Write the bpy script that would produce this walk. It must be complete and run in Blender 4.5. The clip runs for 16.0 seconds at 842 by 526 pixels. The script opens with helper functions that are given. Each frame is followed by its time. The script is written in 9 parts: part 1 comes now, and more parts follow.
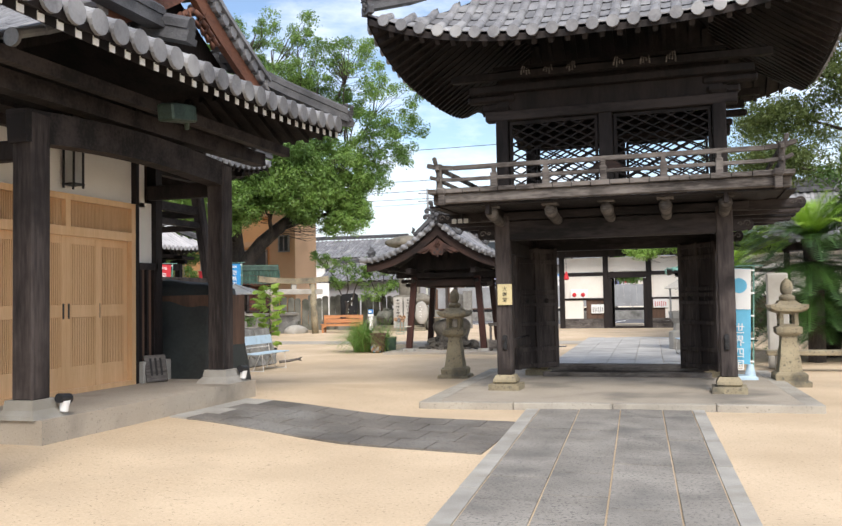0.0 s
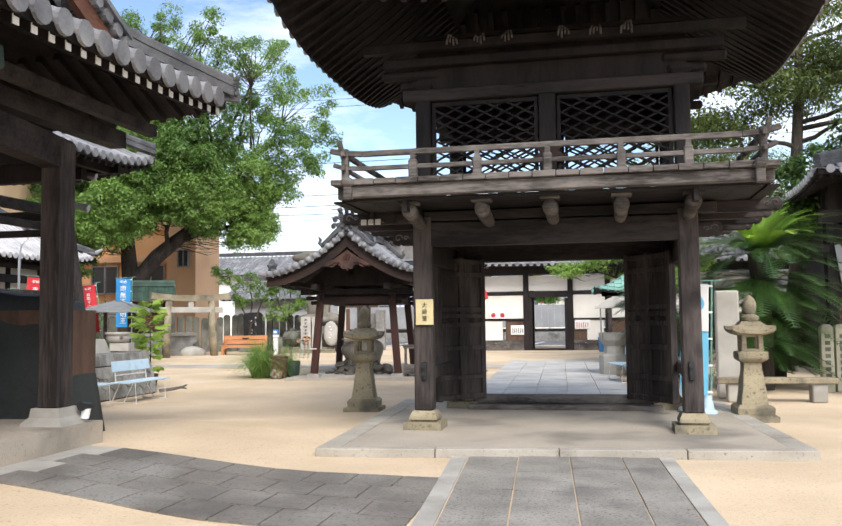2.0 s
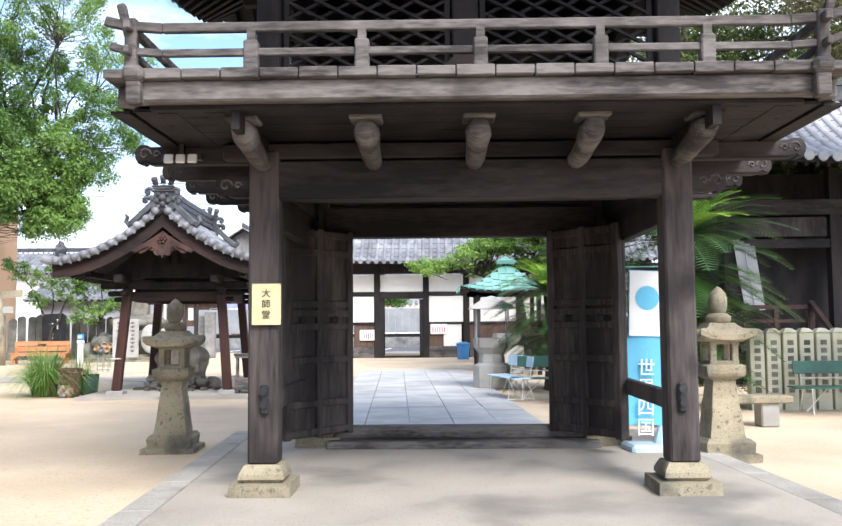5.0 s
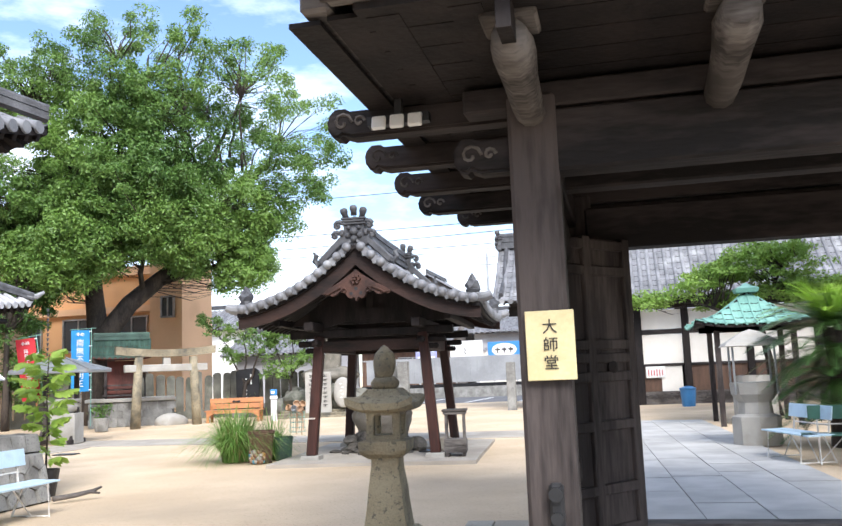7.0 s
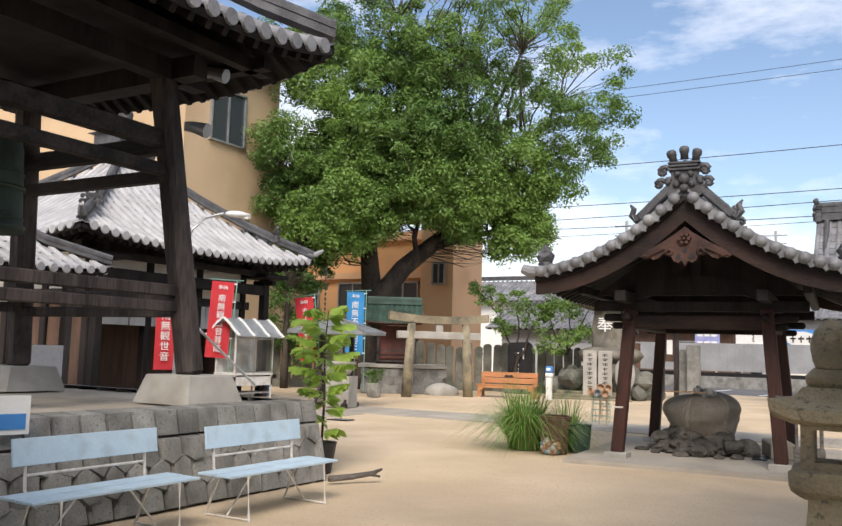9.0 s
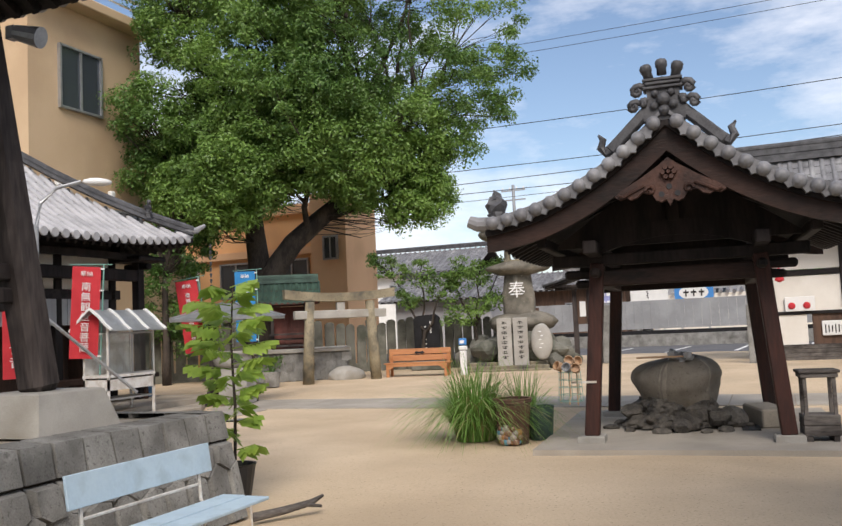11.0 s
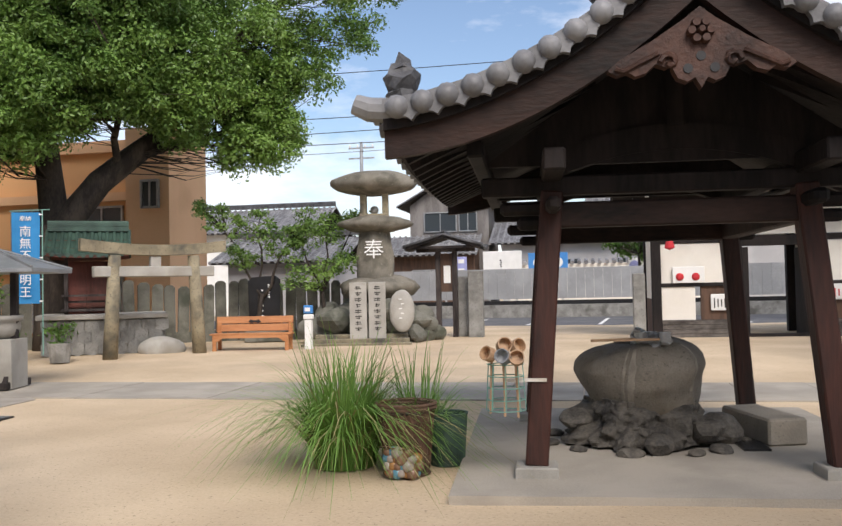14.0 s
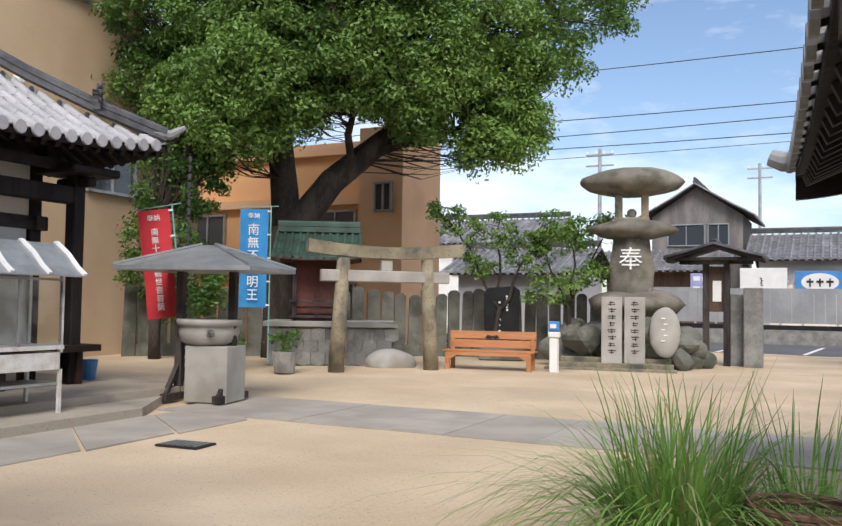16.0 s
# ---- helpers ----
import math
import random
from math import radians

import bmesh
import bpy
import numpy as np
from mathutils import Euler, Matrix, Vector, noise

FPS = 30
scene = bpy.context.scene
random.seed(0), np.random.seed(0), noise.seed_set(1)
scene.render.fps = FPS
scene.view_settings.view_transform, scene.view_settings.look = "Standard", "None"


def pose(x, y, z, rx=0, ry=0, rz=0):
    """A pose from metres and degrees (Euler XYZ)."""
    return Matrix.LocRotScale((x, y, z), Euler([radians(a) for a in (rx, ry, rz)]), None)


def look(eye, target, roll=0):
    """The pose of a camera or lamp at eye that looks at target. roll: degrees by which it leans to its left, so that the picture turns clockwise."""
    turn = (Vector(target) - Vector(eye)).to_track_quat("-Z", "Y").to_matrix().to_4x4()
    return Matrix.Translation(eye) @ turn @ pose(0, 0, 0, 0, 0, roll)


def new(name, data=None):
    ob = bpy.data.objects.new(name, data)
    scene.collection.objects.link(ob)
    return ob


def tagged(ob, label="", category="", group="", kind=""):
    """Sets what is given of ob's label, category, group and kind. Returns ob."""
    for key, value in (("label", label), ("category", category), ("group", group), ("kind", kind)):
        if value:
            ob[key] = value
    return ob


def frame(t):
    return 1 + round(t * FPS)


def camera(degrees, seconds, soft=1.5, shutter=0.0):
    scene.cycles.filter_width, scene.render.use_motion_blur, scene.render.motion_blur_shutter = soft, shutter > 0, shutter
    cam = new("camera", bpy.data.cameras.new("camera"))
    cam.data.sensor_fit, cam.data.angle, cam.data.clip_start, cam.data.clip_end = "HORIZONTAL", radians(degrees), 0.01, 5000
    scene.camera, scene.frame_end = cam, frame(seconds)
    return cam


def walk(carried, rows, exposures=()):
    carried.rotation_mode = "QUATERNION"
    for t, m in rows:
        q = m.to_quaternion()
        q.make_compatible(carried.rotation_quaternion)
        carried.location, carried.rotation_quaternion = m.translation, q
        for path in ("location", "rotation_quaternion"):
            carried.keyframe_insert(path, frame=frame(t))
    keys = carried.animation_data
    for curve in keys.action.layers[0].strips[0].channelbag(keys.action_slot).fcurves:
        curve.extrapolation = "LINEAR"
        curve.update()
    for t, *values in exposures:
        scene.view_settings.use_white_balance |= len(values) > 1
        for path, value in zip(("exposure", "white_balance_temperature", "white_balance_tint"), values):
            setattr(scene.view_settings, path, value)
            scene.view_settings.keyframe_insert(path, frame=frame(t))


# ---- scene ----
cam = camera(52.5, 16.0)
PATH = [
    (0, (1.213, -13.665, 1.57), (0.609, -11.76, 1.656), -1.0),
    (0.5, (1.066, -13.195, 1.593), (0.224, -11.388, 1.762), -2.0),
    (1, (0.882, -12.525, 1.579), (0.061, -10.71, 1.757), -3.0),
    (1.5, (0.799, -11.883, 1.563), (0.127, -10.005, 1.715), -1.9),
    (2, (0.602, -11.178, 1.539), (0.193, -9.224, 1.67), -0.7),
    (2.5, (0.48, -10.504, 1.521), (0.284, -8.517, 1.642), 0.3),
    (3, (0.352, -9.82, 1.476), (0.257, -7.826, 1.601), 1.0),
    (5.5, (-0.473, -6.357, 1.47), (-0.505, -4.362, 1.611), -0.5),
    (6, (-0.689, -5.636, 1.473), (-0.774, -3.643, 1.619), -1.6),
    (6.5, (-0.997, -4.987, 1.512), (-1.198, -3.008, 1.718), -2.7),
    (7, (-1.342, -4.321, 1.523), (-1.782, -2.387, 1.778), -2.3),
    (7.5, (-1.746, -3.695, 1.535), (-2.405, -1.826, 1.806), -0.7),
    (8, (-2.129, -3.167, 1.534), (-2.994, -1.379, 1.772), 0.2),
    (8.5, (-2.515, -2.67, 1.534), (-3.514, -0.95, 1.744), 1.7),
    (11, (-4.721, -0.239, 1.565), (-5.465, 1.611, 1.713), -2.6),
    (11.5, (-4.978, 0.41, 1.565), (-5.435, 2.355, 1.653), -1.6),
    (12, (-5.265, 1.022, 1.538), (-5.612, 2.989, 1.638), -0.5),
    (12.5, (-5.539, 1.682, 1.535), (-5.871, 3.65, 1.668), -0.4),
    (13, (-5.831, 2.359, 1.516), (-6.19, 4.323, 1.637), -0.8),
    (13.5, (-6.107, 3.054, 1.49), (-6.484, 5.017, 1.571), -1.1),
    (14, (-6.392, 3.718, 1.507), (-6.776, 5.68, 1.567), -1.2),
    (14.5, (-6.674, 4.412, 1.505), (-7.048, 6.376, 1.554), -1.1),
    (15, (-6.961, 4.975, 1.472), (-7.387, 6.928, 1.548), -0.3),
    (15.5, (-7.346, 5.626, 1.477), (-7.958, 7.527, 1.569), 0.3),
    (16, (-7.742, 6.231, 1.478), (-8.62, 8.026, 1.574), 0.9),
]
walk(cam, [(t, look(eye, target, roll)) for t, eye, target, roll in PATH],
     [(0, 0.68, 6650, 11), (0.5, 0.8, 6650, 11), (3, 0.88, 6350, 10), (5.5, 1.36, 6050, 11), (6.5, 1.38, 6050, 11), (7.5, 0.86, 6400, 11), (8.5, 0.62, 6900, 12), (11, 0.25, 6800, 13), (14.5, 0.36, 6700, 13), (16, 0.33, 6500, 12)])

# ---- world, sun, exposure ----
world = bpy.data.worlds.new("sky")
scene.world = world
world.use_nodes = True
wn, wl = world.node_tree.nodes, world.node_tree.links
wn.clear()
w_out = wn.new("ShaderNodeOutputWorld")
w_bg = wn.new("ShaderNodeBackground")
w_sky = wn.new("ShaderNodeTexSky")
w_sky.sky_type = "NISHITA"
w_sky.sun_disc = False
w_sky.sun_elevation, w_sky.sun_rotation = radians(44), radians(153)
w_sky.air_density, w_sky.dust_density, w_sky.ozone_density = 1.0, 1.0, 2.0
w_tc = wn.new("ShaderNodeTexCoord")
w_map = wn.new("ShaderNodeMapping")
w_map.inputs["Scale"].default_value = (1.6, 1.6, 5.0)
w_map.inputs["Location"].default_value = (0.4, 0.1, 0.25)
w_noise = wn.new("ShaderNodeTexNoise")
w_noise.inputs["Scale"].default_value = 1.7
w_noise.inputs["Detail"].default_value = 7.0
w_noise.inputs["Roughness"].default_value = 0.62
w_ramp = wn.new("ShaderNodeValToRGB")
w_ramp.color_ramp.elements[0].position, w_ramp.color_ramp.elements[1].position = 0.405, 0.70
w_mix = wn.new("ShaderNodeMixRGB")
w_mix.inputs["Color2"].default_value = (7.8, 8.1, 8.7, 1)
wl.new(w_tc.outputs["Generated"], w_map.inputs["Vector"])
wl.new(w_map.outputs["Vector"], w_noise.inputs["Vector"])
wl.new(w_noise.outputs["Fac"], w_ramp.inputs["Fac"])
wl.new(w_ramp.outputs["Color"], w_mix.inputs["Fac"])
wl.new(w_sky.outputs["Color"], w_mix.inputs["Color1"])
wl.new(w_mix.outputs["Color"], w_bg.inputs["Color"])
w_bg.inputs["Strength"].default_value = 0.13
wl.new(w_bg.outputs["Background"], w_out.inputs["Surface"])

sun = new("sun", bpy.data.lights.new("sun", "SUN"))
sun.data.energy, sun.data.angle, sun.data.color = 2.4, radians(26), (1.0, 0.95, 0.88)
sun.matrix_world = look((14, -28, 30), (0, 0, 0))

# ---- materials ----
MATS = {}


def mat(name, c1, c2=None, rough=0.8, scale=6.0, fine=60.0, bump=0.3, metal=0.0, spread=0.5, stretch=(1, 1, 1), stain=None, island=0.0, spec=0.5, through_light=0.0, speck=None):
    """A surface with broad and fine variation between two colours, an optional stain, pits or grit (colour, scale, share), and relief."""
    m = bpy.data.materials.new(name)
    m.use_nodes = True
    n, l = m.node_tree.nodes, m.node_tree.links
    b = n["Principled BSDF"]
    b.inputs["Roughness"].default_value, b.inputs["Metallic"].default_value = rough, metal
    b.inputs["Specular IOR Level"].default_value = spec
    c2 = c2 or tuple(x * 0.7 for x in c1)
    tc, mp = n.new("ShaderNodeTexCoord"), n.new("ShaderNodeMapping")
    mp.inputs["Scale"].default_value = stretch
    l.new(tc.outputs["Object"], mp.inputs["Vector"])
    big, small = n.new("ShaderNodeTexNoise"), n.new("ShaderNodeTexNoise")
    for q, s, d in ((big, scale, 5), (small, fine, 4)):
        q.inputs["Scale"].default_value, q.inputs["Detail"].default_value = s, d
        l.new(mp.outputs["Vector"], q.inputs["Vector"])
    add = n.new("ShaderNodeMath")
    add.operation = "MULTIPLY_ADD"
    l.new(small.outputs["Fac"], add.inputs[0])
    add.inputs[1].default_value = 0.45
    l.new(big.outputs["Fac"], add.inputs[2])
    rng = n.new("ShaderNodeMapRange")
    rng.inputs["From Min"].default_value, rng.inputs["From Max"].default_value = 0.725 - spread * 0.26, 0.725 + spread * 0.26
    l.new(add.outputs[0], rng.inputs["Value"])
    mix = n.new("ShaderNodeMixRGB")
    mix.inputs["Color1"].default_value, mix.inputs["Color2"].default_value = (*c1, 1), (*c2, 1)
    l.new(rng.outputs["Result"], mix.inputs["Fac"])
    last = mix.outputs["Color"]
    if stain:
        s3, r3, m3 = n.new("ShaderNodeTexNoise"), n.new("ShaderNodeMapRange"), n.new("ShaderNodeMixRGB")
        s3.inputs["Scale"].default_value, s3.inputs["Detail"].default_value = stain[1], 6
        l.new(tc.outputs["Object"], s3.inputs["Vector"])
        r3.inputs["From Min"].default_value, r3.inputs["From Max"].default_value = 0.52, 0.68
        l.new(s3.outputs["Fac"], r3.inputs["Value"])
        l.new(r3.outputs["Result"], m3.inputs["Fac"])
        l.new(last, m3.inputs["Color1"])
        m3.inputs["Color2"].default_value = (*stain[0], 1)
        last = m3.outputs["Color"]
    if speck:
        sv, sr, sm = n.new("ShaderNodeTexNoise"), n.new("ShaderNodeMapRange"), n.new("ShaderNodeMixRGB")
        sv.inputs["Scale"].default_value, sv.inputs["Detail"].default_value, sv.inputs["Roughness"].default_value = speck[1], 3, 0.7
        l.new(tc.outputs["Object"], sv.inputs["Vector"])
        sr.inputs["From Min"].default_value, sr.inputs["From Max"].default_value = 0.68 - speck[2] * 0.3, 0.76 - speck[2] * 0.3
        sr.inputs["To Max"].default_value = 0.8
        l.new(sv.outputs["Fac"], sr.inputs["Value"])
        l.new(sr.outputs["Result"], sm.inputs["Fac"])
        l.new(last, sm.inputs["Color1"])
        sm.inputs["Color2"].default_value = (*speck[0], 1)
        last = sm.outputs["Color"]
    if island:
        oi, gi, ad = n.new("ShaderNodeObjectInfo"), n.new("ShaderNodeNewGeometry"), n.new("ShaderNodeMath")
        ad.operation = "ADD"
        l.new(oi.outputs["Random"], ad.inputs[0])
        l.new(gi.outputs["Random Per Island"], ad.inputs[1])
        r4, hs = n.new("ShaderNodeMapRange"), n.new("ShaderNodeHueSaturation")
        r4.inputs["From Max"].default_value = 2.0
        r4.inputs["To Min"].default_value, r4.inputs["To Max"].default_value = 1 - island, 1 + island
        l.new(ad.outputs[0], r4.inputs["Value"])
        l.new(r4.outputs["Result"], hs.inputs["Value"])
        l.new(last, hs.inputs["Color"])
        last = hs.outputs["Color"]
    l.new(last, b.inputs["Base Color"])
    if bump:
        bp = n.new("ShaderNodeBump")
        bp.inputs["Strength"].default_value, bp.inputs["Distance"].default_value = min(1.0, bump * 1.4), 0.018
        l.new(add.outputs[0], bp.inputs["Height"])
        l.new(bp.outputs["Normal"], b.inputs["Normal"])
    if through_light:
        tr, ms = n.new("ShaderNodeBsdfTranslucent"), n.new("ShaderNodeMixShader")
        ms.inputs["Fac"].default_value = through_light
        l.new(last, tr.inputs["Color"])
        l.new(b.outputs["BSDF"], ms.inputs[1])
        l.new(tr.outputs["BSDF"], ms.inputs[2])
        l.new(ms.outputs["Shader"], n["Material Output"].inputs["Surface"])
    MATS[name] = m
    return m


SAND = mat("sand", (0.66, 0.525, 0.37), (0.50, 0.385, 0.26), 0.95, 0.55, 38, 0.9, spread=0.75, stain=((0.47, 0.37, 0.26), 0.33), spec=0.2, speck=((0.33, 0.25, 0.17), 26, 0.28))
ASPHALT = mat("asphalt", (0.13, 0.13, 0.135), (0.09, 0.09, 0.095), 0.9, 0.8, 90, 0.4)
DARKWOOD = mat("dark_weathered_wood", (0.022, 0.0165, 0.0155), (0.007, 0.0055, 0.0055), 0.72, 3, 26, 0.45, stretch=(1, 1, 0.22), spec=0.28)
BEAMWOOD = mat("dark_beam_wood", (0.043, 0.034, 0.032), (0.010, 0.008, 0.0078), 0.75, 3, 26, 0.5, stretch=(0.22, 1, 1), spec=0.3)
POSTWOOD = mat("worn_post_wood", (0.078, 0.063, 0.058), (0.016, 0.0125, 0.012), 0.75, 2.5, 30, 0.55, stretch=(1, 1, 0.12), spec=0.3, stain=((0.022, 0.017, 0.016), 1.6))
GREYWOOD = mat("grey_weathered_wood", (0.17, 0.152, 0.138), (0.04, 0.034, 0.031), 0.85, 4, 40, 0.6, stretch=(0.2, 1, 1), spec=0.3, stain=((0.05, 0.043, 0.039), 1.5))
REDWOOD = mat("red_brown_wood", (0.062, 0.021, 0.0145), (0.009, 0.0055, 0.005), 0.58, 3, 34, 0.5, spread=0.75, stretch=(1, 1, 0.12), spec=0.35)
REDBEAM = mat("red_brown_beam", (0.044, 0.022, 0.016), (0.011, 0.007, 0.006), 0.65, 3, 34, 0.5, spread=0.7, stretch=(0.3, 1, 1), spec=0.3)
GABLERED = mat("red_gable_wood", (0.20, 0.085, 0.05), (0.09, 0.038, 0.024), 0.6, 3, 34, 0.4, spread=0.7, stretch=(1, 0.3, 1), spec=0.35)
PENDANTWOOD = mat("brown_carved_wood", (0.085, 0.040, 0.028), (0.026, 0.013, 0.010), 0.6, 4, 34, 0.5, spread=0.7, spec=0.35)
CEDAR = mat("pale_cedar", (0.74, 0.48, 0.26), (0.64, 0.39, 0.195), 0.55, 3, 50, 0.2, stretch=(1, 1, 0.08))
ORANGEWOOD = mat("orange_varnished_wood", (0.52, 0.235, 0.10), (0.40, 0.165, 0.065), 0.5, 4, 40, 0.2, stretch=(0.15, 0.15, 1))
TILE = mat("grey_roof_tile", (0.22, 0.22, 0.228), (0.12, 0.12, 0.126), 0.5, 2.2, 30, 0.3, spread=0.7, island=0.28, stain=((0.30, 0.30, 0.30), 1.4))
TILEPALE = mat("pale_roof_tile", (0.46, 0.45, 0.455), (0.33, 0.325, 0.33), 0.5, 2.2, 30, 0.3, spread=0.7, island=0.15)
TILEDARK = mat("dark_ridge_tile", (0.095, 0.095, 0.10), (0.035, 0.035, 0.038), 0.55, 4, 40, 0.4, spread=0.7, island=0.2)
PLASTER = mat("white_plaster", (0.80, 0.765, 0.70), (0.74, 0.70, 0.635), 0.9, 1.2, 60, 0.15, stain=((0.70, 0.66, 0.59), 0.9))
GRANITE = mat("pale_granite", (0.43, 0.41, 0.37), (0.30, 0.285, 0.255), 0.85, 2, 120, 0.5, spread=0.7, stain=((0.27, 0.25, 0.21), 1.3), island=0.12)
MOSSTONE = mat("lichened_stone", (0.35, 0.30, 0.20), (0.18, 0.15, 0.098), 0.92, 2.4, 60, 0.9, spread=0.8, stain=((0.10, 0.092, 0.072), 2.2), island=0.08, speck=((0.09, 0.085, 0.07), 22, 0.35))
CONCRETE = mat("worn_concrete", (0.42, 0.365, 0.295), (0.31, 0.27, 0.215), 0.92, 0.9, 60, 0.4, spread=0.75, stain=((0.20, 0.18, 0.15), 0.8), speck=((0.19, 0.17, 0.14), 30, 0.25))
PATHSTONE = mat("path_granite", (0.33, 0.305, 0.27), (0.21, 0.195, 0.172), 0.88, 1.6, 70, 0.7, spread=0.7, stain=((0.17, 0.16, 0.145), 1.1), island=0.22, speck=((0.11, 0.105, 0.098), 34, 0.45))
PALEPATH = mat("pale_path_granite", (0.47, 0.46, 0.44), (0.37, 0.36, 0.345), 0.85, 1.6, 90, 0.4, island=0.15)
CROSSPAVE = mat("worn_cross_paving", (0.43, 0.385, 0.325), (0.33, 0.30, 0.255), 0.9, 1.1, 80, 0.4, island=0.08, stain=((0.29, 0.26, 0.22), 0.8))
DARKPAVE = mat("dark_paving", (0.21, 0.19, 0.165), (0.12, 0.109, 0.096), 0.9, 1.2, 80, 0.6, island=0.15, stain=((0.25, 0.24, 0.22), 0.7), speck=((0.07, 0.066, 0.06), 36, 0.42))
WALLSTONE = mat("wall_granite", (0.30, 0.295, 0.275), (0.16, 0.156, 0.144), 0.9, 3, 70, 0.9, spread=0.7, island=0.42, stain=((0.11, 0.105, 0.095), 1.7), speck=((0.10, 0.096, 0.088), 30, 0.35))
ROCK = mat("dark_rock", (0.135, 0.12, 0.10), (0.032, 0.029, 0.026), 0.8, 5, 40, 1.0, spread=0.8, island=0.3)
KERBSTONE = mat("kerb_granite", (0.42, 0.385, 0.325), (0.31, 0.283, 0.238), 0.88, 1.6, 90, 0.5, spread=0.7, island=0.12, stain=((0.24, 0.215, 0.18), 1.1), speck=((0.17, 0.155, 0.13), 32, 0.3))
BASINROCK = mat("basin_stone", (0.23, 0.20, 0.16), (0.105, 0.092, 0.074), 0.7, 2.2, 60, 0.6, spread=0.9, stain=((0.11, 0.085, 0.055), 1.6), speck=((0.08, 0.07, 0.055), 26, 0.3))
VEIN = mat("pale_stone_vein", (0.30, 0.265, 0.215), (0.21, 0.185, 0.15), 0.8, 9, 60, 0.4)
LEAF = mat("camphor_leaf", (0.19, 0.31, 0.066), (0.072, 0.148, 0.034), 0.45, 0.25, 4, 0, spread=0.6, island=0.4, through_light=0.33)
SAPLEAF = mat("sapling_leaf", (0.36, 0.50, 0.10), (0.24, 0.38, 0.06), 0.5, 3, 12, 0, island=0.2, through_light=0.45)
LEAF2 = mat("garden_leaf", (0.15, 0.28, 0.055), (0.07, 0.155, 0.03), 0.5, 0.6, 5, 0, island=0.35, through_light=0.35)
LEAF3 = mat("bright_leaf", (0.30, 0.45, 0.09), (0.21, 0.35, 0.06), 0.5, 0.6, 5, 0, island=0.25, through_light=0.4)
SPRIGLEAF = mat("light_garden_leaf", (0.24, 0.38, 0.085), (0.13, 0.24, 0.05), 0.5, 0.8, 5, 0, island=0.35, through_light=0.35)
PINELEAF = mat("pine_needles", (0.17, 0.21, 0.06), (0.08, 0.115, 0.03), 0.6, 0.6, 5, 0, island=0.35, through_light=0.35)
BROWNNEEDLE = mat("brownish_pine_needles", (0.26, 0.245, 0.11), (0.12, 0.115, 0.05), 0.6, 0.6, 5, 0, island=0.35, through_light=0.3)
CYCAD = mat("cycad_frond", (0.065, 0.14, 0.03), (0.025, 0.065, 0.014), 0.4, 0.8, 6, 0, island=0.3, through_light=0.25)
CYCADNEW = mat("young_cycad_frond", (0.34, 0.52, 0.06), (0.24, 0.44, 0.04), 0.45, 0.8, 6, 0, island=0.2, through_light=0.35)
GRASS = mat("grass_blade", (0.21, 0.36, 0.085), (0.11, 0.23, 0.045), 0.5, 1.5, 8, 0, island=0.35, through_light=0.35)
DRYGRASS = mat("dry_grass_blade", (0.36, 0.32, 0.14), (0.24, 0.22, 0.09), 0.6, 1.5, 8, 0, island=0.3)
BARK = mat("camphor_bark", (0.075, 0.058, 0.045), (0.028, 0.022, 0.018), 0.95, 3, 25, 1.0, stretch=(1, 1, 0.3))
TANWALL = mat("tan_render", (0.56, 0.41, 0.26), (0.49, 0.35, 0.215), 0.92, 0.4, 30, 0.15, stain=((0.45, 0.32, 0.2), 0.3))
ORANGEWALL = mat("orange_render", (0.80, 0.46, 0.22), (0.72, 0.40, 0.19), 0.92, 0.4, 30, 0.15, stain=((0.66, 0.37, 0.18), 0.4))
PINKWALL = mat("salmon_render", (0.76, 0.48, 0.28), (0.70, 0.43, 0.25), 0.92, 0.4, 30, 0.15, stain=((0.62, 0.38, 0.22), 0.4))
HOUSEWOOD = mat("aged_house_boards", (0.23, 0.215, 0.205), (0.14, 0.128, 0.122), 0.9, 1.5, 20, 0.3, stretch=(1, 1, 0.2))
GREYWALL = mat("grey_house_wall", (0.45, 0.45, 0.46), (0.36, 0.36, 0.37), 0.9, 0.5, 20, 0.15)
BROWNWALL = mat("brown_board_wall", (0.13, 0.075, 0.05), (0.075, 0.045, 0.032), 0.9, 2, 20, 0.3, stretch=(3, 3, 0.4))
FENCEGREY = mat("grey_fence", (0.33, 0.335, 0.34), (0.26, 0.265, 0.27), 0.8, 1, 20, 0.2)
FENCESTONE = mat("fence_stone", (0.215, 0.21, 0.175), (0.09, 0.088, 0.072), 0.95, 2, 40, 0.8, spread=0.8, island=0.25, stain=((0.07, 0.075, 0.055), 1.8))
PALEPILLAR = mat("pale_lichened_pillar", (0.52, 0.51, 0.39), (0.40, 0.39, 0.29), 0.9, 2, 60, 0.5, island=0.1, stain=((0.33, 0.33, 0.24), 2.0))
GREYMOSS = mat("dark_mossy_stone", (0.255, 0.23, 0.185), (0.11, 0.10, 0.08), 0.93, 2.0, 50, 0.9, spread=0.8, stain=((0.075, 0.07, 0.052), 1.6), speck=((0.40, 0.38, 0.32), 9, 0.12))
BLUEPAINT = mat("pale_blue_paint", (0.50, 0.64, 0.74), (0.44, 0.58, 0.69), 0.5, 3, 40, 0.1, stain=((0.40, 0.52, 0.6), 5))
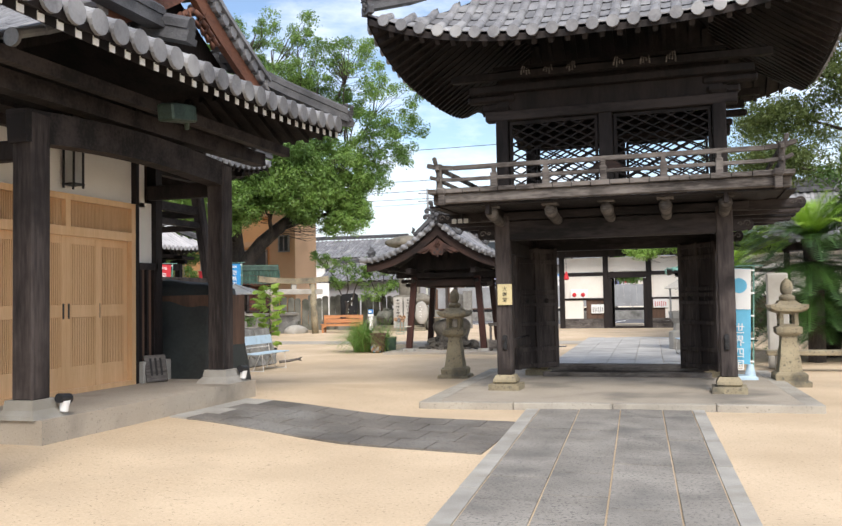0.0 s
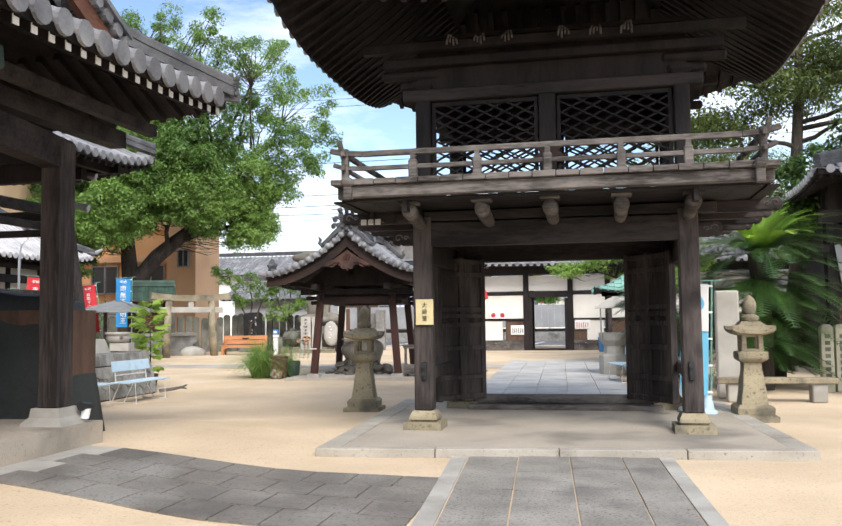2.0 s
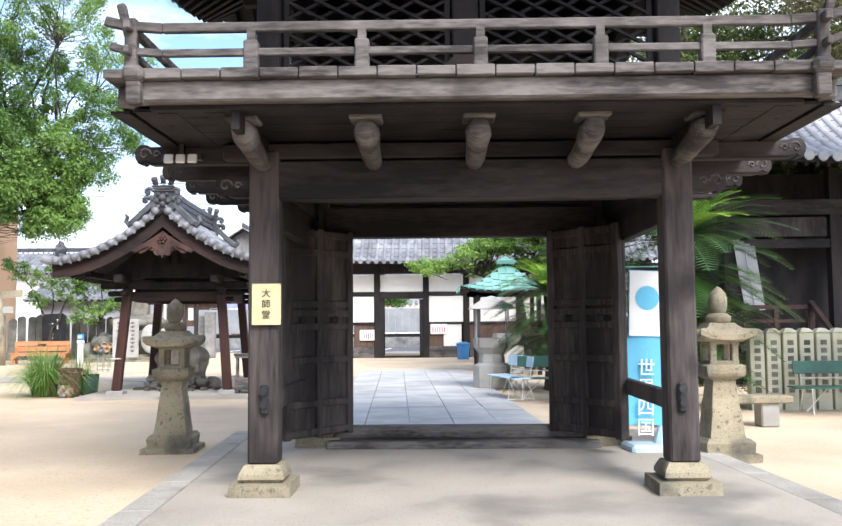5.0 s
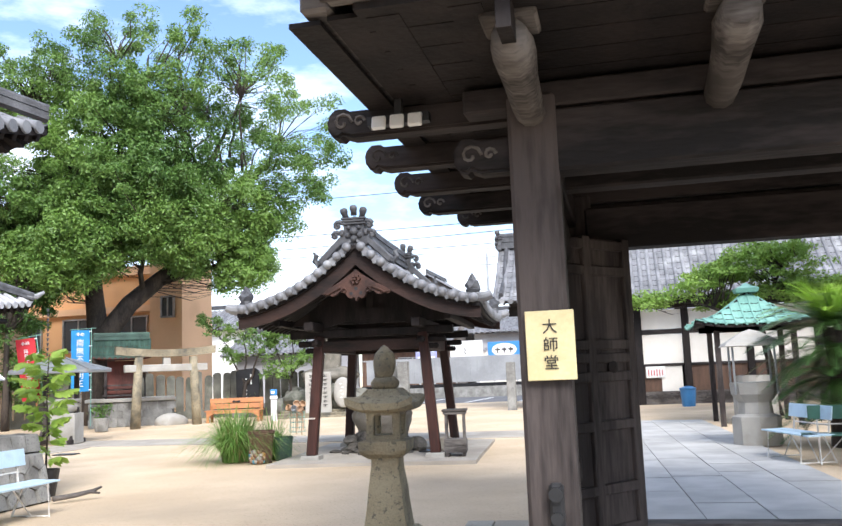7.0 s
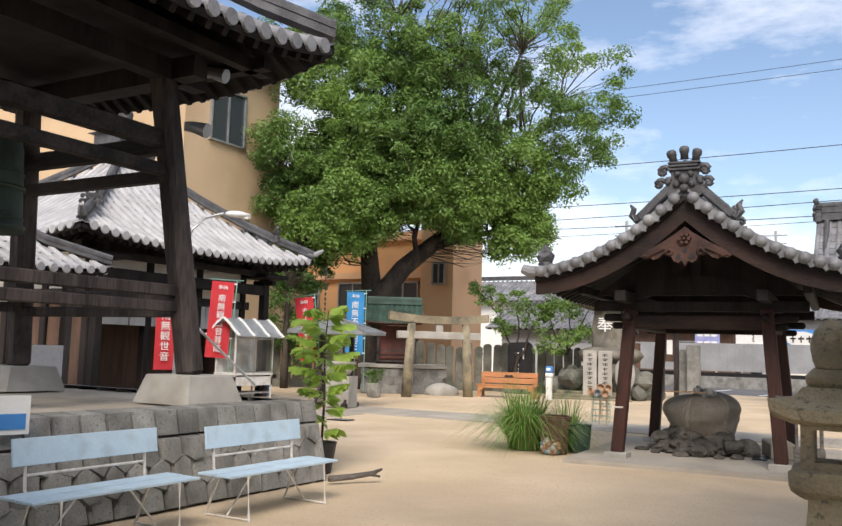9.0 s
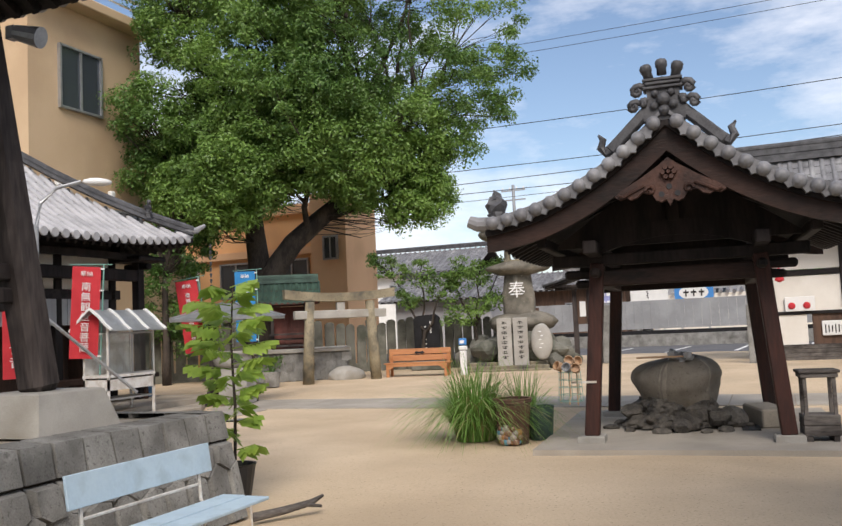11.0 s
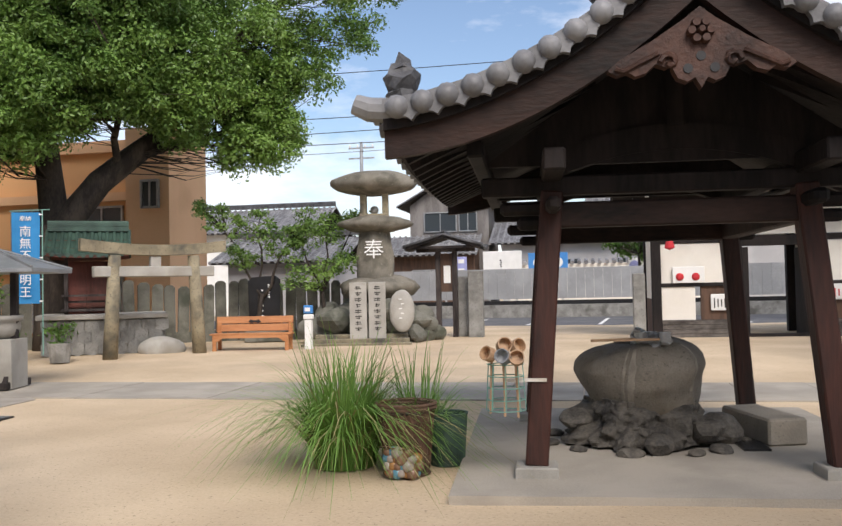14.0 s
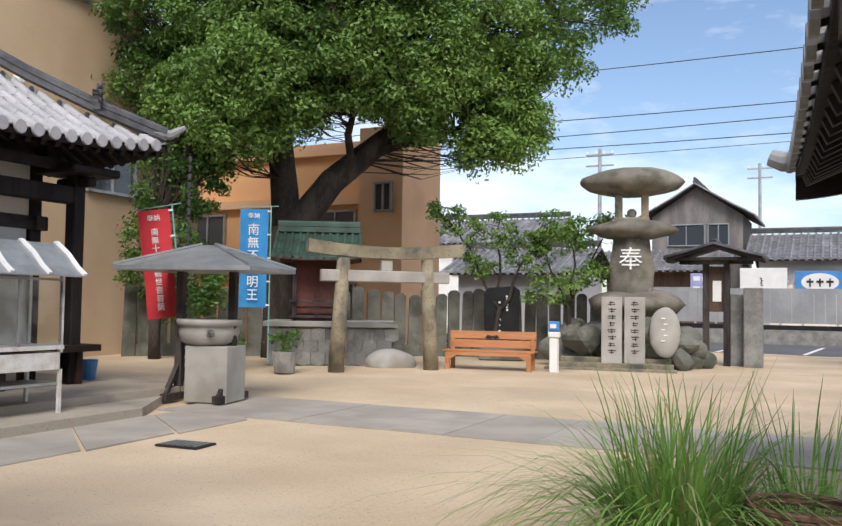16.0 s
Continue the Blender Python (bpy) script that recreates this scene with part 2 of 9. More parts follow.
WHITEMETAL = mat("white_painted_steel", (0.72, 0.71, 0.68), (0.55, 0.5, 0.44), 0.45, 6, 40, 0.1)
GREENPAINT = mat("dark_green_paint", (0.035, 0.12, 0.085), (0.025, 0.085, 0.06), 0.5, 3, 30, 0.1)
COPPER = mat("green_copper_roof", (0.22, 0.42, 0.35), (0.14, 0.30, 0.25), 0.6, 1.5, 30, 0.2)
GREENROOF = mat("green_tile_roof", (0.045, 0.088, 0.065), (0.02, 0.042, 0.032), 0.6, 2, 30, 0.3, island=0.2)
SHRINERED = mat("faded_red_wood", (0.16, 0.045, 0.032), (0.085, 0.028, 0.02), 0.7, 2, 30, 0.3, stretch=(1, 1, 0.2))
BLACK = mat("black_metal", (0.018, 0.018, 0.02), (0.01, 0.01, 0.011), 0.5, 4, 40, 0.1)
BLACKSTONE = mat("polished_black_stone", (0.02, 0.02, 0.022), (0.014, 0.014, 0.015), 0.25, 4, 40, 0.05)
GREYMETAL = mat("grey_steel", (0.42, 0.43, 0.44), (0.32, 0.33, 0.34), 0.4, 4, 40, 0.1, metal=0.6)
REDCLOTH = mat("red_cloth", (0.56, 0.035, 0.045), (0.47, 0.026, 0.035), 0.85, 3, 80, 0.1)
BLUECLOTH = mat("blue_cloth", (0.03, 0.24, 0.52), (0.022, 0.20, 0.45), 0.85, 3, 80, 0.1)
SKYCLOTH = mat("light_blue_cloth", (0.16, 0.50, 0.70), (0.13, 0.44, 0.64), 0.8, 3, 80, 0.1)
WHITE = mat("white_paint", (0.80, 0.80, 0.78), (0.74, 0.74, 0.72), 0.7, 3, 60, 0.05)
SIGNYELLOW = mat("yellowed_sign_board", (0.70, 0.60, 0.34), (0.60, 0.50, 0.27), 0.7, 4, 50, 0.1)
INK = mat("black_ink", (0.025, 0.022, 0.02), (0.02, 0.018, 0.016), 0.7, 4, 40, 0)
SIGNBLUE = mat("blue_sign", (0.06, 0.26, 0.62), (0.05, 0.23, 0.56), 0.5, 3, 30, 0)
LILAC = mat("lilac_sign", (0.36, 0.38, 0.66), (0.28, 0.30, 0.56), 0.5, 3, 30, 0)
RUST = mat("rusted_wire_mesh", (0.15, 0.085, 0.055), (0.075, 0.045, 0.03), 0.85, 8, 60, 0.5)
BRONZE = mat("green_bronze", (0.055, 0.085, 0.065), (0.03, 0.045, 0.035), 0.55, 3, 40, 0.4, metal=0.5)
PLASTICBLUE = mat("blue_plastic", (0.05, 0.20, 0.42), (0.04, 0.17, 0.37), 0.4, 3, 30, 0)
CURTAIN = mat("grey_curtain_cloth", (0.42, 0.42, 0.41), (0.34, 0.34, 0.33), 0.9, 2, 60, 0.1)
LADLE = mat("pale_ladle_wood", (0.50, 0.33, 0.20), (0.40, 0.25, 0.15), 0.6, 6, 50, 0.2)
TERRACOTTA = mat("terracotta", (0.50, 0.20, 0.12), (0.42, 0.16, 0.09), 0.8, 5, 50, 0.2)
SOIL = mat("dark_soil", (0.055, 0.042, 0.032), (0.03, 0.024, 0.02), 1.0, 8, 60, 0.8)


def glass_mat(name, tint, rough=0.05):
    m = bpy.data.materials.new(name)
    m.use_nodes = True
    b = m.node_tree.nodes["Principled BSDF"]
    b.inputs["Base Color"].default_value = (*tint, 1)
    b.inputs["Roughness"].default_value = rough
    b.inputs["Specular IOR Level"].default_value = 0.8
    return m


PANE = glass_mat("dark_window_glass", (0.05, 0.06, 0.07))
CLEAR = bpy.data.materials.new("clear_glass")
CLEAR.use_nodes = True
CLEAR.node_tree.nodes["Principled BSDF"].inputs["Transmission Weight"].default_value = 1.0
CLEAR.node_tree.nodes["Principled BSDF"].inputs["Roughness"].default_value = 0.03
CLEAR.node_tree.nodes["Principled BSDF"].inputs["Base Color"].default_value = (0.85, 0.9, 0.9, 1)

# ---- building helpers ----
I4 = Matrix.Identity(4)


def box(bm, c, s, m=None, bevel=0.0):
    """A box with centre c and size s, turned by m about its centre."""
    r = bmesh.ops.create_cube(bm, size=1.0)
    vs = r["verts"]
    t = Matrix.Translation(c) @ (m or I4) @ Matrix.Diagonal((*s, 1))
    bmesh.ops.transform(bm, matrix=t, verts=vs)
    if bevel:
        es = {e for v in vs for e in v.link_edges}
        bmesh.ops.bevel(bm, geom=list(es), offset=bevel, segments=1, affect="EDGES")
    return bm


def bar(bm, p, q, w, h, bevel=0.0, up=(0, 0, 1)):
    """A square bar from p to q, w wide and h high."""
    p, q = Vector(p), Vector(q)
    d = q - p
    z = d.normalized()
    x = Vector(up).cross(z)
    x = x.normalized() if x.length > 1e-4 else Vector((1, 0, 0))
    y = z.cross(x)
    m = Matrix((x, y, z)).transposed().to_4x4()
    return box(bm, (p + q) / 2, (w, h, d.length), m, bevel)


def rod(bm, p, q, r0, r1=None, seg=10, caps=True):
    p, q = Vector(p), Vector(q)
    d = q - p
    m = Matrix.Translation((p + q) / 2) @ d.to_track_quat("Z", "Y").to_matrix().to_4x4()
    bmesh.ops.create_cone(bm, cap_ends=caps, segments=seg, radius1=r0, radius2=r0 if r1 is None else r1, depth=d.length, matrix=m)
    return bm


def lathe(bm, prof, seg=16, at=(0, 0, 0), square=False, turn=0.0):
    """A turned solid from (radius, height) pairs; square gives four sides."""
    n = 4 if square else seg
    rings = []
    for r, z in prof:
        k = r * (math.sqrt(2) if square else 1)
        rings.append([bm.verts.new((at[0] + k * math.cos(2 * math.pi * (i + (0.5 if square else 0)) / n + turn),
                                    at[1] + k * math.sin(2 * math.pi * (i + (0.5 if square else 0)) / n + turn), at[2] + z)) for i in range(n)])
    for a, b in zip(rings, rings[1:]):
        for i in range(n):
            bm.faces.new((a[i], a[(i + 1) % n], b[(i + 1) % n], b[i]))
    bm.faces.new(rings[0][::-1])
    bm.faces.new(rings[-1])
    return bm


def slab(bm, poly, z0, z1):
    """A flat plate over the plan polygon poly."""
    a = [bm.verts.new((x, y, z0)) for x, y in poly]
    b = [bm.verts.new((x, y, z1)) for x, y in poly]
    n = len(poly)
    bm.faces.new(a[::-1]), bm.faces.new(b)
    for i in range(n):
        bm.faces.new((a[i], a[(i + 1) % n], b[(i + 1) % n], b[i]))
    return bm


def plate(bm, poly, y0, y1):
    """An upright plate: the outline poly in x and z, from y0 to y1."""
    a = [bm.verts.new((x, y0, z)) for x, z in poly]
    b = [bm.verts.new((x, y1, z)) for x, z in poly]
    n = len(poly)
    bm.faces.new(a), bm.faces.new(b[::-1])
    for i in range(n):
        bm.faces.new((a[(i + 1) % n], a[i], b[i], b[(i + 1) % n]))
    return bm


def strip(bm, line, y0, y1):
    """One continuous board along stations (x, low z, high z), from y0 to y1."""
    rows = [[bm.verts.new(c) for c in ((x, y0, lo), (x, y1, lo), (x, y1, hi), (x, y0, hi))] for x, lo, hi in line]
    bm.faces.new(rows[0]), bm.faces.new(rows[-1][::-1])
    for a, b in zip(rows, rows[1:]):
        for i in range(4):
            bm.faces.new((a[i], b[i], b[(i + 1) % 4], a[(i + 1) % 4]))
    bmesh.ops.recalc_face_normals(bm, faces=bm.faces[:])
    return bm


def tube(bm, pts, radii, seg=8, caps=True):
    """A round limb along points."""
    rings = []
    for i, p in enumerate(pts):
        p = Vector(p)
        d = (Vector(pts[min(i + 1, len(pts) - 1)]) - Vector(pts[max(i - 1, 0)])).normalized()
        x = d.cross(Vector((0.13, 0.31, 0.94)))
        x = x.normalized() if x.length > 1e-3 else Vector((1, 0, 0))
        y = d.cross(x)
        r = radii[i] if hasattr(radii, "__len__") else radii
        rings.append([bm.verts.new(p + r * (math.cos(2 * math.pi * k / seg) * x + math.sin(2 * math.pi * k / seg) * y)) for k in range(seg)])
    for a, b in zip(rings, rings[1:]):
        for k in range(seg):
            bm.faces.new((a[k], a[(k + 1) % seg], b[(k + 1) % seg], b[k]))
    if caps:
        bm.faces.new(rings[0][::-1]), bm.faces.new(rings[-1])
    return bm


def roughen(bm, amount, size, seed=0):
    """Push the skin in and out, as hewn stone is."""
    for v in bm.verts:
        v.co += noise.noise_vector(v.co / size + Vector((seed * 7.3, seed * 3.1, 0))) * amount
    return bm


def shade(me, smooth):
    if smooth:
        me.polygons.foreach_set("use_smooth", [True] * len(me.polygons))


def mesh_of(bm, material, smooth=False):
    bmesh.ops.recalc_face_normals(bm, faces=bm.faces)
    me = bpy.data.meshes.new("mesh")
    bm.to_mesh(me)
    bm.free()
    me.materials.append(material)
    shade(me, smooth)
    return me


def part(name, bm, material, parent, label="", smooth=False):
    ob = new(name, mesh_of(bm, material, smooth) if isinstance(bm, bmesh.types.BMesh) else bm)
    ob.parent = parent
    return tagged(ob, label)


def thing(name, m, label, category, group="", kind=""):
    ob = new(name)
    ob.empty_display_size = 0.1
    ob.matrix_world = m
    return tagged(ob, label, category, group, kind)


def solid(name, bm, material, label, category, kind="", m=None, smooth=False, group=""):
    ob = new(name, mesh_of(bm, material, smooth))
    if m is not None:
        ob.matrix_world = m
    return tagged(ob, label, category, group, kind)


def nb():
    return bmesh.new()


def text_mesh(s, size, material, thick=0.004):
    """Lettering as a mesh, facing -y, centred on its place."""
    c = bpy.data.curves.new("lettering", "FONT")
    c.body, c.size, c.align_x, c.align_y, c.extrude = s, size, "CENTER", "CENTER", thick
    c.resolution_u = 2
    tmp = new("tmp", c)
    me = bpy.data.meshes.new_from_object(tmp.evaluated_get(bpy.context.evaluated_depsgraph_get()))
    bpy.data.objects.remove(tmp)
    me.transform(Matrix.Rotation(radians(90), 4, "X"))
    me.materials.clear()
    me.materials.append(material)
    return me


def writing(s, size, material, parent, at, turn=0, vertical=False, step=1.05):
    """Characters set on a thing, in a row or one under another."""
    rows = list(s) if vertical else [s]
    for i, ch in enumerate(rows):
        ob = new("lettering", text_mesh(ch, size, material))
        ob.parent = parent
        ob.matrix_basis = pose(at[0], at[1], at[2] - i * size * step, 0, 0, turn)


# ---- tiled roofs ----
def rise_at(w, run, rise, sag):
    t = w / run
    return rise * (t - sag * t * (1 - t))


def roof_face(parent, origin, along, inward, length, run, rise, left=None, right=None, sag=0.35, lift=0.0, pitch=0.27, r=0.075, tile=TILE,
              thick=0.10, under=DARKWOOD, rafters=0.0, rows=True, left_top=0.0, right_top=0.0, tips=False):
    """One slope of a tiled roof. origin: the eave's left end; left/right: how far the hip climbs inward per metre along the eave
    (None: a straight gable end). lift: how far the corners turn up."""
    o, a, n = Vector(origin), Vector(along).normalized(), Vector(inward).normalized()

    def top(s):
        w = run
        if left:
            w = min(w, max(s, 0.0) * left + left_top)
        if right:
            w = min(w, max(length - s, 0.0) * right + right_top)
        return max(w, 0.02)

    def at(s, w, dz=0.0):
        c = abs(2 * s / length - 1) ** 3
        z = rise_at(w, run, rise, sag) + lift * c * (1 - min(w / run, 1)) + dz
        return o + a * s + n * w + Vector((0, 0, z))

    bm = nb()
    cols, steps = max(4, int(length / pitch)), 14
    grid = []
    for i in range(cols + 1):
        s = length * i / cols
        grid.append([(bm.verts.new(at(s, top(s) * j / steps)), bm.verts.new(at(s, top(s) * j / steps, -thick))) for j in range(steps + 1)])
    for i in range(cols):
        for j in range(steps):
            q = [grid[i][j], grid[i + 1][j], grid[i + 1][j + 1], grid[i][j + 1]]
            bm.faces.new([v[0] for v in q])
            bm.faces.new([v[1] for v in reversed(q)])
        bm.faces.new((grid[i][0][0], grid[i][0][1], grid[i + 1][0][1], grid[i + 1][0][0]))
    for i in (0, cols):
        for j in range(steps):
            bm.faces.new((grid[i][j][0], grid[i][j + 1][0], grid[i][j + 1][1], grid[i][j][1]))
    part("roof_deck", bm, under, parent)
    # flat pan tiles between the rows, each course a little step
    bm = nb()
    for i in range(cols):
        s0, s1 = length * i / cols, length * (i + 1) / cols
        sm = (s0 + s1) / 2
        k = max(1, int(top(sm) / 0.26))
        for j in range(k):
            w0, w1 = top(sm) * j / k, top(sm) * (j + 1) / k
            v = [bm.verts.new(at(s0, min(w0, top(s0)), 0.035)), bm.verts.new(at(sm, w0, 0.015)), bm.verts.new(at(s1, min(w0, top(s1)), 0.035)),
                 bm.verts.new(at(s1, min(w1, top(s1)), 0.008)), bm.verts.new(at(sm, w1, 0.003)), bm.verts.new(at(s0, min(w1, top(s0)), 0.008))]
            bm.faces.new((v[0], v[1], v[4], v[5])), bm.faces.new((v[1], v[2], v[3], v[4]))
            if j == 0:
                u = [bm.verts.new(x.co - Vector((0, 0, 0.06))) for x in v[:3]]
                bm.faces.new((v[0], u[0], u[1], v[1])), bm.faces.new((v[1], u[1], u[2], v[2]))
    tagged(part("pan_tile", bm, tile, parent), kind="stuff")
    # one round tile row a part
    for i in range(cols + 1):
        s = length * i / cols
        if top(s) < 0.15:
            continue
        bm = nb()
        k = max(2, int(top(s) / 0.30))
        pts = []
        for j in range(k):
            w0, w1 = top(s) * j / k - (0.06 if j == 0 else 0), top(s) * (j + 1) / k
            pts += [(w0, r * 1.06), (w0 + 0.035, r * 1.06), (w0 + 0.036, r), (w1, r * 0.94)]
        ring0 = None
        for w, rr in pts:
            c = at(s, w, 0.02)
            ring = [bm.verts.new(c + a * (rr * math.cos(t)) + Vector((0, 0, rr * math.sin(t)))) for t in (math.pi * x / 6 for x in range(-1, 8))]
            if ring0:
                for p in range(8):
                    bm.faces.new((ring0[p], ring0[p + 1], ring[p + 1], ring[p]))
            else:
                c0 = at(s, w - 0.012, 0.015)
                disc = [bm.verts.new(c0 + a * (r * 1.18 * math.cos(t)) + Vector((0, 0, r * 1.18 * math.sin(t)))) for t in (2 * math.pi * x / 14 for x in range(14))]
                bm.faces.new(disc)
                disc2 = [bm.verts.new(v.co + n * 0.04) for v in disc]
                for p in range(14):
                    bm.faces.new((disc[p], disc[(p + 1) % 14], disc2[(p + 1) % 14], disc2[p]))
            ring0 = ring
        part("cover_tile", bm, tile, parent)
    # rafters under the eave
    if rafters:
        rn = max(2, int(length / 0.24))
        for i in range(rn + 1):
            s = length * (i + 0.5) / (rn + 1)
            w1 = min(rafters, top(s))
            bm = nb()
            bar(bm, at(s, 0.06, -thick - 0.05), at(s, w1, -thick - 0.05), 0.07, 0.09)
            rf_ = part("rafter", bm, under, parent)
            if tips:
                bm = nb()
                box(bm, at(s, 0.055, -thick - 0.05), (0.012 + 0.065 * abs(a.x), 0.012 + 0.065 * abs(a.y), 0.085))
                part("rafter_tip", bm, WHITE, rf_)
    return at


def ridge(parent, pts, w=0.2, h=0.28, tile=TILEDARK, layers=3):
    """A stacked ridge along points: courses of flat tile and a round cap."""
    for a, b in zip(pts, pts[1:]):
        bm = nb()
        for i in range(layers):
            dz = h * (i + 0.5) / layers
            k = 1.0 - 0.22 * (i % 2) - 0.08 * i
            bar(bm, Vector(a) + Vector((0, 0, dz)), Vector(b) + Vector((0, 0, dz)), w * k, h / layers * 0.94)
        rod(bm, Vector(a) + Vector((0, 0, h)), Vector(b) + Vector((0, 0, h)), w * 0.34, seg=10)
        part("ridge_course", bm, tile, parent)


def oni(parent, at, turn, k=1.0, horns=True):
    """An end ornament of the ridge: a shouldered plate under stacked courses, three upright knobs, scrolls and swept fins at its sides."""
    m = pose(*at, 0, 0, turn)
    bm = nb()
    plate(bm, [(-0.26 * k, -0.1 * k), (0.26 * k, -0.1 * k), (0.27 * k, 0.1 * k), (0.20 * k, 0.2 * k), (0.21 * k, 0.34 * k), (-0.21 * k, 0.34 * k), (-0.20 * k, 0.2 * k), (-0.27 * k, 0.1 * k)], -0.07 * k, 0.12 * k)
    for z, w in ((0.33, 0.50), (0.385, 0.44), (0.435, 0.50)):
        box(bm, (0, 0.02 * k, z * k), (w * k, 0.26 * k, 0.04 * k), bevel=0.01 * k)
    # worn relief on the plate
    for x, z, r in ((0, 0.17, 0.095), (-0.10, 0.25, 0.055), (0.10, 0.25, 0.055), (-0.12, 0.09, 0.06), (0.12, 0.09, 0.06), (0, 0.02, 0.08)):
        bmesh.ops.create_icosphere(bm, subdivisions=2, radius=r * k, matrix=Matrix.Translation((x * k, -0.07 * k, z * k)))
    bmesh.ops.transform(bm, matrix=m, verts=bm.verts)
    ob = part("ridge_end_tile", bm, TILEDARK, parent)
    if horns:
        for sx in (-1, 1):
            for cx, cz, rr in ((0.315, 0.30, 0.095), (0.37, 0.10, 0.085), (0.245, 0.14, 0.05)):
                bm = nb()
                pts = [(sx * k * (cx + rr * (1 - 0.085 * i) * math.cos(2.6 - i * 0.72)), (-0.05 - 0.006 * i) * k, k * (cz + rr * (1 - 0.085 * i) * math.sin(2.6 - i * 0.72))) for i in range(11)]
                tube(bm, pts, [0.048 * k * (1 - 0.05 * i) for i in range(11)], 7)
                bmesh.ops.create_icosphere(bm, subdivisions=1, radius=0.045 * k, matrix=Matrix.Translation((sx * k * cx, -0.07 * k, cz * k)))
                bmesh.ops.transform(bm, matrix=m, verts=bm.verts)
                part("scroll", bm, TILEDARK, ob, smooth=True)
    for dx, lean in ((-0.17, -14), (0, 0), (0.17, 14)):
        bm = nb()
        lathe(bm, [(0.062 * k, -0.03 * k), (0.062 * k, 0.06 * k), (0.075 * k, 0.08 * k), (0.078 * k, 0.14 * k), (0.055 * k, 0.175 * k), (0.01, 0.185 * k)], 12)
        bmesh.ops.transform(bm, matrix=m @ pose(dx * k, -0.02 * k, (0.48 if dx else 0.53) * k, 10, lean, 0), verts=bm.verts)
        part("knob", bm, TILEDARK, ob, smooth=True)


# ---- ground ----
def ease(t):
    t = min(max(t, 0.0), 1.0)
    return t * t * (3 - 2 * t)


def ground_z(x, y):
    return 0.17 * ease((-2.2 - x) / 2.8) * ease((2.5 - y) / 4.0) * ease((y + 30) / 10) + 0.1 * ease((y - 17) / 6) * ease((y + 4 - x) / 6) * ease((40 - y) / 8)


def axis_steps(lo, hi, step, far):
    v = list(np.arange(lo, hi + step / 2, step))
    d = step
    a, b = lo, hi
    while b < far:
        d *= 1.6
        a, b = a - d, b + d
        v = [a] + v + [b]
    return v


bm = nb()
gx, gy = axis_steps(-24, 10, 0.5, 1500), axis_steps(-16, 32, 0.5, 1500)
gv = [[bm.verts.new((x, y, ground_z(x, y) - (0.02 if y > 29 else 0) + 0.012 * noise.noise((x * 0.6, y * 0.6, 0)))) for y in gy] for x in gx]
for i in range(len(gx) - 1):
    for j in range(len(gy) - 1):
        bm.faces.new((gv[i][j], gv[i + 1][j], gv[i + 1][j + 1], gv[i][j + 1]))
solid("ground", bm, SAND, "pale yellow raked sand of the temple yard", "ground", "structure", smooth=True)

bm = nb()
slab(bm, [(-60, 28.9), (40, 28.9), (40, 46), (-60, 46)], -0.1, 0.03)
solid("road", bm, ASPHALT, "grey asphalt street and parking strip behind the precinct", "road", "structure")
for k in range(9):
    bm = nb()
    slab(bm, [(-11.5 + k * 2.7, 36.5), (-11.36 + k * 2.7, 36.5), (-10.9 + k * 2.7, 42.5), (-11.04 + k * 2.7, 42.5)], 0.03, 0.036)
    solid("parking_line", bm, WHITE, "white painted parking line on the asphalt", "road marking", "structure")


# ---- two-storey gate ----
gate = thing("temple_gate", I4, "two-storey temple gate of blackened weathered timber with open doors", "gate")


def gate_part(name, material, fn, label="", parent=None, smooth=False):
    b = nb()
    fn(b)
    return part(name, b, material, parent or gate, label, smooth)


GZ = 0.10
for sx in (-1, 1):
    for y in (0.0, 2.75):
        x = sx * (1.7 if y == 0 else 1.62)
        gate_part("post_base", MOSSTONE, lambda b: (lathe(b, [(0.25, GZ - 0.03), (0.245, GZ + 0.10)], square=True, at=(x, y, 0)),
                                                 lathe(b, [(0.15, GZ + 0.10), (0.185, GZ + 0.13), (0.18, GZ + 0.17), (0.14, GZ + 0.24)], square=True, at=(x, y, 0))), "carved granite post base")
        gate_part("post", POSTWOOD, lambda b: box(b, (x, y, 1.62), (0.245, 0.245, 2.57), bevel=0.02))
    # tie rail and small braces between front and rear posts
    gate_part("side_rail", POSTWOOD, lambda b: box(b, (sx * 1.7, 1.37, 0.80), (0.07, 2.5, 0.16), bevel=0.01))
    gate_part("side_panel", DARKWOOD, lambda b: box(b, (sx * 1.7, 1.37, 2.585), (0.05, 2.5, 0.14)))
    gate_part("side_frieze", DARKWOOD, lambda b: box(b, (sx * 1.7, 1.37, 2.92), (0.06, 5.0, 0.14)))
    gate_part("side_beam", DARKWOOD, lambda b: box(b, (sx * 1.7, 1.37, 2.42), (0.10, 2.5, 0.22), bevel=0.01))
    gate_part("side_beam", DARKWOOD, lambda b: box(b, (sx * 1.7, 1.37, 2.75), (0.16, 2.7, 0.22), bevel=0.01))
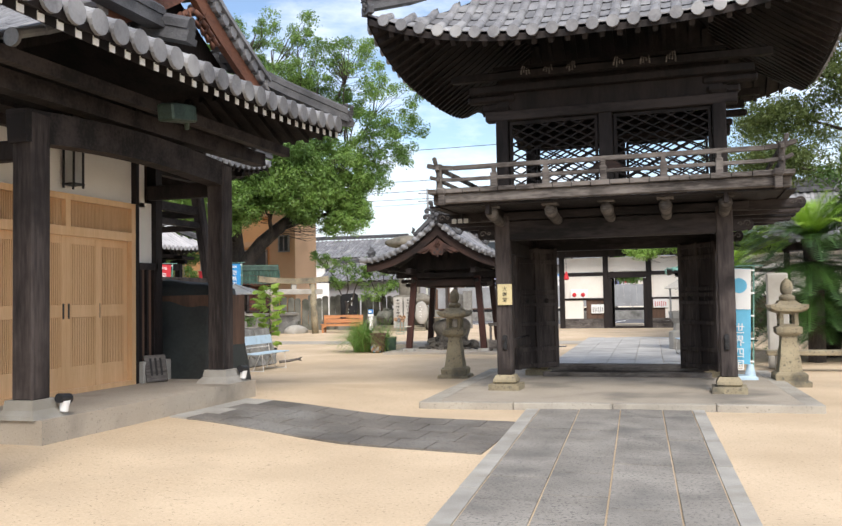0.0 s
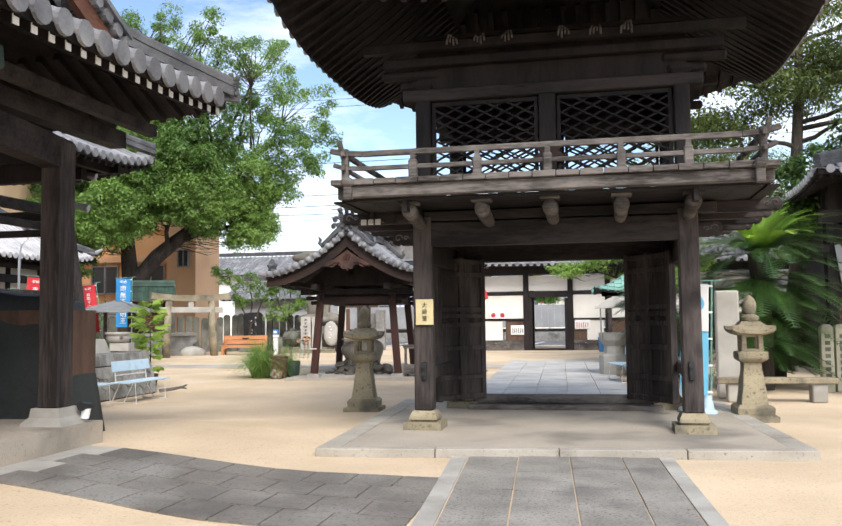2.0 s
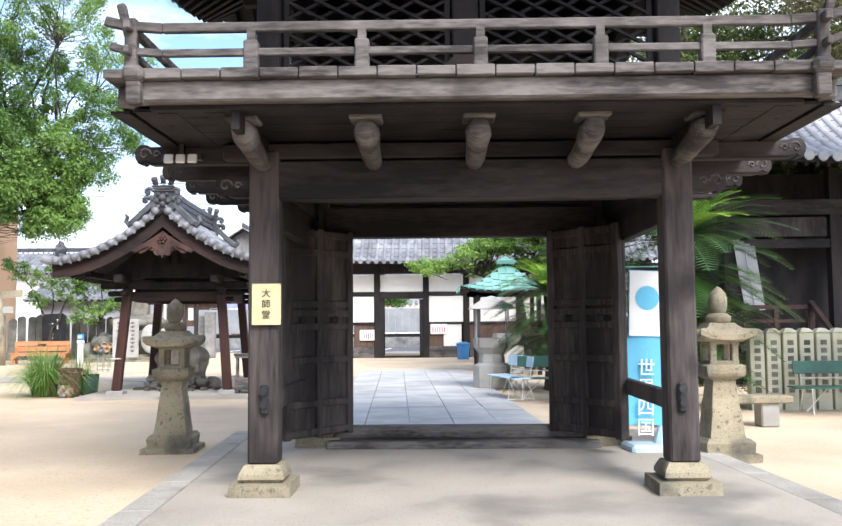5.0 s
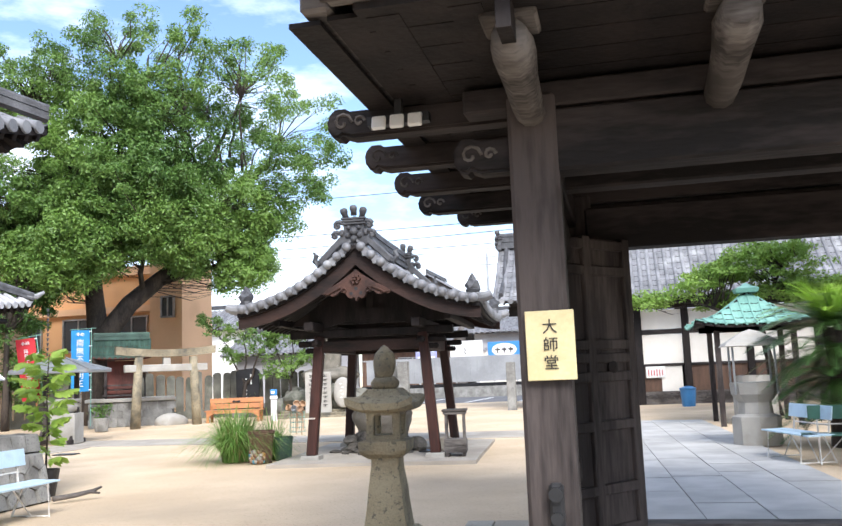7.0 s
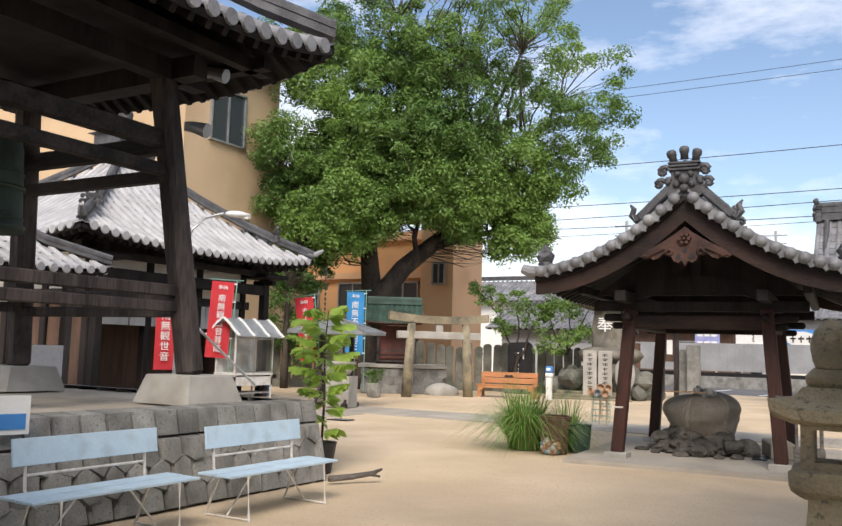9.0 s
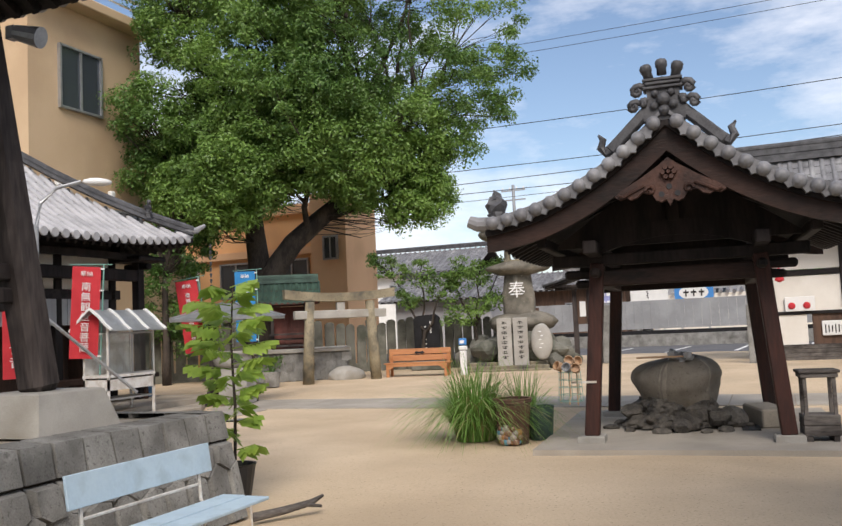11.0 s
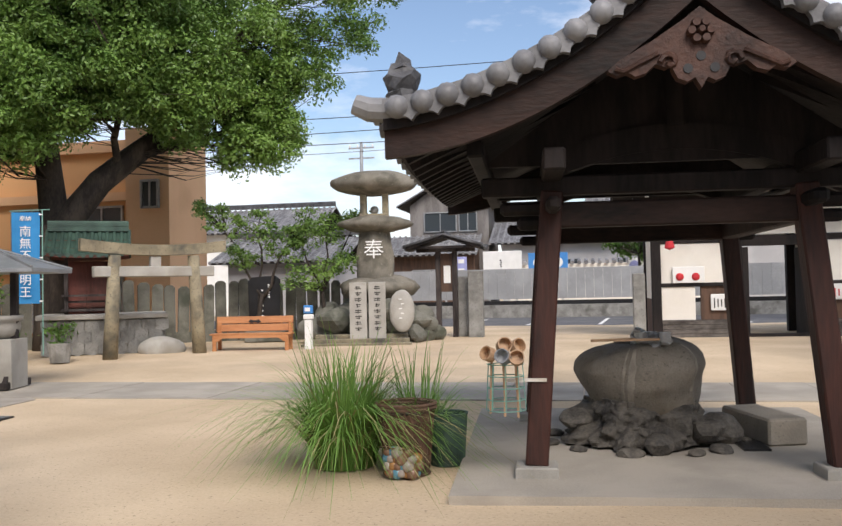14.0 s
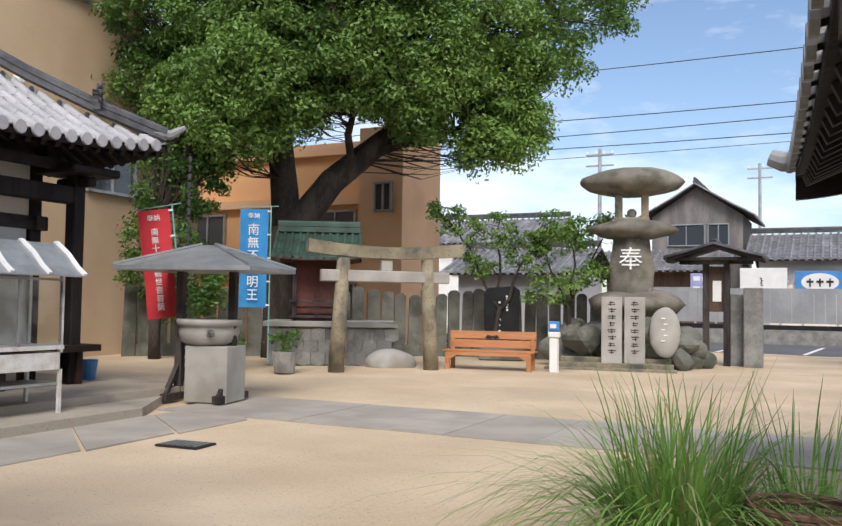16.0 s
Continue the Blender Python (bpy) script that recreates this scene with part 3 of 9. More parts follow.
# front and rear head beams, with a dark panel above
for y in (0.0, 2.75):
    gate_part("head_beam", BEAMWOOD, lambda b: box(b, (0, y, 2.66), (3.2, 0.2, 0.32), bevel=0.015))
    gate_part("upper_beam", BEAMWOOD, lambda b: box(b, (0, y - 0.02, 2.90), (4.1, 0.16, 0.13), bevel=0.012))
    gate_part("frieze_board", DARKWOOD, lambda b: box(b, (0, y + 0.02, 3.03), (3.4, 0.05, 0.14)))
gate_part("lintel", BEAMWOOD, lambda b: box(b, (0, 2.72, 2.62), (3.1, 0.22, 0.34), bevel=0.015))
gate_part("inner_beam", BEAMWOOD, lambda b: box(b, (0, 1.36, 2.78), (3.3, 0.18, 0.2), bevel=0.015))
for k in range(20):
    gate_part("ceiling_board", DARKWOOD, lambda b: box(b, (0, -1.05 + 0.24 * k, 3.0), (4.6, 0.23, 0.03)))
# carved noses that carry the balcony
for x in (-1.7, -0.79, 0.04, 0.877, 1.7):
    def arm(b):
        pts = [(x, 0.1, 2.80), (x, -0.3, 2.80), (x, -0.6, 2.84), (x, -0.8, 2.88), (x, -0.95, 2.89)]
        tube(b, pts, [0.07, 0.08, 0.085, 0.1, 0.075], 10)
    a = gate_part("bracket_arm", GREYWOOD, arm, smooth=True)
    gate_part("bearing_block", GREYWOOD, lambda b: (box(b, (x, -0.86, 2.985), (0.24, 0.24, 0.06), bevel=0.012), box(b, (x, -0.86, 3.02), (0.16, 0.3, 0.03))), parent=a)
# carved beam ends in a row along each side, and one lower nose on each corner post
for sx in (-1, 1):
    for y, L, z, h in ((0.2, 1.15, 2.93, 0.17), (1.0, 1.17, 2.93, 0.17), (1.82, 1.19, 2.93, 0.17), (2.65, 1.2, 2.93, 0.17), (3.35, 1.0, 2.93, 0.17), (0.0, 0.40, 2.62, 0.19), (2.75, 0.40, 2.62, 0.19)):
        def nose(b):
            e = sx * (1.7 + L)
            c = [(0.02, 0.30), (-0.12, 0.5), (-0.36, 0.5), (-0.46, 0.40), (-0.5, -0.5), (-0.30, -0.40), (-0.22, -0.5), (-0.06, -0.44), (0.05, -0.2), (0.07, 0.08)]
            plate(b, [(e + sx * q * 0.25, z + w * h) for q, w in c[:4]] + [(sx * 1.72, z + 0.40 * h), (sx * 1.72, z - 0.5 * h)] + [(e + sx * q * 0.25, z + w * h) for q, w in c[4:]], y - 0.075, y + 0.075)
            bmesh.ops.recalc_face_normals(b, faces=b.faces[:])
            bmesh.ops.bevel(b, geom=[x for x in b.edges if abs(x.verts[0].co.y - x.verts[1].co.y) < 1e-6], offset=0.016, segments=2, affect="EDGES")
        ns = gate_part("carved_nose", BEAMWOOD, nose)
        for sy in (-1, 1):
            e = sx * (1.7 + L)
            for q, (cx, rr) in enumerate(((0.075, 0.06), (0.175, 0.035))):
                spiral = [(e - sx * (cx + rr * (1 - 0.09 * i) * math.cos(i * 0.7)), y + sy * 0.077, z + rr * (1 - 0.09 * i) * math.sin(i * 0.7)) for i in range(10)]
                gate_part("carved_scroll", GREYWOOD, lambda b: tube(b, spiral, 0.010, 5), parent=ns)
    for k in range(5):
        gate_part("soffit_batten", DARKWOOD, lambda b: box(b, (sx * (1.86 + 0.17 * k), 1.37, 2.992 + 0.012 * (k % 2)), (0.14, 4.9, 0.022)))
# balcony
for y in (-1.2, 3.95):
    gate_part("balcony_edge_beam", GREYWOOD, lambda b: box(b, (0, y, 3.095), (4.82, 0.13, 0.15), bevel=0.015))
for sx in (-1, 1):
    gate_part("balcony_edge_beam", GREYWOOD, lambda b: box(b, (sx * 2.48, 1.37, 3.095), (0.13, 5.0, 0.15), bevel=0.015))
    gate_part("beam_end", GREYWOOD, lambda b: (box(b, (sx * 2.36, -1.3, 3.07), (0.1, 0.1, 0.16), bevel=0.01), box(b, (sx * 2.36, -1.32, 3.2), (0.15, 0.12, 0.11), bevel=0.03)))
for k in range(19):
    w = 5.16 / 19
    gate_part("deck_board", GREYWOOD, lambda b: box(b, (-2.58 + w * (k + 0.5), -0.72, 3.205), (w - 0.008, 1.2, 0.065 + 0.01 * (k % 2)), bevel=0.006))
    gate_part("deck_board", GREYWOOD, lambda b: box(b, (-2.58 + w * (k + 0.5), 3.5, 3.205), (w - 0.008, 1.2, 0.065), bevel=0.006))
for sx in (-1, 1):
    for k in range(10):
        gate_part("deck_board", GREYWOOD, lambda b: box(b, (sx * 2.12, 0.03 + 0.28 * k, 3.205), (0.9, 0.27, 0.065), bevel=0.006))
for y in (-1.2, 3.95):
    for z, h, ext in ((3.56, 0.05, 0.16), (3.38, 0.04, 0.12)):
        def rail(b):
            pts = [(-2.45 - ext, y, z + 0.06), (-2.45, y, z + 0.02), (-2.2, y, z), (2.2, y, z), (2.45, y, z + 0.02), (2.45 + ext, y, z + 0.07)]
            for p, q in zip(pts, pts[1:]):
                bar(b, p, q, h, h * 1.4, 0.008)
        gate_part("balcony_rail", GREYWOOD, rail)
    for x in (-1.57, -0.79, 0.04, 0.877, 1.62):
        gate_part("rail_post", GREYWOOD, lambda b: (box(b, (x, y, 3.34), (0.10, 0.10, 0.24), bevel=0.01), box(b, (x, y, 3.49), (0.06, 0.06, 0.09))))
    for sx in (-1, 1):
        gate_part("corner_post", GREYWOOD, lambda b: (box(b, (sx * 2.42, y, 3.42), (0.085, 0.085, 0.42), bevel=0.012), bar(b, (sx * 2.44, y, 3.5), (sx * 2.50, y, 3.74), 0.06, 0.06, 0.012)))
for sx in (-1, 1):
    for z, h in ((3.56, 0.05), (3.38, 0.04)):
        gate_part("balcony_rail", GREYWOOD, lambda b: box(b, (sx * 2.42, 1.37, z), (h, 5.4, h * 1.4), bevel=0.008))
# upper storey
for sx in (-1, 1):
    for y in (0.05, 2.7):
        gate_part("upper_post", DARKWOOD, lambda b: box(b, (sx * 1.68, y, 3.9), (0.2, 0.2, 1.36), bevel=0.015))
for y in (0.05, 2.7):
    gate_part("upper_post", DARKWOOD, lambda b: box(b, (-0.02, y, 3.9), (0.22, 0.18, 1.36), bevel=0.015))
    gate_part("head_rail", BEAMWOOD, lambda b: box(b, (0, y, 4.55), (3.9, 0.22, 0.16), bevel=0.015))
    gate_part("sill_rail", BEAMWOOD, lambda b: box(b, (0, y, 3.29), (3.4, 0.14, 0.10), bevel=0.01))
    gate_part("upper_frieze", DARKWOOD, lambda b: box(b, (0, y + 0.02, 4.95), (3.5, 0.14, 0.66)))
    gate_part("eave_purlin", DARKWOOD, lambda b: box(b, (0, y - 0.123, 4.98), (4.4, 0.14, 0.12), bevel=0.012))
    gate_part("eave_purlin", DARKWOOD, lambda b: box(b, (0, y - 0.28, 5.15), (4.9, 0.14, 0.12), bevel=0.012))
    for x0, x1 in ((-1.56, -0.15), (0.11, 1.56)):
        def lattice(b):
            W, H, z0 = x1 - x0, 1.05, 3.36
            n, st = 7, 0.27
            sl = 0.52
            k = -6
            while k * st < W + 3:
                for sgn in (1, -1):
                    xa = x0 + k * st if sgn == 1 else x1 - k * st
                    xb = xa + sgn * H / sl
                    p0, p1 = [xa, z0], [xb, z0 + H]
                    lo, hi = (x0, x1)
                    t0, t1 = 0.0, 1.0
                    dx = xb - xa
                    ta, tb = (lo - xa) / dx, (hi - xa) / dx
                    t0, t1 = max(t0, min(ta, tb)), min(t1, max(ta, tb))
                    if t1 - t0 > 0.03:
                        yy = y + (0.012 if sgn > 0 else -0.012)
                        bar(b, (xa + dx * t0, yy, z0 + H * t0), (xa + dx * t1, yy, z0 + H * t1), 0.024, 0.034, up=(0, 1, 0))
                k += 1
            for z in (z0 - 0.02, z0 + H + 0.02):
                box(b, ((x0 + x1) / 2, y, z), (W, 0.06, 0.05))
            for x in (x0 + 0.02, x1 - 0.02):
                box(b, (x, y, z0 + H / 2), (0.045, 0.06, H))
        gate_part("lattice_panel", DARKWOOD, lattice)
for sx in (-1, 1):
    gate_part("side_wall", DARKWOOD, lambda b: (box(b, (sx * 1.68, 1.37, 4.95), (0.1, 2.6, 0.66)), box(b, (sx * 1.68, 1.37, 3.32), (0.1, 2.5, 0.14)), box(b, (sx * 1.68, 1.37, 4.5), (0.14, 2.6, 0.16))))
    for y in (0.05, 2.7):
        gate_part("bracket_set", DARKWOOD, lambda b: (box(b, (sx * 1.75, y, 4.70), (0.5, 0.14, 0.12), bevel=0.03), box(b, (sx * 1.85, y, 4.85), (0.8, 0.16, 0.12), bevel=0.03), lathe(b, [(0.09, -0.06), (0.13, 0), (0.13, 0.06)], square=True, at=(sx * 1.68, y, 4.68))))
# small pale carved figures on the frieze, too worn to read
for i, x in enumerate((-1.22, -0.86, -0.50, 0.22, 0.62, 1.0)):
    def ornament(b):
        for q in range(4):
            tube(b, [(x - 0.06 + 0.045 * q, -0.37, 5.12 + 0.03 * math.sin(i + q * 2)), (x - 0.05 + 0.04 * q, -0.4, 5.17), (x - 0.03 + 0.03 * q, -0.37, 5.22 + 0.03 * math.cos(i * 2 + q))], 0.014, 5)
    gate_part("carved_ornament", GREYWOOD, ornament, "small pale carved ornament")
# roof: hipped skirt rising to a ridge
EX, EY0, EY1, EZ = 3.35, -1.75, 4.5, 5.38
roof = gate
roof_face(roof, (-EX, EY0, EZ), (1, 0, 0), (0, 1, 0), 2 * EX, 3.125, 3.2, left=0.93, right=0.93, lift=0.5, rafters=1.8, thick=0.14, sag=0.5)
roof_face(roof, (EX, EY1, EZ), (-1, 0, 0), (0, -1, 0), 2 * EX, 3.125, 3.2, left=0.93, right=0.93, lift=0.5, rafters=1.8, thick=0.14, sag=0.5)
roof_face(roof, (-EX, EY1, EZ), (0, -1, 0), (1, 0, 0), EY1 - EY0, 3.35, 3.2, left=1.07, right=1.07, lift=0.5, rafters=1.7, thick=0.14, sag=0.5)
roof_face(roof, (EX, EY0, EZ), (0, 1, 0), (-1, 0, 0), EY1 - EY0, 3.35, 3.2, left=1.07, right=1.07, lift=0.5, rafters=1.7, thick=0.14, sag=0.5)
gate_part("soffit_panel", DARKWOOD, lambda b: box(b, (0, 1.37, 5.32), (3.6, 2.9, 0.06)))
for sx, sy in ((-1, 0), (1, 0), (-1, 1), (1, 1)):
    y0 = EY1 if sy else EY0
    pts = []
    for j in range(7):
        t = j / 6
        w = 3.125 * t
        pts.append((sx * (EX - EX * t), y0 + (1.375 - y0) * t, EZ + rise_at(w, 3.125, 3.2, 0.5) + 0.5 * (1 - t) + 0.06))
    ridge(gate, pts, 0.2, 0.2)
    oni(gate, (pts[0][0], pts[0][1], pts[0][2]), 45 * sx * (1 if not sy else -1) + (180 if sy else 0), 0.5, False)
ridge(gate, [(-1.2, 1.375, EZ + 3.1), (1.2, 1.375, EZ + 3.1)], 0.34, 0.5)
# doors, opened towards the yard
gate_part("threshold", GREYWOOD, lambda b: (box(b, (0, 2.72, GZ + 0.14), (2.9, 0.24, 0.14), bevel=0.02), box(b, (0, 2.5, GZ + 0.03), (3.0, 0.34, 0.10), bevel=0.015)))
for sx in (-1, 1):
    gate_part("door_jamb", DARKWOOD, lambda b: box(b, (-1.34 if sx < 0 else 1.08, 2.74, 1.36), (0.16, 0.2, 2.3), bevel=0.01))
    leaf = gate_part("door_leaf", POSTWOOD, lambda b: box(b, (0.5, 0, 1.12), (1.02, 0.05, 2.22)), "dark panelled door leaf, standing open")
    leaf.matrix_basis = Matrix.Translation((-1.27 if sx < 0 else 1.02, 2.6, GZ + 0.16)) @ Matrix.Rotation(radians(-52 if sx > 0 else 180 + 52), 4, "Z")
    for fy in (-0.04, 0.04):
        for xx in (0.04, 0.51, 0.97):
            b = nb()
            box(b, (xx, fy, 1.12), (0.09, 0.045, 2.24), bevel=0.008)
            part("stile", b, POSTWOOD, leaf)
        for zz in (0.06, 0.36, 0.82, 1.18, 1.32, 1.42, 1.98, 2.18):
            b = nb()
            box(b, (0.5, fy, zz), (1.0, 0.04, 0.075), bevel=0.008)
            part("cross_rail", b, POSTWOOD, leaf)
        for xx in (0.28, 0.74):
            b = nb()
            lathe(b, [(0.05, 0), (0.055, 0.015), (0.03, 0.03), (0.0, 0.04)], 12)
            bmesh.ops.transform(b, matrix=pose(xx, fy, 1.25, 90 if fy < 0 else -90), verts=b.verts)
            part("boss", b, DARKWOOD, leaf)
    # side panel beside the door
    gate_part("side_panel", DARKWOOD, lambda b: (box(b, (-1.52 if sx < 0 else 1.36, 2.76, 1.3), (0.24 if sx < 0 else 0.5, 0.05, 2.3)), box(b, (-1.5 if sx < 0 else 1.36, 2.72, 0.9), (0.24 if sx < 0 else 0.5, 0.06, 0.1))))
# nails, iron fittings on the posts
for sx in (-1, 1):
    gate_part("iron_fitting", BLACK, lambda b: (box(b, (sx * 1.68, -0.14, 0.86), (0.07, 0.05, 0.24), bevel=0.015), rod(b, (sx * 1.68, -0.16, 0.93), (sx * 1.68, -0.19, 0.93), 0.035), rod(b, (sx * 1.68, -0.16, 0.82), (sx * 1.68, -0.19, 0.82), 0.03)), "rusted iron post fitting")
# small floodlight under the balcony corner
fl = thing("floodlight", pose(-2.50, 0.02, 2.86), "black bracketed floodlight with three white faces under the balcony", "lamp")
for k in range(3):
    b = nb()
    box(b, (-0.02 + 0.10 * k, -0.05, 0), (0.075, 0.03, 0.075), pose(0, 0, 0, -15), 0.006)
    part("lamp_face", b, WHITE, fl)
b = nb()
box(b, (0.08, 0, 0.02), (0.34, 0.06, 0.05))
bar(b, (0.08, 0, 0.02), (0.08, 0.0, 0.26), 0.04, 0.04)
part("bracket", b, BLACK, fl)
# name board on the post
nbd = thing("name_board", pose(-1.665, -0.155, 1.63), "yellowed wooden name board with black characters on the gate post", "sign")
b = nb()
box(b, (0, 0, 0), (0.235, 0.02, 0.335), bevel=0.003)
part("board", b, SIGNYELLOW, nbd)
writing("大師堂", 0.075, INK, nbd, (0, -0.012, 0.085), vertical=True, step=1.15)

# gate floor
gf = thing("gate_platform", I4, "worn concrete floor of the gate with a granite kerb", "platform", kind="structure")
b = nb()
slab(b, [(-2.32, -1.72), (2.60, -1.28), (2.30, 4.0), (-2.6, 4.0)], -0.05, GZ)
part("slab", b, CONCRETE, gf)
for p, q in (((-2.46, -1.86), (-2.74, 4.0)), ((2.70, -1.40), (2.42, 4.0))):
    for k in range(5):
        b = nb()
        u, v = Vector((*p, GZ - 0.06)).lerp(Vector((*q, GZ - 0.06)), k / 5), Vector((*p, GZ - 0.06)).lerp(Vector((*q, GZ - 0.06)), (k + 1) / 5 - 0.003)
        bar(b, u, v, 0.26, 0.125, 0.008)
        part("kerb_stone", b, KERBSTONE, gf)
for k in range(4):
    b = nb()
    u, v = Vector((-2.59, -1.83, GZ - 0.06)).lerp(Vector((2.83, -1.36, GZ - 0.06)), k / 4), Vector((-2.59, -1.83, GZ - 0.06)).lerp(Vector((2.83, -1.36, GZ - 0.06)), (k + 1) / 4 - 0.002)
    bar(b, u, v, 0.15, 0.121, 0.008)
    part("kerb_stone", b, KERBSTONE, gf)


# ---- stone path and paving in front of the gate ----
path = thing("stone_path", I4, "granite slab path leading up to the gate", "path", kind="structure")
rnd = random.Random(4)


def path_edge(y):
    return -1.02 - 0.075 * (y + 2.2), 1.36 - 0.05 * (y + 2.2)


b = nb()
slab(b, [(-1.05, -1.76), (1.33, -1.56), (2.3, -22), (0.4, -22)], -0.05, 0.012)
part("joint_bed", b, SAND, path)
cols = [0, 0.08, 0.31, 0.54, 0.77, 0.93, 1.0]
for c in range(6):
    y = -1.76 + 0.04 * c
    while y > -21:
        ln = (1.25 if c in (0, 5) else 0.8) * rnd.uniform(0.85, 1.25)
        y1 = max(y - ln, -22)
        l0, r0 = path_edge(y - 0.006)
        l1, r1 = path_edge(y1 + 0.006)
        b = nb()
        g = 0.008
        slab(b, [(l1 + (r1 - l1) * cols[c] + g, y1 + 0.006), (l1 + (r1 - l1) * cols[c + 1] - g, y1 + 0.006), (l0 + (r0 - l0) * cols[c + 1] - g, y - 0.006), (l0 + (r0 - l0) * cols[c] + g, y - 0.006)], -0.04, 0.022 + rnd.uniform(0, 0.008))
        part("paving_slab", b, GRANITE if c in (0, 5) else PATHSTONE, path)
        y = y1
pav = thing("side_paving", I4, "dark stone paving between the hall porch and the path", "paving", kind="structure")
for i in range(9):
    for j in range(4):
        b = nb()

        def pv(u, v):
            x = -5.0 + u * (4.15)
            y = -2.55 - 1.95 * v - u * (0.45 + 0.3 * v)
            return x, y
        v0, v1 = j / 4, (j + 1) / 4
        off = 0.4 * (j % 2) / 9
        u0, u1 = max(0, i / 9 - off), (i + 1) / 9 - off if i < 8 else 1.0
        q = [pv(u0 + 0.002, v1 - 0.006), pv(u1 - 0.002, v1 - 0.006), pv(u1 - 0.002, v0 + 0.006), pv(u0 + 0.002, v0 + 0.006)]
        a4 = [b.verts.new((x, y, ground_z(x, y) - 0.06)) for x, y in q]
        c4 = [b.verts.new((x, y, ground_z(x, y) + 0.018)) for x, y in q]
        b.faces.new(c4)
        for e in range(4):
            b.faces.new((a4[e], a4[(e + 1) % 4], c4[(e + 1) % 4], c4[e]))
        part("paving_slab", b, DARKPAVE if i > 0 else GRANITE, pav)


# ---- water pavilion ----
WP = pose(-5.8, 11.85, 0, 0, 0, 4.0)
wp = thing("water_pavilion", WP, "open timber ablution pavilion with a curved grey tile roof", "pavilion")


def wpart(name, material, fn, label="", parent=None, smooth=False):
    b = nb()
    fn(b)
    return part(name, b, material, parent or wp, label, smooth)


SL = 0.06
wslab = solid("pavilion_slab", slab(nb(), [(-1.74, -2.10), (1.88, -2.10), (1.88, 2.2), (-1.74, 2.2)], -0.06, SL), CROSSPAVE, "worn concrete and stone slab under the water pavilion", "platform", "structure", WP)
HX, HY = 1.12, 1.40
tops = {}
for sx in (-1, 1):
    for sy in (-1, 1):
        x, y = sx * HX, sy * HY
        tx, ty = sx * (HX - 0.17), sy * (HY - 0.12)
        tops[sx, sy] = (tx, ty)
        wpart("post_base", GRANITE, lambda b: lathe(b, [(0.165, 0.0), (0.16, SL + 0.07), (0.15, SL + 0.08)], square=True, at=(x, y, 0)), "square stone footing")
        wpart("post", REDWOOD, lambda b: bar(b, (x, y, SL + 0.07), (tx, ty, 2.25), 0.175, 0.175, 0.015, up=(0, 1, 0)))
        wpart("bracket", DARKWOOD, lambda b: (box(b, (tx + sx * 0.16, ty, 2.12), (0.5, 0.11, 0.11), bevel=0.03), box(b, (tx, ty + sy * 0.16, 2.12), (0.11, 0.5, 0.11), bevel=0.03),
                                              box(b, (tx + sx * 0.1, ty, 2.0), (0.36, 0.1, 0.1), bevel=0.03)))
for sy in (-1, 1):
    ty = sy * (HY - 0.12)
    wpart("tie_beam", REDBEAM, lambda b: box(b, (0, ty, 2.06), (1.9, 0.13, 0.2), bevel=0.015))
    wpart("head_plate", DARKWOOD, lambda b: box(b, (0, ty, 2.29), (3.0, 0.15, 0.15), bevel=0.015))

    def rainbow(b):
        strip(b, [(-1.0 + 0.1 * k, 2.32 + 0.22 * (1 - (-1.0 + 0.1 * k) ** 2), 2.52 + 0.22 * (1 - (-1.0 + 0.1 * k) ** 2)) for k in range(21)], ty - 0.065, ty + 0.065)
    wpart("rainbow_beam", DARKWOOD, rainbow)
    wpart("king_strut", DARKWOOD, lambda b: (box(b, (0, ty, 2.95), (0.16, 0.14, 0.5), bevel=0.02), plate(b, [(-0.4, 2.66), (0.4, 2.66), (0.15, 2.85), (0.1, 2.95), (-0.1, 2.95), (-0.15, 2.85)], ty - 0.05, ty + 0.05)))
for sx in (-1, 1):
    tx = sx * (HX - 0.17)
    wpart("tie_beam", REDBEAM, lambda b: box(b, (tx, 0, 2.06), (0.13, 2.5, 0.2), bevel=0.015))
    wpart("eave_plate", DARKWOOD, lambda b: box(b, (tx, 0, 2.40), (0.16, 4.1, 0.16), bevel=0.015))
    wpart("side_plate", DARKWOOD, lambda b: box(b, (sx * 1.5, 0, 2.48), (0.12, 4.2, 0.12), bevel=0.015))
wpart("ridge_pole", DARKWOOD, lambda b: box(b, (0, 0, 3.28), (0.16, 4.3, 0.18)))
WE, WH, WR, WZ = 2.10, 2.32, 1.23, 2.565
WS = 0.74  # hollow of the slopes   # eave half width, half depth, rise, eave height
for sx in (-1, 1):
    o = (sx * WE, -WH if sx > 0 else WH, WZ)
    roof_face(wp, o, (0, 1 if sx > 0 else -1, 0), (-sx, 0, 0), 2 * WH, WE, WR, sag=WS, lift=0.14, pitch=0.255, r=0.07, rafters=1.5, thick=0.10)


def verge(x):
    """Height of the roof line at x across the gable."""
    return WZ + rise_at(WE - abs(x), WE, WR, WS) + 0.14 * (abs(x) / WE)


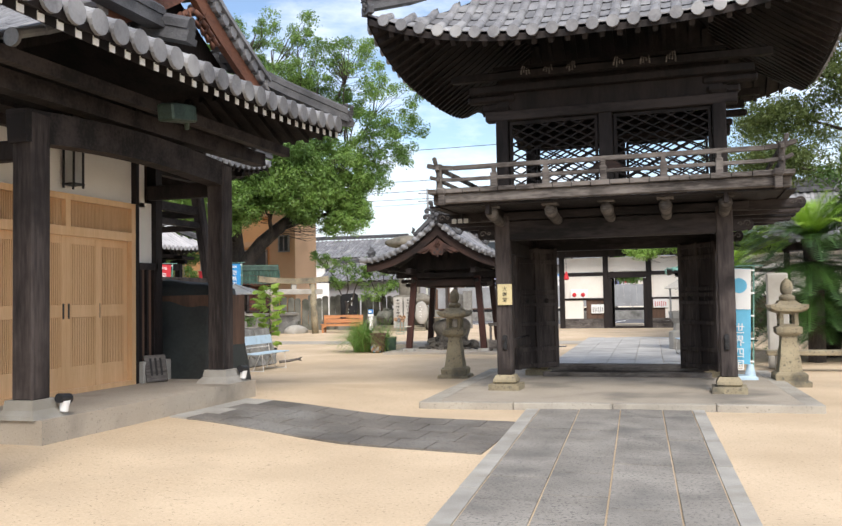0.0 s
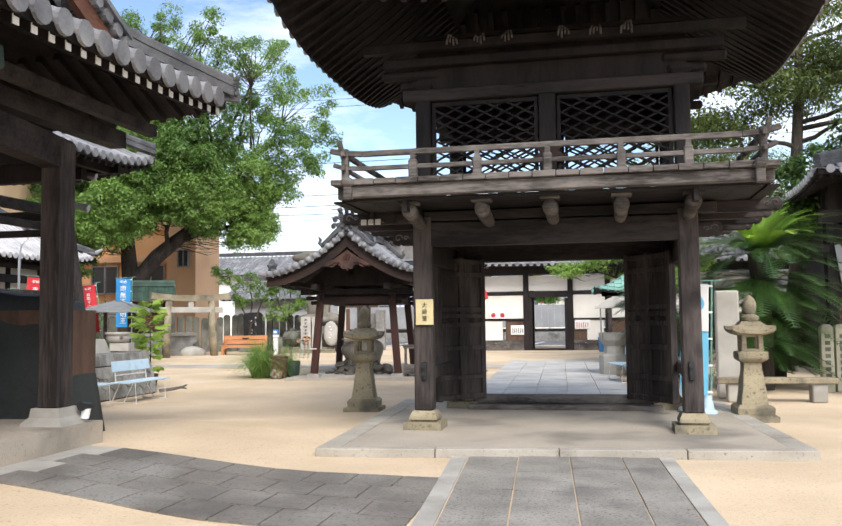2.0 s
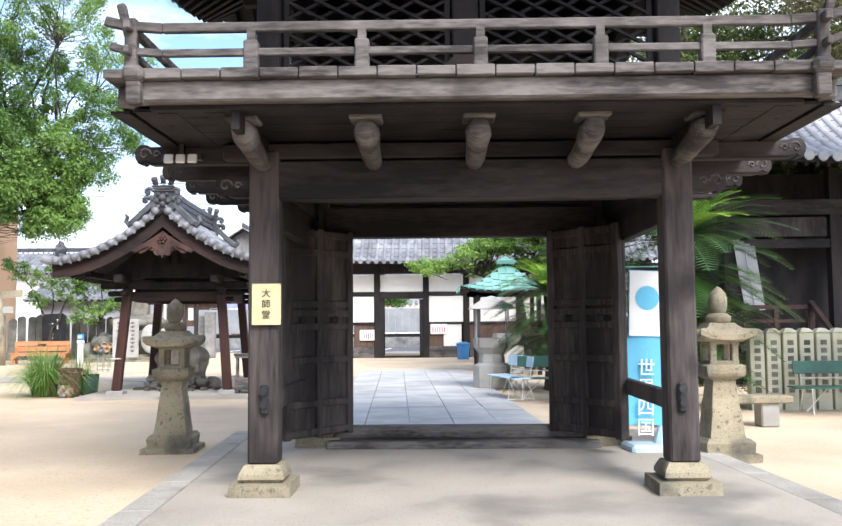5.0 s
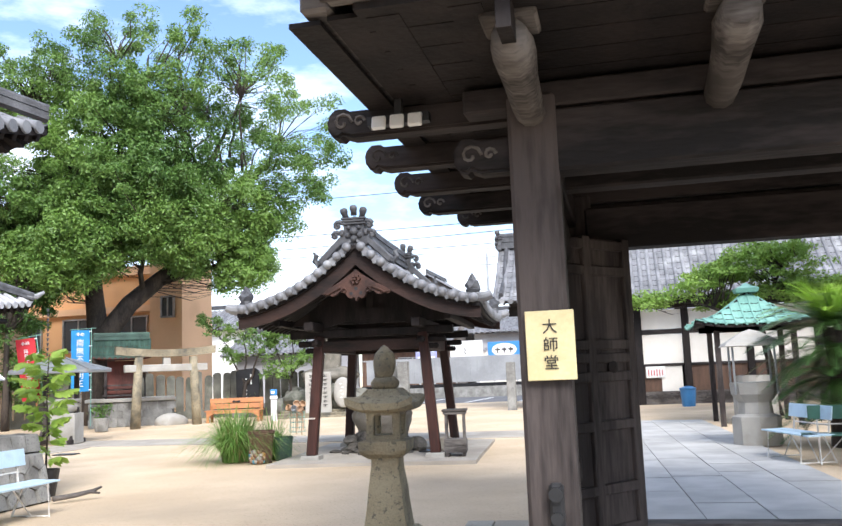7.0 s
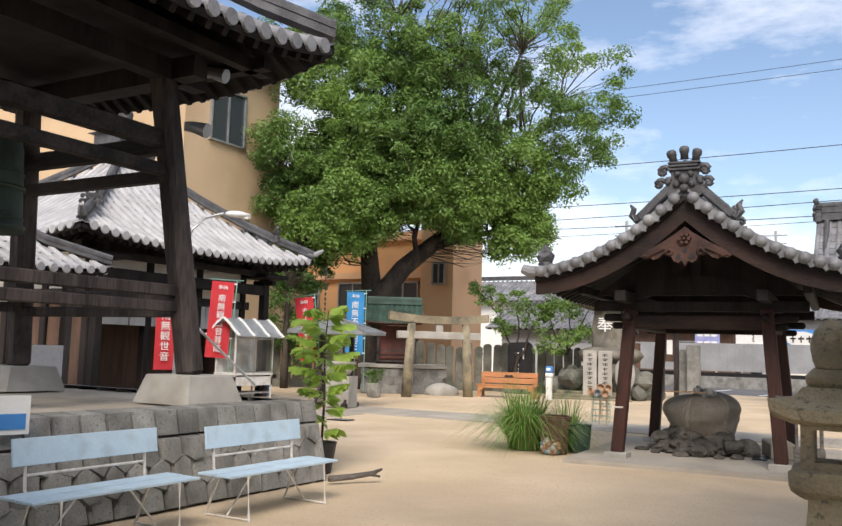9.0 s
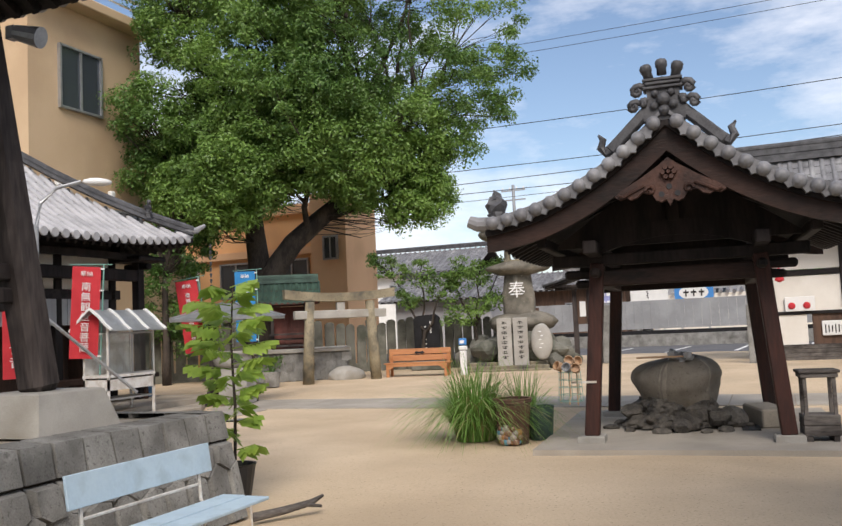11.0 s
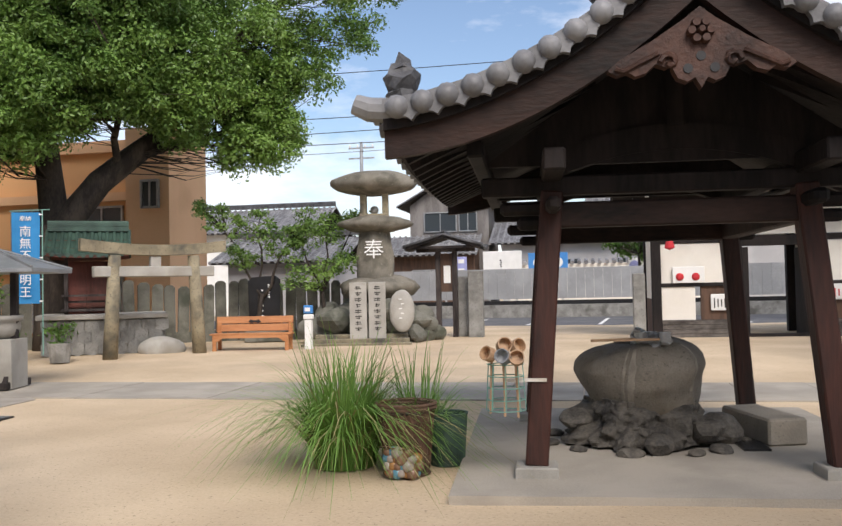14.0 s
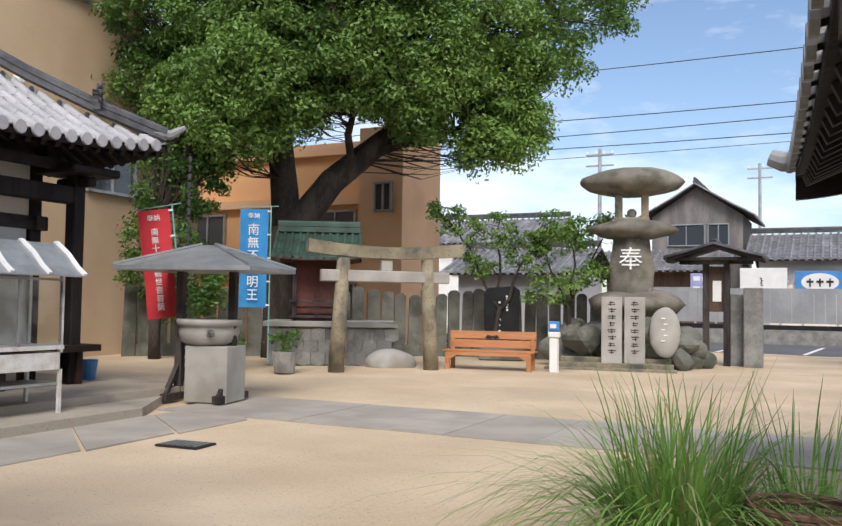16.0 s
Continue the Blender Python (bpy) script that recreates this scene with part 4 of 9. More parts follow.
for sy in (-1, 1):
    yv = sy * WH
    # bargeboards and the pale band over them
    for sx in (-1, 1):
        def board(b):
            xs = [WE * k / 20 for k in range(21)]
            strip(b, [(sx * x, verge(x) - 0.40 + 0.045 * x, verge(x) - 0.12) for x in xs], yv - 0.03, yv + 0.05)
        wpart("bargeboard", REDBEAM, board)

        def cornice(b):
            strip(b, [(sx * WE * k / 20, verge(WE * k / 20) - 0.122, verge(WE * k / 20) - 0.045) for k in range(21)], yv - 0.08, yv + 0.08)
        wpart("verge_board", DARKWOOD, cornice)
        # verge tiles: a ball-ended round tile and a lobed drip between each pair
        n = 12
        for k in range(n):
            x = sx * (0.10 + (WE - 0.06) * (k + 0.15) / n)
            z = verge(x) + 0.01
            sl = (verge(abs(x) + 0.05) - verge(abs(x) - 0.05)) / 0.1
            wpart("verge_tile", TILE, lambda b: (rod(b, (x, yv + 0.14 * sy, z), (x, yv - 0.45 * sy, z + 0.02), 0.07, seg=12), bmesh.ops.create_icosphere(b, subdivisions=2, radius=0.083, matrix=Matrix.Translation((x, yv + 0.13 * sy, z)))), smooth=True)
            xm = sx * (0.10 + (WE - 0.06) * (k + 0.65) / n)
            zm = verge(xm) - 0.015
            if k < n - 1:
                a = math.atan(sl) * sx
                b = nb()
                plate(b, [(-0.085, 0.05), (-0.085, -0.035), (-0.03, -0.055), (0, -0.085), (0.03, -0.055), (0.085, -0.035), (0.085, 0.05)], -0.03, 0.03)
                bmesh.ops.transform(b, matrix=pose(xm, yv + 0.12 * sy, zm, 0, -math.degrees(a), 0), verts=b.verts)
                part("drip_tile", b, TILE, wp)
        b = nb()
        strip(b, [(sx * WE * k / 20, verge(WE * k / 20) + 0.035, verge(WE * k / 20) + 0.085) for k in range(21)], yv - 0.10 * sy - 0.21, yv - 0.10 * sy + 0.21)
        part("verge_course", b, TILE, wp)
        wpart("eave_corner_tile", TILE, lambda b: (tube(b, [(sx * (WE - 0.05), yv + 0.02 * sy, verge(WE) + 0.02), (sx * (WE + 0.1), yv + 0.04 * sy, verge(WE) + 0.03), (sx * (WE + 0.2), yv + 0.05 * sy, verge(WE) + 0.07)], [0.09, 0.085, 0.07], 10)))
        # little lion knob at the corner
        kb = nb()
        bmesh.ops.create_icosphere(kb, subdivisions=2, radius=0.12, matrix=Matrix.Translation((sx * (WE - 0.12), yv - 0.05 * sy, verge(WE) + 0.24)))
        lathe(kb, [(0.08, 0.08), (0.11, 0.15), (0.05, 0.2)], 8, at=(sx * (WE - 0.12), yv - 0.05 * sy, verge(WE)))
        lathe(kb, [(0.07, 0.3), (0.05, 0.36), (0.0, 0.44)], 8, at=(sx * (WE - 0.12), yv - 0.05 * sy, verge(WE)))
        roughen(kb, 0.05, 0.06, 3 * sx)
        part("corner_ornament", kb, TILEDARK, wp)
    wpart("gable_board", DARKWOOD, lambda b: plate(b, [(-1.5, 2.45), (1.5, 2.45), (0.9, 2.86), (0.4, 3.2), (0, 3.5), (-0.4, 3.2), (-0.9, 2.86)], sy * (HY - 0.1) - 0.03, sy * (HY - 0.1) + 0.03))
    # carved pendant under the gable: scrolled wings, a pierced heart and a flower
    PZ = 0.155
    wing = [(0.0, 3.16), (0.10, 3.08), (0.30, 2.95), (0.52, 2.83), (0.60, 2.76), (0.54, 2.725), (0.47, 2.745), (0.42, 2.715), (0.35, 2.735), (0.29, 2.79), (0.22, 2.765), (0.15, 2.80), (0.0, 2.82)]
    for sx in (-1, 1):
        wpart("pendant_wing", PENDANTWOOD, lambda b: plate(b, [(sx * x, z + PZ) for x, z in (wing if sx > 0 else wing[::-1])], yv - 0.045, yv + 0.045), "carved scrolled wing of the gable pendant")
    heart = [(-0.10, 2.90), (-0.16, 2.84), (-0.185, 2.76), (-0.15, 2.69), (-0.09, 2.665), (-0.04, 2.69), (0, 2.62), (0.04, 2.69), (0.09, 2.665), (0.15, 2.69), (0.185, 2.76), (0.16, 2.84), (0.10, 2.90)]
    gp = wpart("gable_pendant", PENDANTWOOD, lambda b: plate(b, [(x, z + PZ) for x, z in heart], yv - 0.05, yv + 0.05), "carved turnip-shaped gable pendant")
    for x, z in ((-0.085, 2.75), (0.085, 2.75), (0, 2.83)):
        wpart("piercing", BLACK, lambda b: rod(b, (x, yv + 0.046 * sy, z + PZ), (x, yv + 0.056 * sy, z + PZ), 0.032, seg=10), parent=gp)
    for sx in (-1, 1):
        pts = [(sx * (0.20 + 0.06 * (1 - 0.1 * i) * math.cos(i * 0.75)), yv + 0.055 * sy, 2.80 + PZ + 0.06 * (1 - 0.1 * i) * math.sin(i * 0.75)) for i in range(9)]
        wpart("scroll", PENDANTWOOD, lambda b: tube(b, pts, 0.022, 6), parent=gp)
        wpart("scroll", PENDANTWOOD, lambda b: tube(b, [(sx * 0.27, yv + 0.055 * sy, 2.86 + PZ), (sx * 0.40, yv + 0.055 * sy, 2.80 + PZ), (sx * 0.50, yv + 0.055 * sy, 2.75 + PZ), (sx * 0.55, yv + 0.055 * sy, 2.77 + PZ)], 0.018, 6), parent=gp)
    for q in range(6):
        wpart("flower_petal", PENDANTWOOD, lambda b: rod(b, (0.06 * math.cos(q * 1.047), yv + 0.04 * sy, 2.99 + PZ + 0.06 * math.sin(q * 1.047)), (0.06 * math.cos(q * 1.047), yv + 0.10 * sy, 2.99 + PZ + 0.06 * math.sin(q * 1.047)), 0.034, 0.026, seg=8), parent=gp)
    wpart("flower_boss", PENDANTWOOD, lambda b: rod(b, (0, yv + 0.04 * sy, 2.99 + PZ), (0, yv + 0.125 * sy, 2.99 + PZ), 0.035, 0.02, seg=8), parent=gp)
    # ridge end
    oni(wp, (0, yv + 0.02 * sy, verge(0) + 0.02), 0 if sy < 0 else 180, 0.86)
    for sx in (-1, 1):
        wpart("ridge_fin", TILEDARK, lambda b: (bar(b, (sx * 0.05, yv, verge(0) + 0.2), (sx * 0.62, yv, verge(0.62) + 0.16), 0.12, 0.16, 0.02, up=(0, 1, 0)),
                                               tube(b, [(sx * 0.56, yv, verge(0.6) + 0.2), (sx * 0.66, yv, verge(0.66) + 0.18), (sx * 0.72, yv, verge(0.7) + 0.27), (sx * 0.69, yv, verge(0.7) + 0.36), (sx * 0.74, yv, verge(0.7) + 0.42)], [0.07, 0.075, 0.05, 0.04, 0.015], 8)))
ridge(wp, [(0, -WH, verge(0) + 0.03), (0, 0, verge(0) + 0.01), (0, WH, verge(0) + 0.03)], 0.26, 0.33, layers=5)


# ---- back wall with its doorway ----
bw = thing("back_gatehouse", I4, "long white-plastered gatehouse wall with dark timber frame and tile roof", "building")
BY = 26.9


def bpart(name, material, fn, label="", parent=None):
    b = nb()
    fn(b)
    return part(name, b, material, parent or bw, label)


XL, XR = -4.6, 8.0
bays = [-4.65, -2.62, -0.68, 0.92, 3.0, 5.2, 7.6]
for x in bays:
    bpart("post", DARKWOOD, lambda b: box(b, (x, BY, 2.0), (0.24, 0.26, 3.9), bevel=0.015))
    bpart("post", DARKWOOD, lambda b: box(b, (x, BY + 3.0, 2.0), (0.24, 0.26, 3.9)))
for i, (x0, x1) in enumerate(zip(bays, bays[1:])):
    w, c = x1 - x0 - 0.24, (x0 + x1) / 2
    if i == 1:
        bpart("plaster_panel", PLASTER, lambda b: box(b, (c, BY, 3.05), (w, 0.12, 0.66)))
        bpart("plaster_panel", PLASTER, lambda b: box(b, (c, BY + 3.0, 3.05), (w, 0.12, 0.66)))
        bpart("doorway_frame", DARKWOOD, lambda b: (box(b, (c, BY, 2.56), (w, 0.24, 0.26)), box(b, (c - w / 2 + 0.07, BY, 1.2), (0.14, 0.2, 2.4)), box(b, (c + w / 2 - 0.07, BY, 1.2), (0.14, 0.2, 2.4)), box(b, (c, BY, 0.1), (w, 0.22, 0.16))))
        bpart("open_door", DARKWOOD, lambda b: box(b, (c + w / 2 - 0.1, BY + 0.75, 1.25), (0.06, 1.2, 2.3)), "dark door leaf folded back")
        continue
    bpart("plaster_panel", PLASTER, lambda b: box(b, (c, BY, 3.05), (w, 0.12, 0.66)))
    bpart("plaster_panel", PLASTER, lambda b: box(b, (c, BY, 2.0), (w, 0.12, 1.06)))
    if i in (0, 2):
        s = 0.32 if i == 0 else -0.2
        bpart("plaster_panel", PLASTER, lambda b: box(b, (c - s * w * 0.9, BY, 0.98), (w * 0.52, 0.12, 0.92)))
        bpart("board_panel", BROWNWALL, lambda b: box(b, (c + s * w * 0.9 + (0.02 if i == 0 else -0.1), BY + 0.01, 0.98), (w * 0.5, 0.1, 0.92)))
    else:
        bpart("board_panel", BROWNWALL, lambda b: box(b, (c, BY, 0.98), (w, 0.1, 0.92)))
    for z, h in ((2.62, 0.16), (1.46, 0.10), (0.5, 0.1)):
        bpart("rail", BEAMWOOD, lambda b: box(b, (c, BY, z), (w, 0.2, h), bevel=0.01))
    bpart("skirting", GREYWOOD, lambda b: [box(b, (c, BY - 0.05, 0.13 + 0.12 * k), (w, 0.14, 0.115), bevel=0.01) for k in range(4)])
bpart("eave_beam", DARKWOOD, lambda b: box(b, ((XL + XR) / 2, BY - 0.05, 3.6), (XR - XL + 1.2, 0.3, 0.34)))
bpart("end_wall", PLASTER, lambda b: (box(b, (-4.65, BY + 1.5, 2.4), (0.12, 2.8, 2.6)), plate(b, [(-4.7, 3.6), (-4.6, 3.6), (-4.6, 3.7), (-4.7, 3.7)], BY, BY + 3)))
bpart("end_board", BROWNWALL, lambda b: box(b, (-4.65, BY + 1.5, 0.6), (0.13, 2.8, 1.0)))
bpart("inner_side_wall", PLASTER, lambda b: [box(b, (x, BY + 1.5, 1.9), (0.12, 2.8, 3.4)) for x in (-2.75, -0.5)])
BE = 3.85
roof_face(bw, (-5.6, BY - 1.1, BE), (1, 0, 0), (0, 1, 0), 14.8, 2.6, 2.3, sag=0.3, lift=0.1, pitch=0.3, rafters=1.0)
roof_face(bw, (9.2, BY + 4.1, BE), (-1, 0, 0), (0, -1, 0), 14.8, 2.6, 2.3, sag=0.3, lift=0.1, pitch=0.3)
ridge(bw, [(-5.6, BY + 1.5, BE + 2.3), (9.2, BY + 1.5, BE + 2.3)], 0.34, 0.5, layers=4)
oni(bw, (-5.65, BY + 1.5, BE + 2.35), -90, 1.0)
ridge(bw, [(-5.35, BY - 1.0, BE + 0.1), (-5.35, BY + 0.2, BE + 0.75), (-5.35, BY + 1.4, BE + 2.1)], 0.2, 0.22)
bpart("gable_wall", PLASTER, lambda b: box(b, (-4.66, BY + 1.5, 4.4), (0.1, 2.2, 1.5)))
# signs and the red lamp on the wall
for x, z, w, h in ((-3.0, 1.0, 0.62, 0.42), (-0.18, 1.22, 0.66, 0.40)):
    sg = thing("wall_notice", pose(x, BY - 0.11, z), "white rounded notice board with faded writing on the wall", "sign", "notices on the wall")
    b = nb()
    box(b, (0, 0, 0), (w, 0.03, h), bevel=0.02)
    part("board", b, WHITE, sg)
    for k in range(6):
        b = nb()
        box(b, (-w * 0.36 + k * w * 0.14, -0.018, -0.02), (0.03, 0.006, h * (0.6 - 0.08 * (k % 3))))
        part("writing_bar", b, INK if x < -1 else REDCLOTH, sg)
fb = thing("fire_hose_panel", pose(-3.85, BY - 0.14, 1.72), "white fire hydrant panel with two round red lamps", "panel")
b = nb()
box(b, (0, 0, 0), (0.8, 0.06, 0.42), bevel=0.01)
part("panel", b, WHITE, fb)
for dx in (-0.22, 0.18):
    b = nb()
    lathe(b, [(0.10, 0), (0.10, 0.02), (0.06, 0.05), (0.0, 0.06)], 14)
    bmesh.ops.transform(b, matrix=pose(dx, -0.03, -0.05, 90), verts=b.verts)
    part("red_lamp", b, REDCLOTH, fb)

# ---- pale paved paths beyond the gate ----
pp = thing("inner_path", I4, "pale granite slab path from the gate to the back doorway", "path", kind="structure")
rnd = random.Random(9)
for c in range(5):
    y = 4.1
    while y < 25.6:
        y1 = min(y + rnd.uniform(0.8, 1.5), 25.6)
        sh = lambda yy: -0.6 - (yy - 4.1) * 0.045
        b = nb()
        x0, x1 = -1.3 + c * 0.64, -1.3 + (c + 1) * 0.64 - 0.012
        slab(b, [(sh(y) + x0, y), (sh(y) + x1, y), (sh(y1) + x1, y1 - 0.012), (sh(y1) + x0, y1 - 0.012)], -0.04, 0.03 + rnd.uniform(0, 0.006))
        part("paving_slab", b, PALEPATH, pp)
        y = y1
cpath = thing("cross_path", I4, "worn grey stone cross path over the sand", "path", kind="structure")
for k in range(13):
    b = nb()
    x0, x1 = -2.3 - k * 1.05, -2.3 - (k + 1) * 1.05 + 0.012
    f0 = lambda x: 15.0 - 0.05 * (x + 2.3) * 0
    q = [(x0, 15.05), (x0, 17.1), (x1, 17.1), (x1, 15.05)]
    slab(b, q[::-1], -0.04, 0.016 + 0.003 * (k % 2))
    part("paving_slab", b, CROSSPAVE, cpath)
for k in range(9):
    b = nb()
    slab(b, [(-15.6 + 0.0 * k, 15.9 - 1.3 * k), (-14.35, 14.9 - 1.3 * k), (-14.3, 13.62 - 1.3 * k), (-15.6, 14.62 - 1.3 * k)][::-1], -0.04, 0.014 + 0.003 * (k % 2))
    part("paving_slab", b, CROSSPAVE, cpath)
b = nb()
slab(b, [(-4.8, 25.2), (3.0, 25.2), (3.0, 28.8), (-11, 28.8), (-10.2, 27.2), (-5, 26.5)], -0.05, 0.035)
solid("doorway_apron", b, CONCRETE, "pale concrete apron in front of the back doorway", "paving", "structure")
b = nb()
slab(b, [(-60, 28.6), (40, 28.6), (40, 28.9), (-60, 28.9)], -0.05, 0.06)
solid("street_kerb", b, GRANITE, "low granite kerb along the street", "kerb", "structure")


# ---- hall with the porch ----
hall = thing("temple_hall", pose(0, 0, 0), "timber temple hall with cedar lattice doors and grey tile porch roof", "building")


def hpart(name, material, fn, label="", parent=None, smooth=False):
    b = nb()
    fn(b)
    return part(name, b, material, parent or hall, label, smooth)


HT = 0.42
hp = thing("hall_platform", I4, "concrete porch platform of the hall", "platform", kind="structure")
b = nb()
slab(b, [(-9.5, -6.6), (-5.05, -6.6), (-5.05, -2.2), (-9.5, -2.2)], 0.0, HT)
part("slab", b, CONCRETE, hp)
b = nb()
slab(b, [(-9.5, -12.0), (-5.75, -12.0), (-5.75, -6.62), (-9.5, -6.62)], 0.0, 0.36)
part("slab", b, CONCRETE, hp)
for py in (-6.38, -2.62):
    hpart("post_base", GRANITE, lambda b: lathe(b, [(0.26, HT), (0.24, HT + 0.04), (0.19, HT + 0.09), (0.175, HT + 0.19)], square=True, at=(-5.38, py, 0)), "splayed granite post base")
    hpart("post", POSTWOOD, lambda b: box(b, (-5.38, py, 2.1), (0.27, 0.27, 3.0), bevel=0.02))
WXh = -6.62
hpart("porch_beam", BEAMWOOD, lambda b: [bar(b, (-5.38, -6.6 + 0.45 * k, 3.44 + 0.10 * math.sin(math.pi * k / 9)), (-5.38, -6.15 + 0.45 * k, 3.44 + 0.10 * math.sin(math.pi * (k + 1) / 9)), 0.34, 0.24, up=(1, 0, 0)) for k in range(9)])
hpart("eave_beam", BEAMWOOD, lambda b: (box(b, (-5.38, -5.6, 3.86), (0.22, 8.4, 0.2)), box(b, (-4.9, -5.6, 3.95), (0.12, 8.4, 0.14))))
hpart("brace_beam", DARKWOOD, lambda b: [box(b, (-6.0, py, 3.25), (1.2, 0.14, 0.22), bevel=0.02) for py in (-6.25, -2.62)])
hpart("carved_strut", REDBEAM, lambda b: [plate(b, [(-0.25, 3.58), (0.25, 3.58), (0.12, 3.7), (0.16, 3.76), (-0.16, 3.76), (-0.12, 3.7)], -0.05, 0.05)])
# wall
hpart("plaster_wall", PLASTER, lambda b: (box(b, (WXh - 0.06, -4.4, 3.4), (0.12, 3.4, 0.74)), box(b, (WXh - 0.06, -2.72, 2.6), (0.12, 0.4, 1.0)), box(b, (WXh - 0.06, -8.0, 2.95), (0.12, 3.9, 1.6))))
for y, w in ((-2.45, 0.16), (-2.98, 0.08), (-5.95, 0.12), (-8.0, 0.14)):
    hpart("wall_post", DARKWOOD, lambda b: box(b, (WXh, y, 2.1), (0.16, w, 3.4)))
hpart("wall_rail", BEAMWOOD, lambda b: (box(b, (WXh, -4.4, 3.84), (0.2, 6.4, 0.2)), box(b, (WXh + 0.01, -7.9, 2.14), (0.14, 3.9, 0.1)), box(b, (WXh + 0.01, -2.7, 2.14), (0.14, 0.45, 0.1))))
hpart("board_panel", BROWNWALL, lambda b: (box(b, (WXh - 0.03, -2.7, 1.4), (0.1, 0.45, 1.4)), box(b, (WXh - 0.03, -7.9, 1.4), (0.1, 3.9, 1.4))))
for y in (-2.55, -2.72, -2.88, -6.3, -6.55, -6.8, -7.1, -7.4, -7.7):
    hpart("batten", DARKWOOD, lambda b: box(b, (WXh + 0.04, y, 1.4), (0.05, 0.045, 1.4)))
hpart("plinth", GRANITE, lambda b: (box(b, (WXh, -2.6, 0.57), (0.3, 0.7, 0.32), bevel=0.01), box(b, (WXh, -8.0, 0.55), (0.2, 4.0, 0.5))))
hpart("end_wall", BROWNWALL, lambda b: box(b, (-9.2, -2.42, 2.0), (5.2, 0.12, 3.6)))
hpart("far_wall", BROWNWALL, lambda b: box(b, (-9.2, -12.0, 2.0), (5.2, 0.12, 3.6)))
hpart("rear_wall", BROWNWALL, lambda b: box(b, (-11.8, -7.2, 2.0), (0.12, 9.6, 3.6)))
hpart("hall_ceiling", DARKWOOD, lambda b: box(b, (-8.9, -7.2, 3.9), (5.4, 9.6, 0.06)))
# sliding lattice doors of pale cedar
D0, D1, DZ0, DZ1 = -5.88, -3.06, HT, 3.04
dr = hpart("door_frame", CEDAR, lambda b: (box(b, (WXh + 0.02, D0 + 0.04, (DZ0 + DZ1) / 2), (0.16, 0.09, DZ1 - DZ0)), box(b, (WXh + 0.02, D1 - 0.04, (DZ0 + DZ1) / 2), (0.16, 0.09, DZ1 - DZ0)),
                                           box(b, (WXh + 0.02, (D0 + D1) / 2, DZ1 - 0.04), (0.17, D1 - D0, 0.08)), box(b, (WXh + 0.02, (D0 + D1) / 2, 2.55), (0.17, D1 - D0, 0.12)), box(b, (WXh + 0.02, (D0 + D1) / 2, DZ0 + 0.03), (0.17, D1 - D0, 0.07)),
                                           box(b, (WXh + 0.02, (D0 + D1) / 2, 2.78), (0.16, 0.09, 0.4))), "pale cedar door frame")
for y0, y1 in ((D0 + 0.09, (D0 + D1) / 2 - 0.05), ((D0 + D1) / 2 + 0.05, D1 - 0.09)):
    tl = hpart("transom", BROWNWALL, lambda b: box(b, (WXh + 0.0, (y0 + y1) / 2, 2.79), (0.03, y1 - y0, 0.38)), "fine lattice transom")
    n = int((y1 - y0) / 0.028)
    hpart("transom_slats", CEDAR, lambda b: [box(b, (WXh + 0.03, y0 + (k + 0.5) * (y1 - y0) / n, 2.79), (0.018, 0.010, 0.38)) for k in range(n)], parent=tl)
pw = (D1 - D0 - 0.18) / 4
for k in range(4):
    y0 = D0 + 0.09 + k * pw
    xx = WXh + (0.045 if k in (1, 2) else 0.0)
    dl = hpart("lattice_door", CEDAR, lambda b: (box(b, (xx, y0 + 0.045, 1.5), (0.04, 0.088, 2.06)), box(b, (xx, y0 + pw - 0.045, 1.5), (0.04, 0.088, 2.06)), box(b, (xx, y0 + pw / 2, 2.45), (0.033, pw - 0.17, 0.13)),
                                                 box(b, (xx, y0 + pw / 2, 0.62), (0.033, pw - 0.17, 0.3)), box(b, (xx, y0 + pw / 2, 1.50), (0.046, pw - 0.17, 0.16))), "pale cedar sliding door with slats")
    b = nb()
    box(b, (xx - 0.012, y0 + pw / 2, 1.5), (0.008, pw - 0.1, 2.0))
    part("door_backing", b, ORANGEWOOD, dl)
    ns = 14
    for q in range(ns):
        b = nb()
        yy = y0 + 0.09 + (q + 0.5) * (pw - 0.18) / ns
        box(b, (xx + 0.006, yy, 1.56), (0.022, 0.020, 1.8))
        part("slat", b, CEDAR, dl)
    if k in (1, 2, 3):
        b = nb()
        box(b, (xx + 0.022, y0 + (pw - 0.05 if k == 1 else 0.05), 1.5), (0.012, 0.03, 0.2), bevel=0.004)
        part("pull", b, BLACK, dl)
# roofs of the hall: long eave towards the yard, tall gable above it
HE = 4.22
roof_face(hall, (-4.05, -10.2, HE), (0, 1, 0), (-1, 0, 0), 9.1, 1.5, 0.75, right=1.0, sag=0.25, lift=0.16, pitch=0.31, tips=True, rafters=1.3, thick=0.12, r=0.105)
roof_face(hall, (-4.05, -1.1, HE), (-1, 0, 0), (0, -1, 0), 9.0, 2.95, 1.62, left=1.0, sag=0.3, lift=0.16, rafters=1.3, thick=0.12, r=0.08)
roof_face(hall, (-13.05, -6.95, HE), (1, 0, 0), (0, 1, 0), 8.0, 2.95, 1.62, sag=0.3, thick=0.12, r=0.08, rows=True)
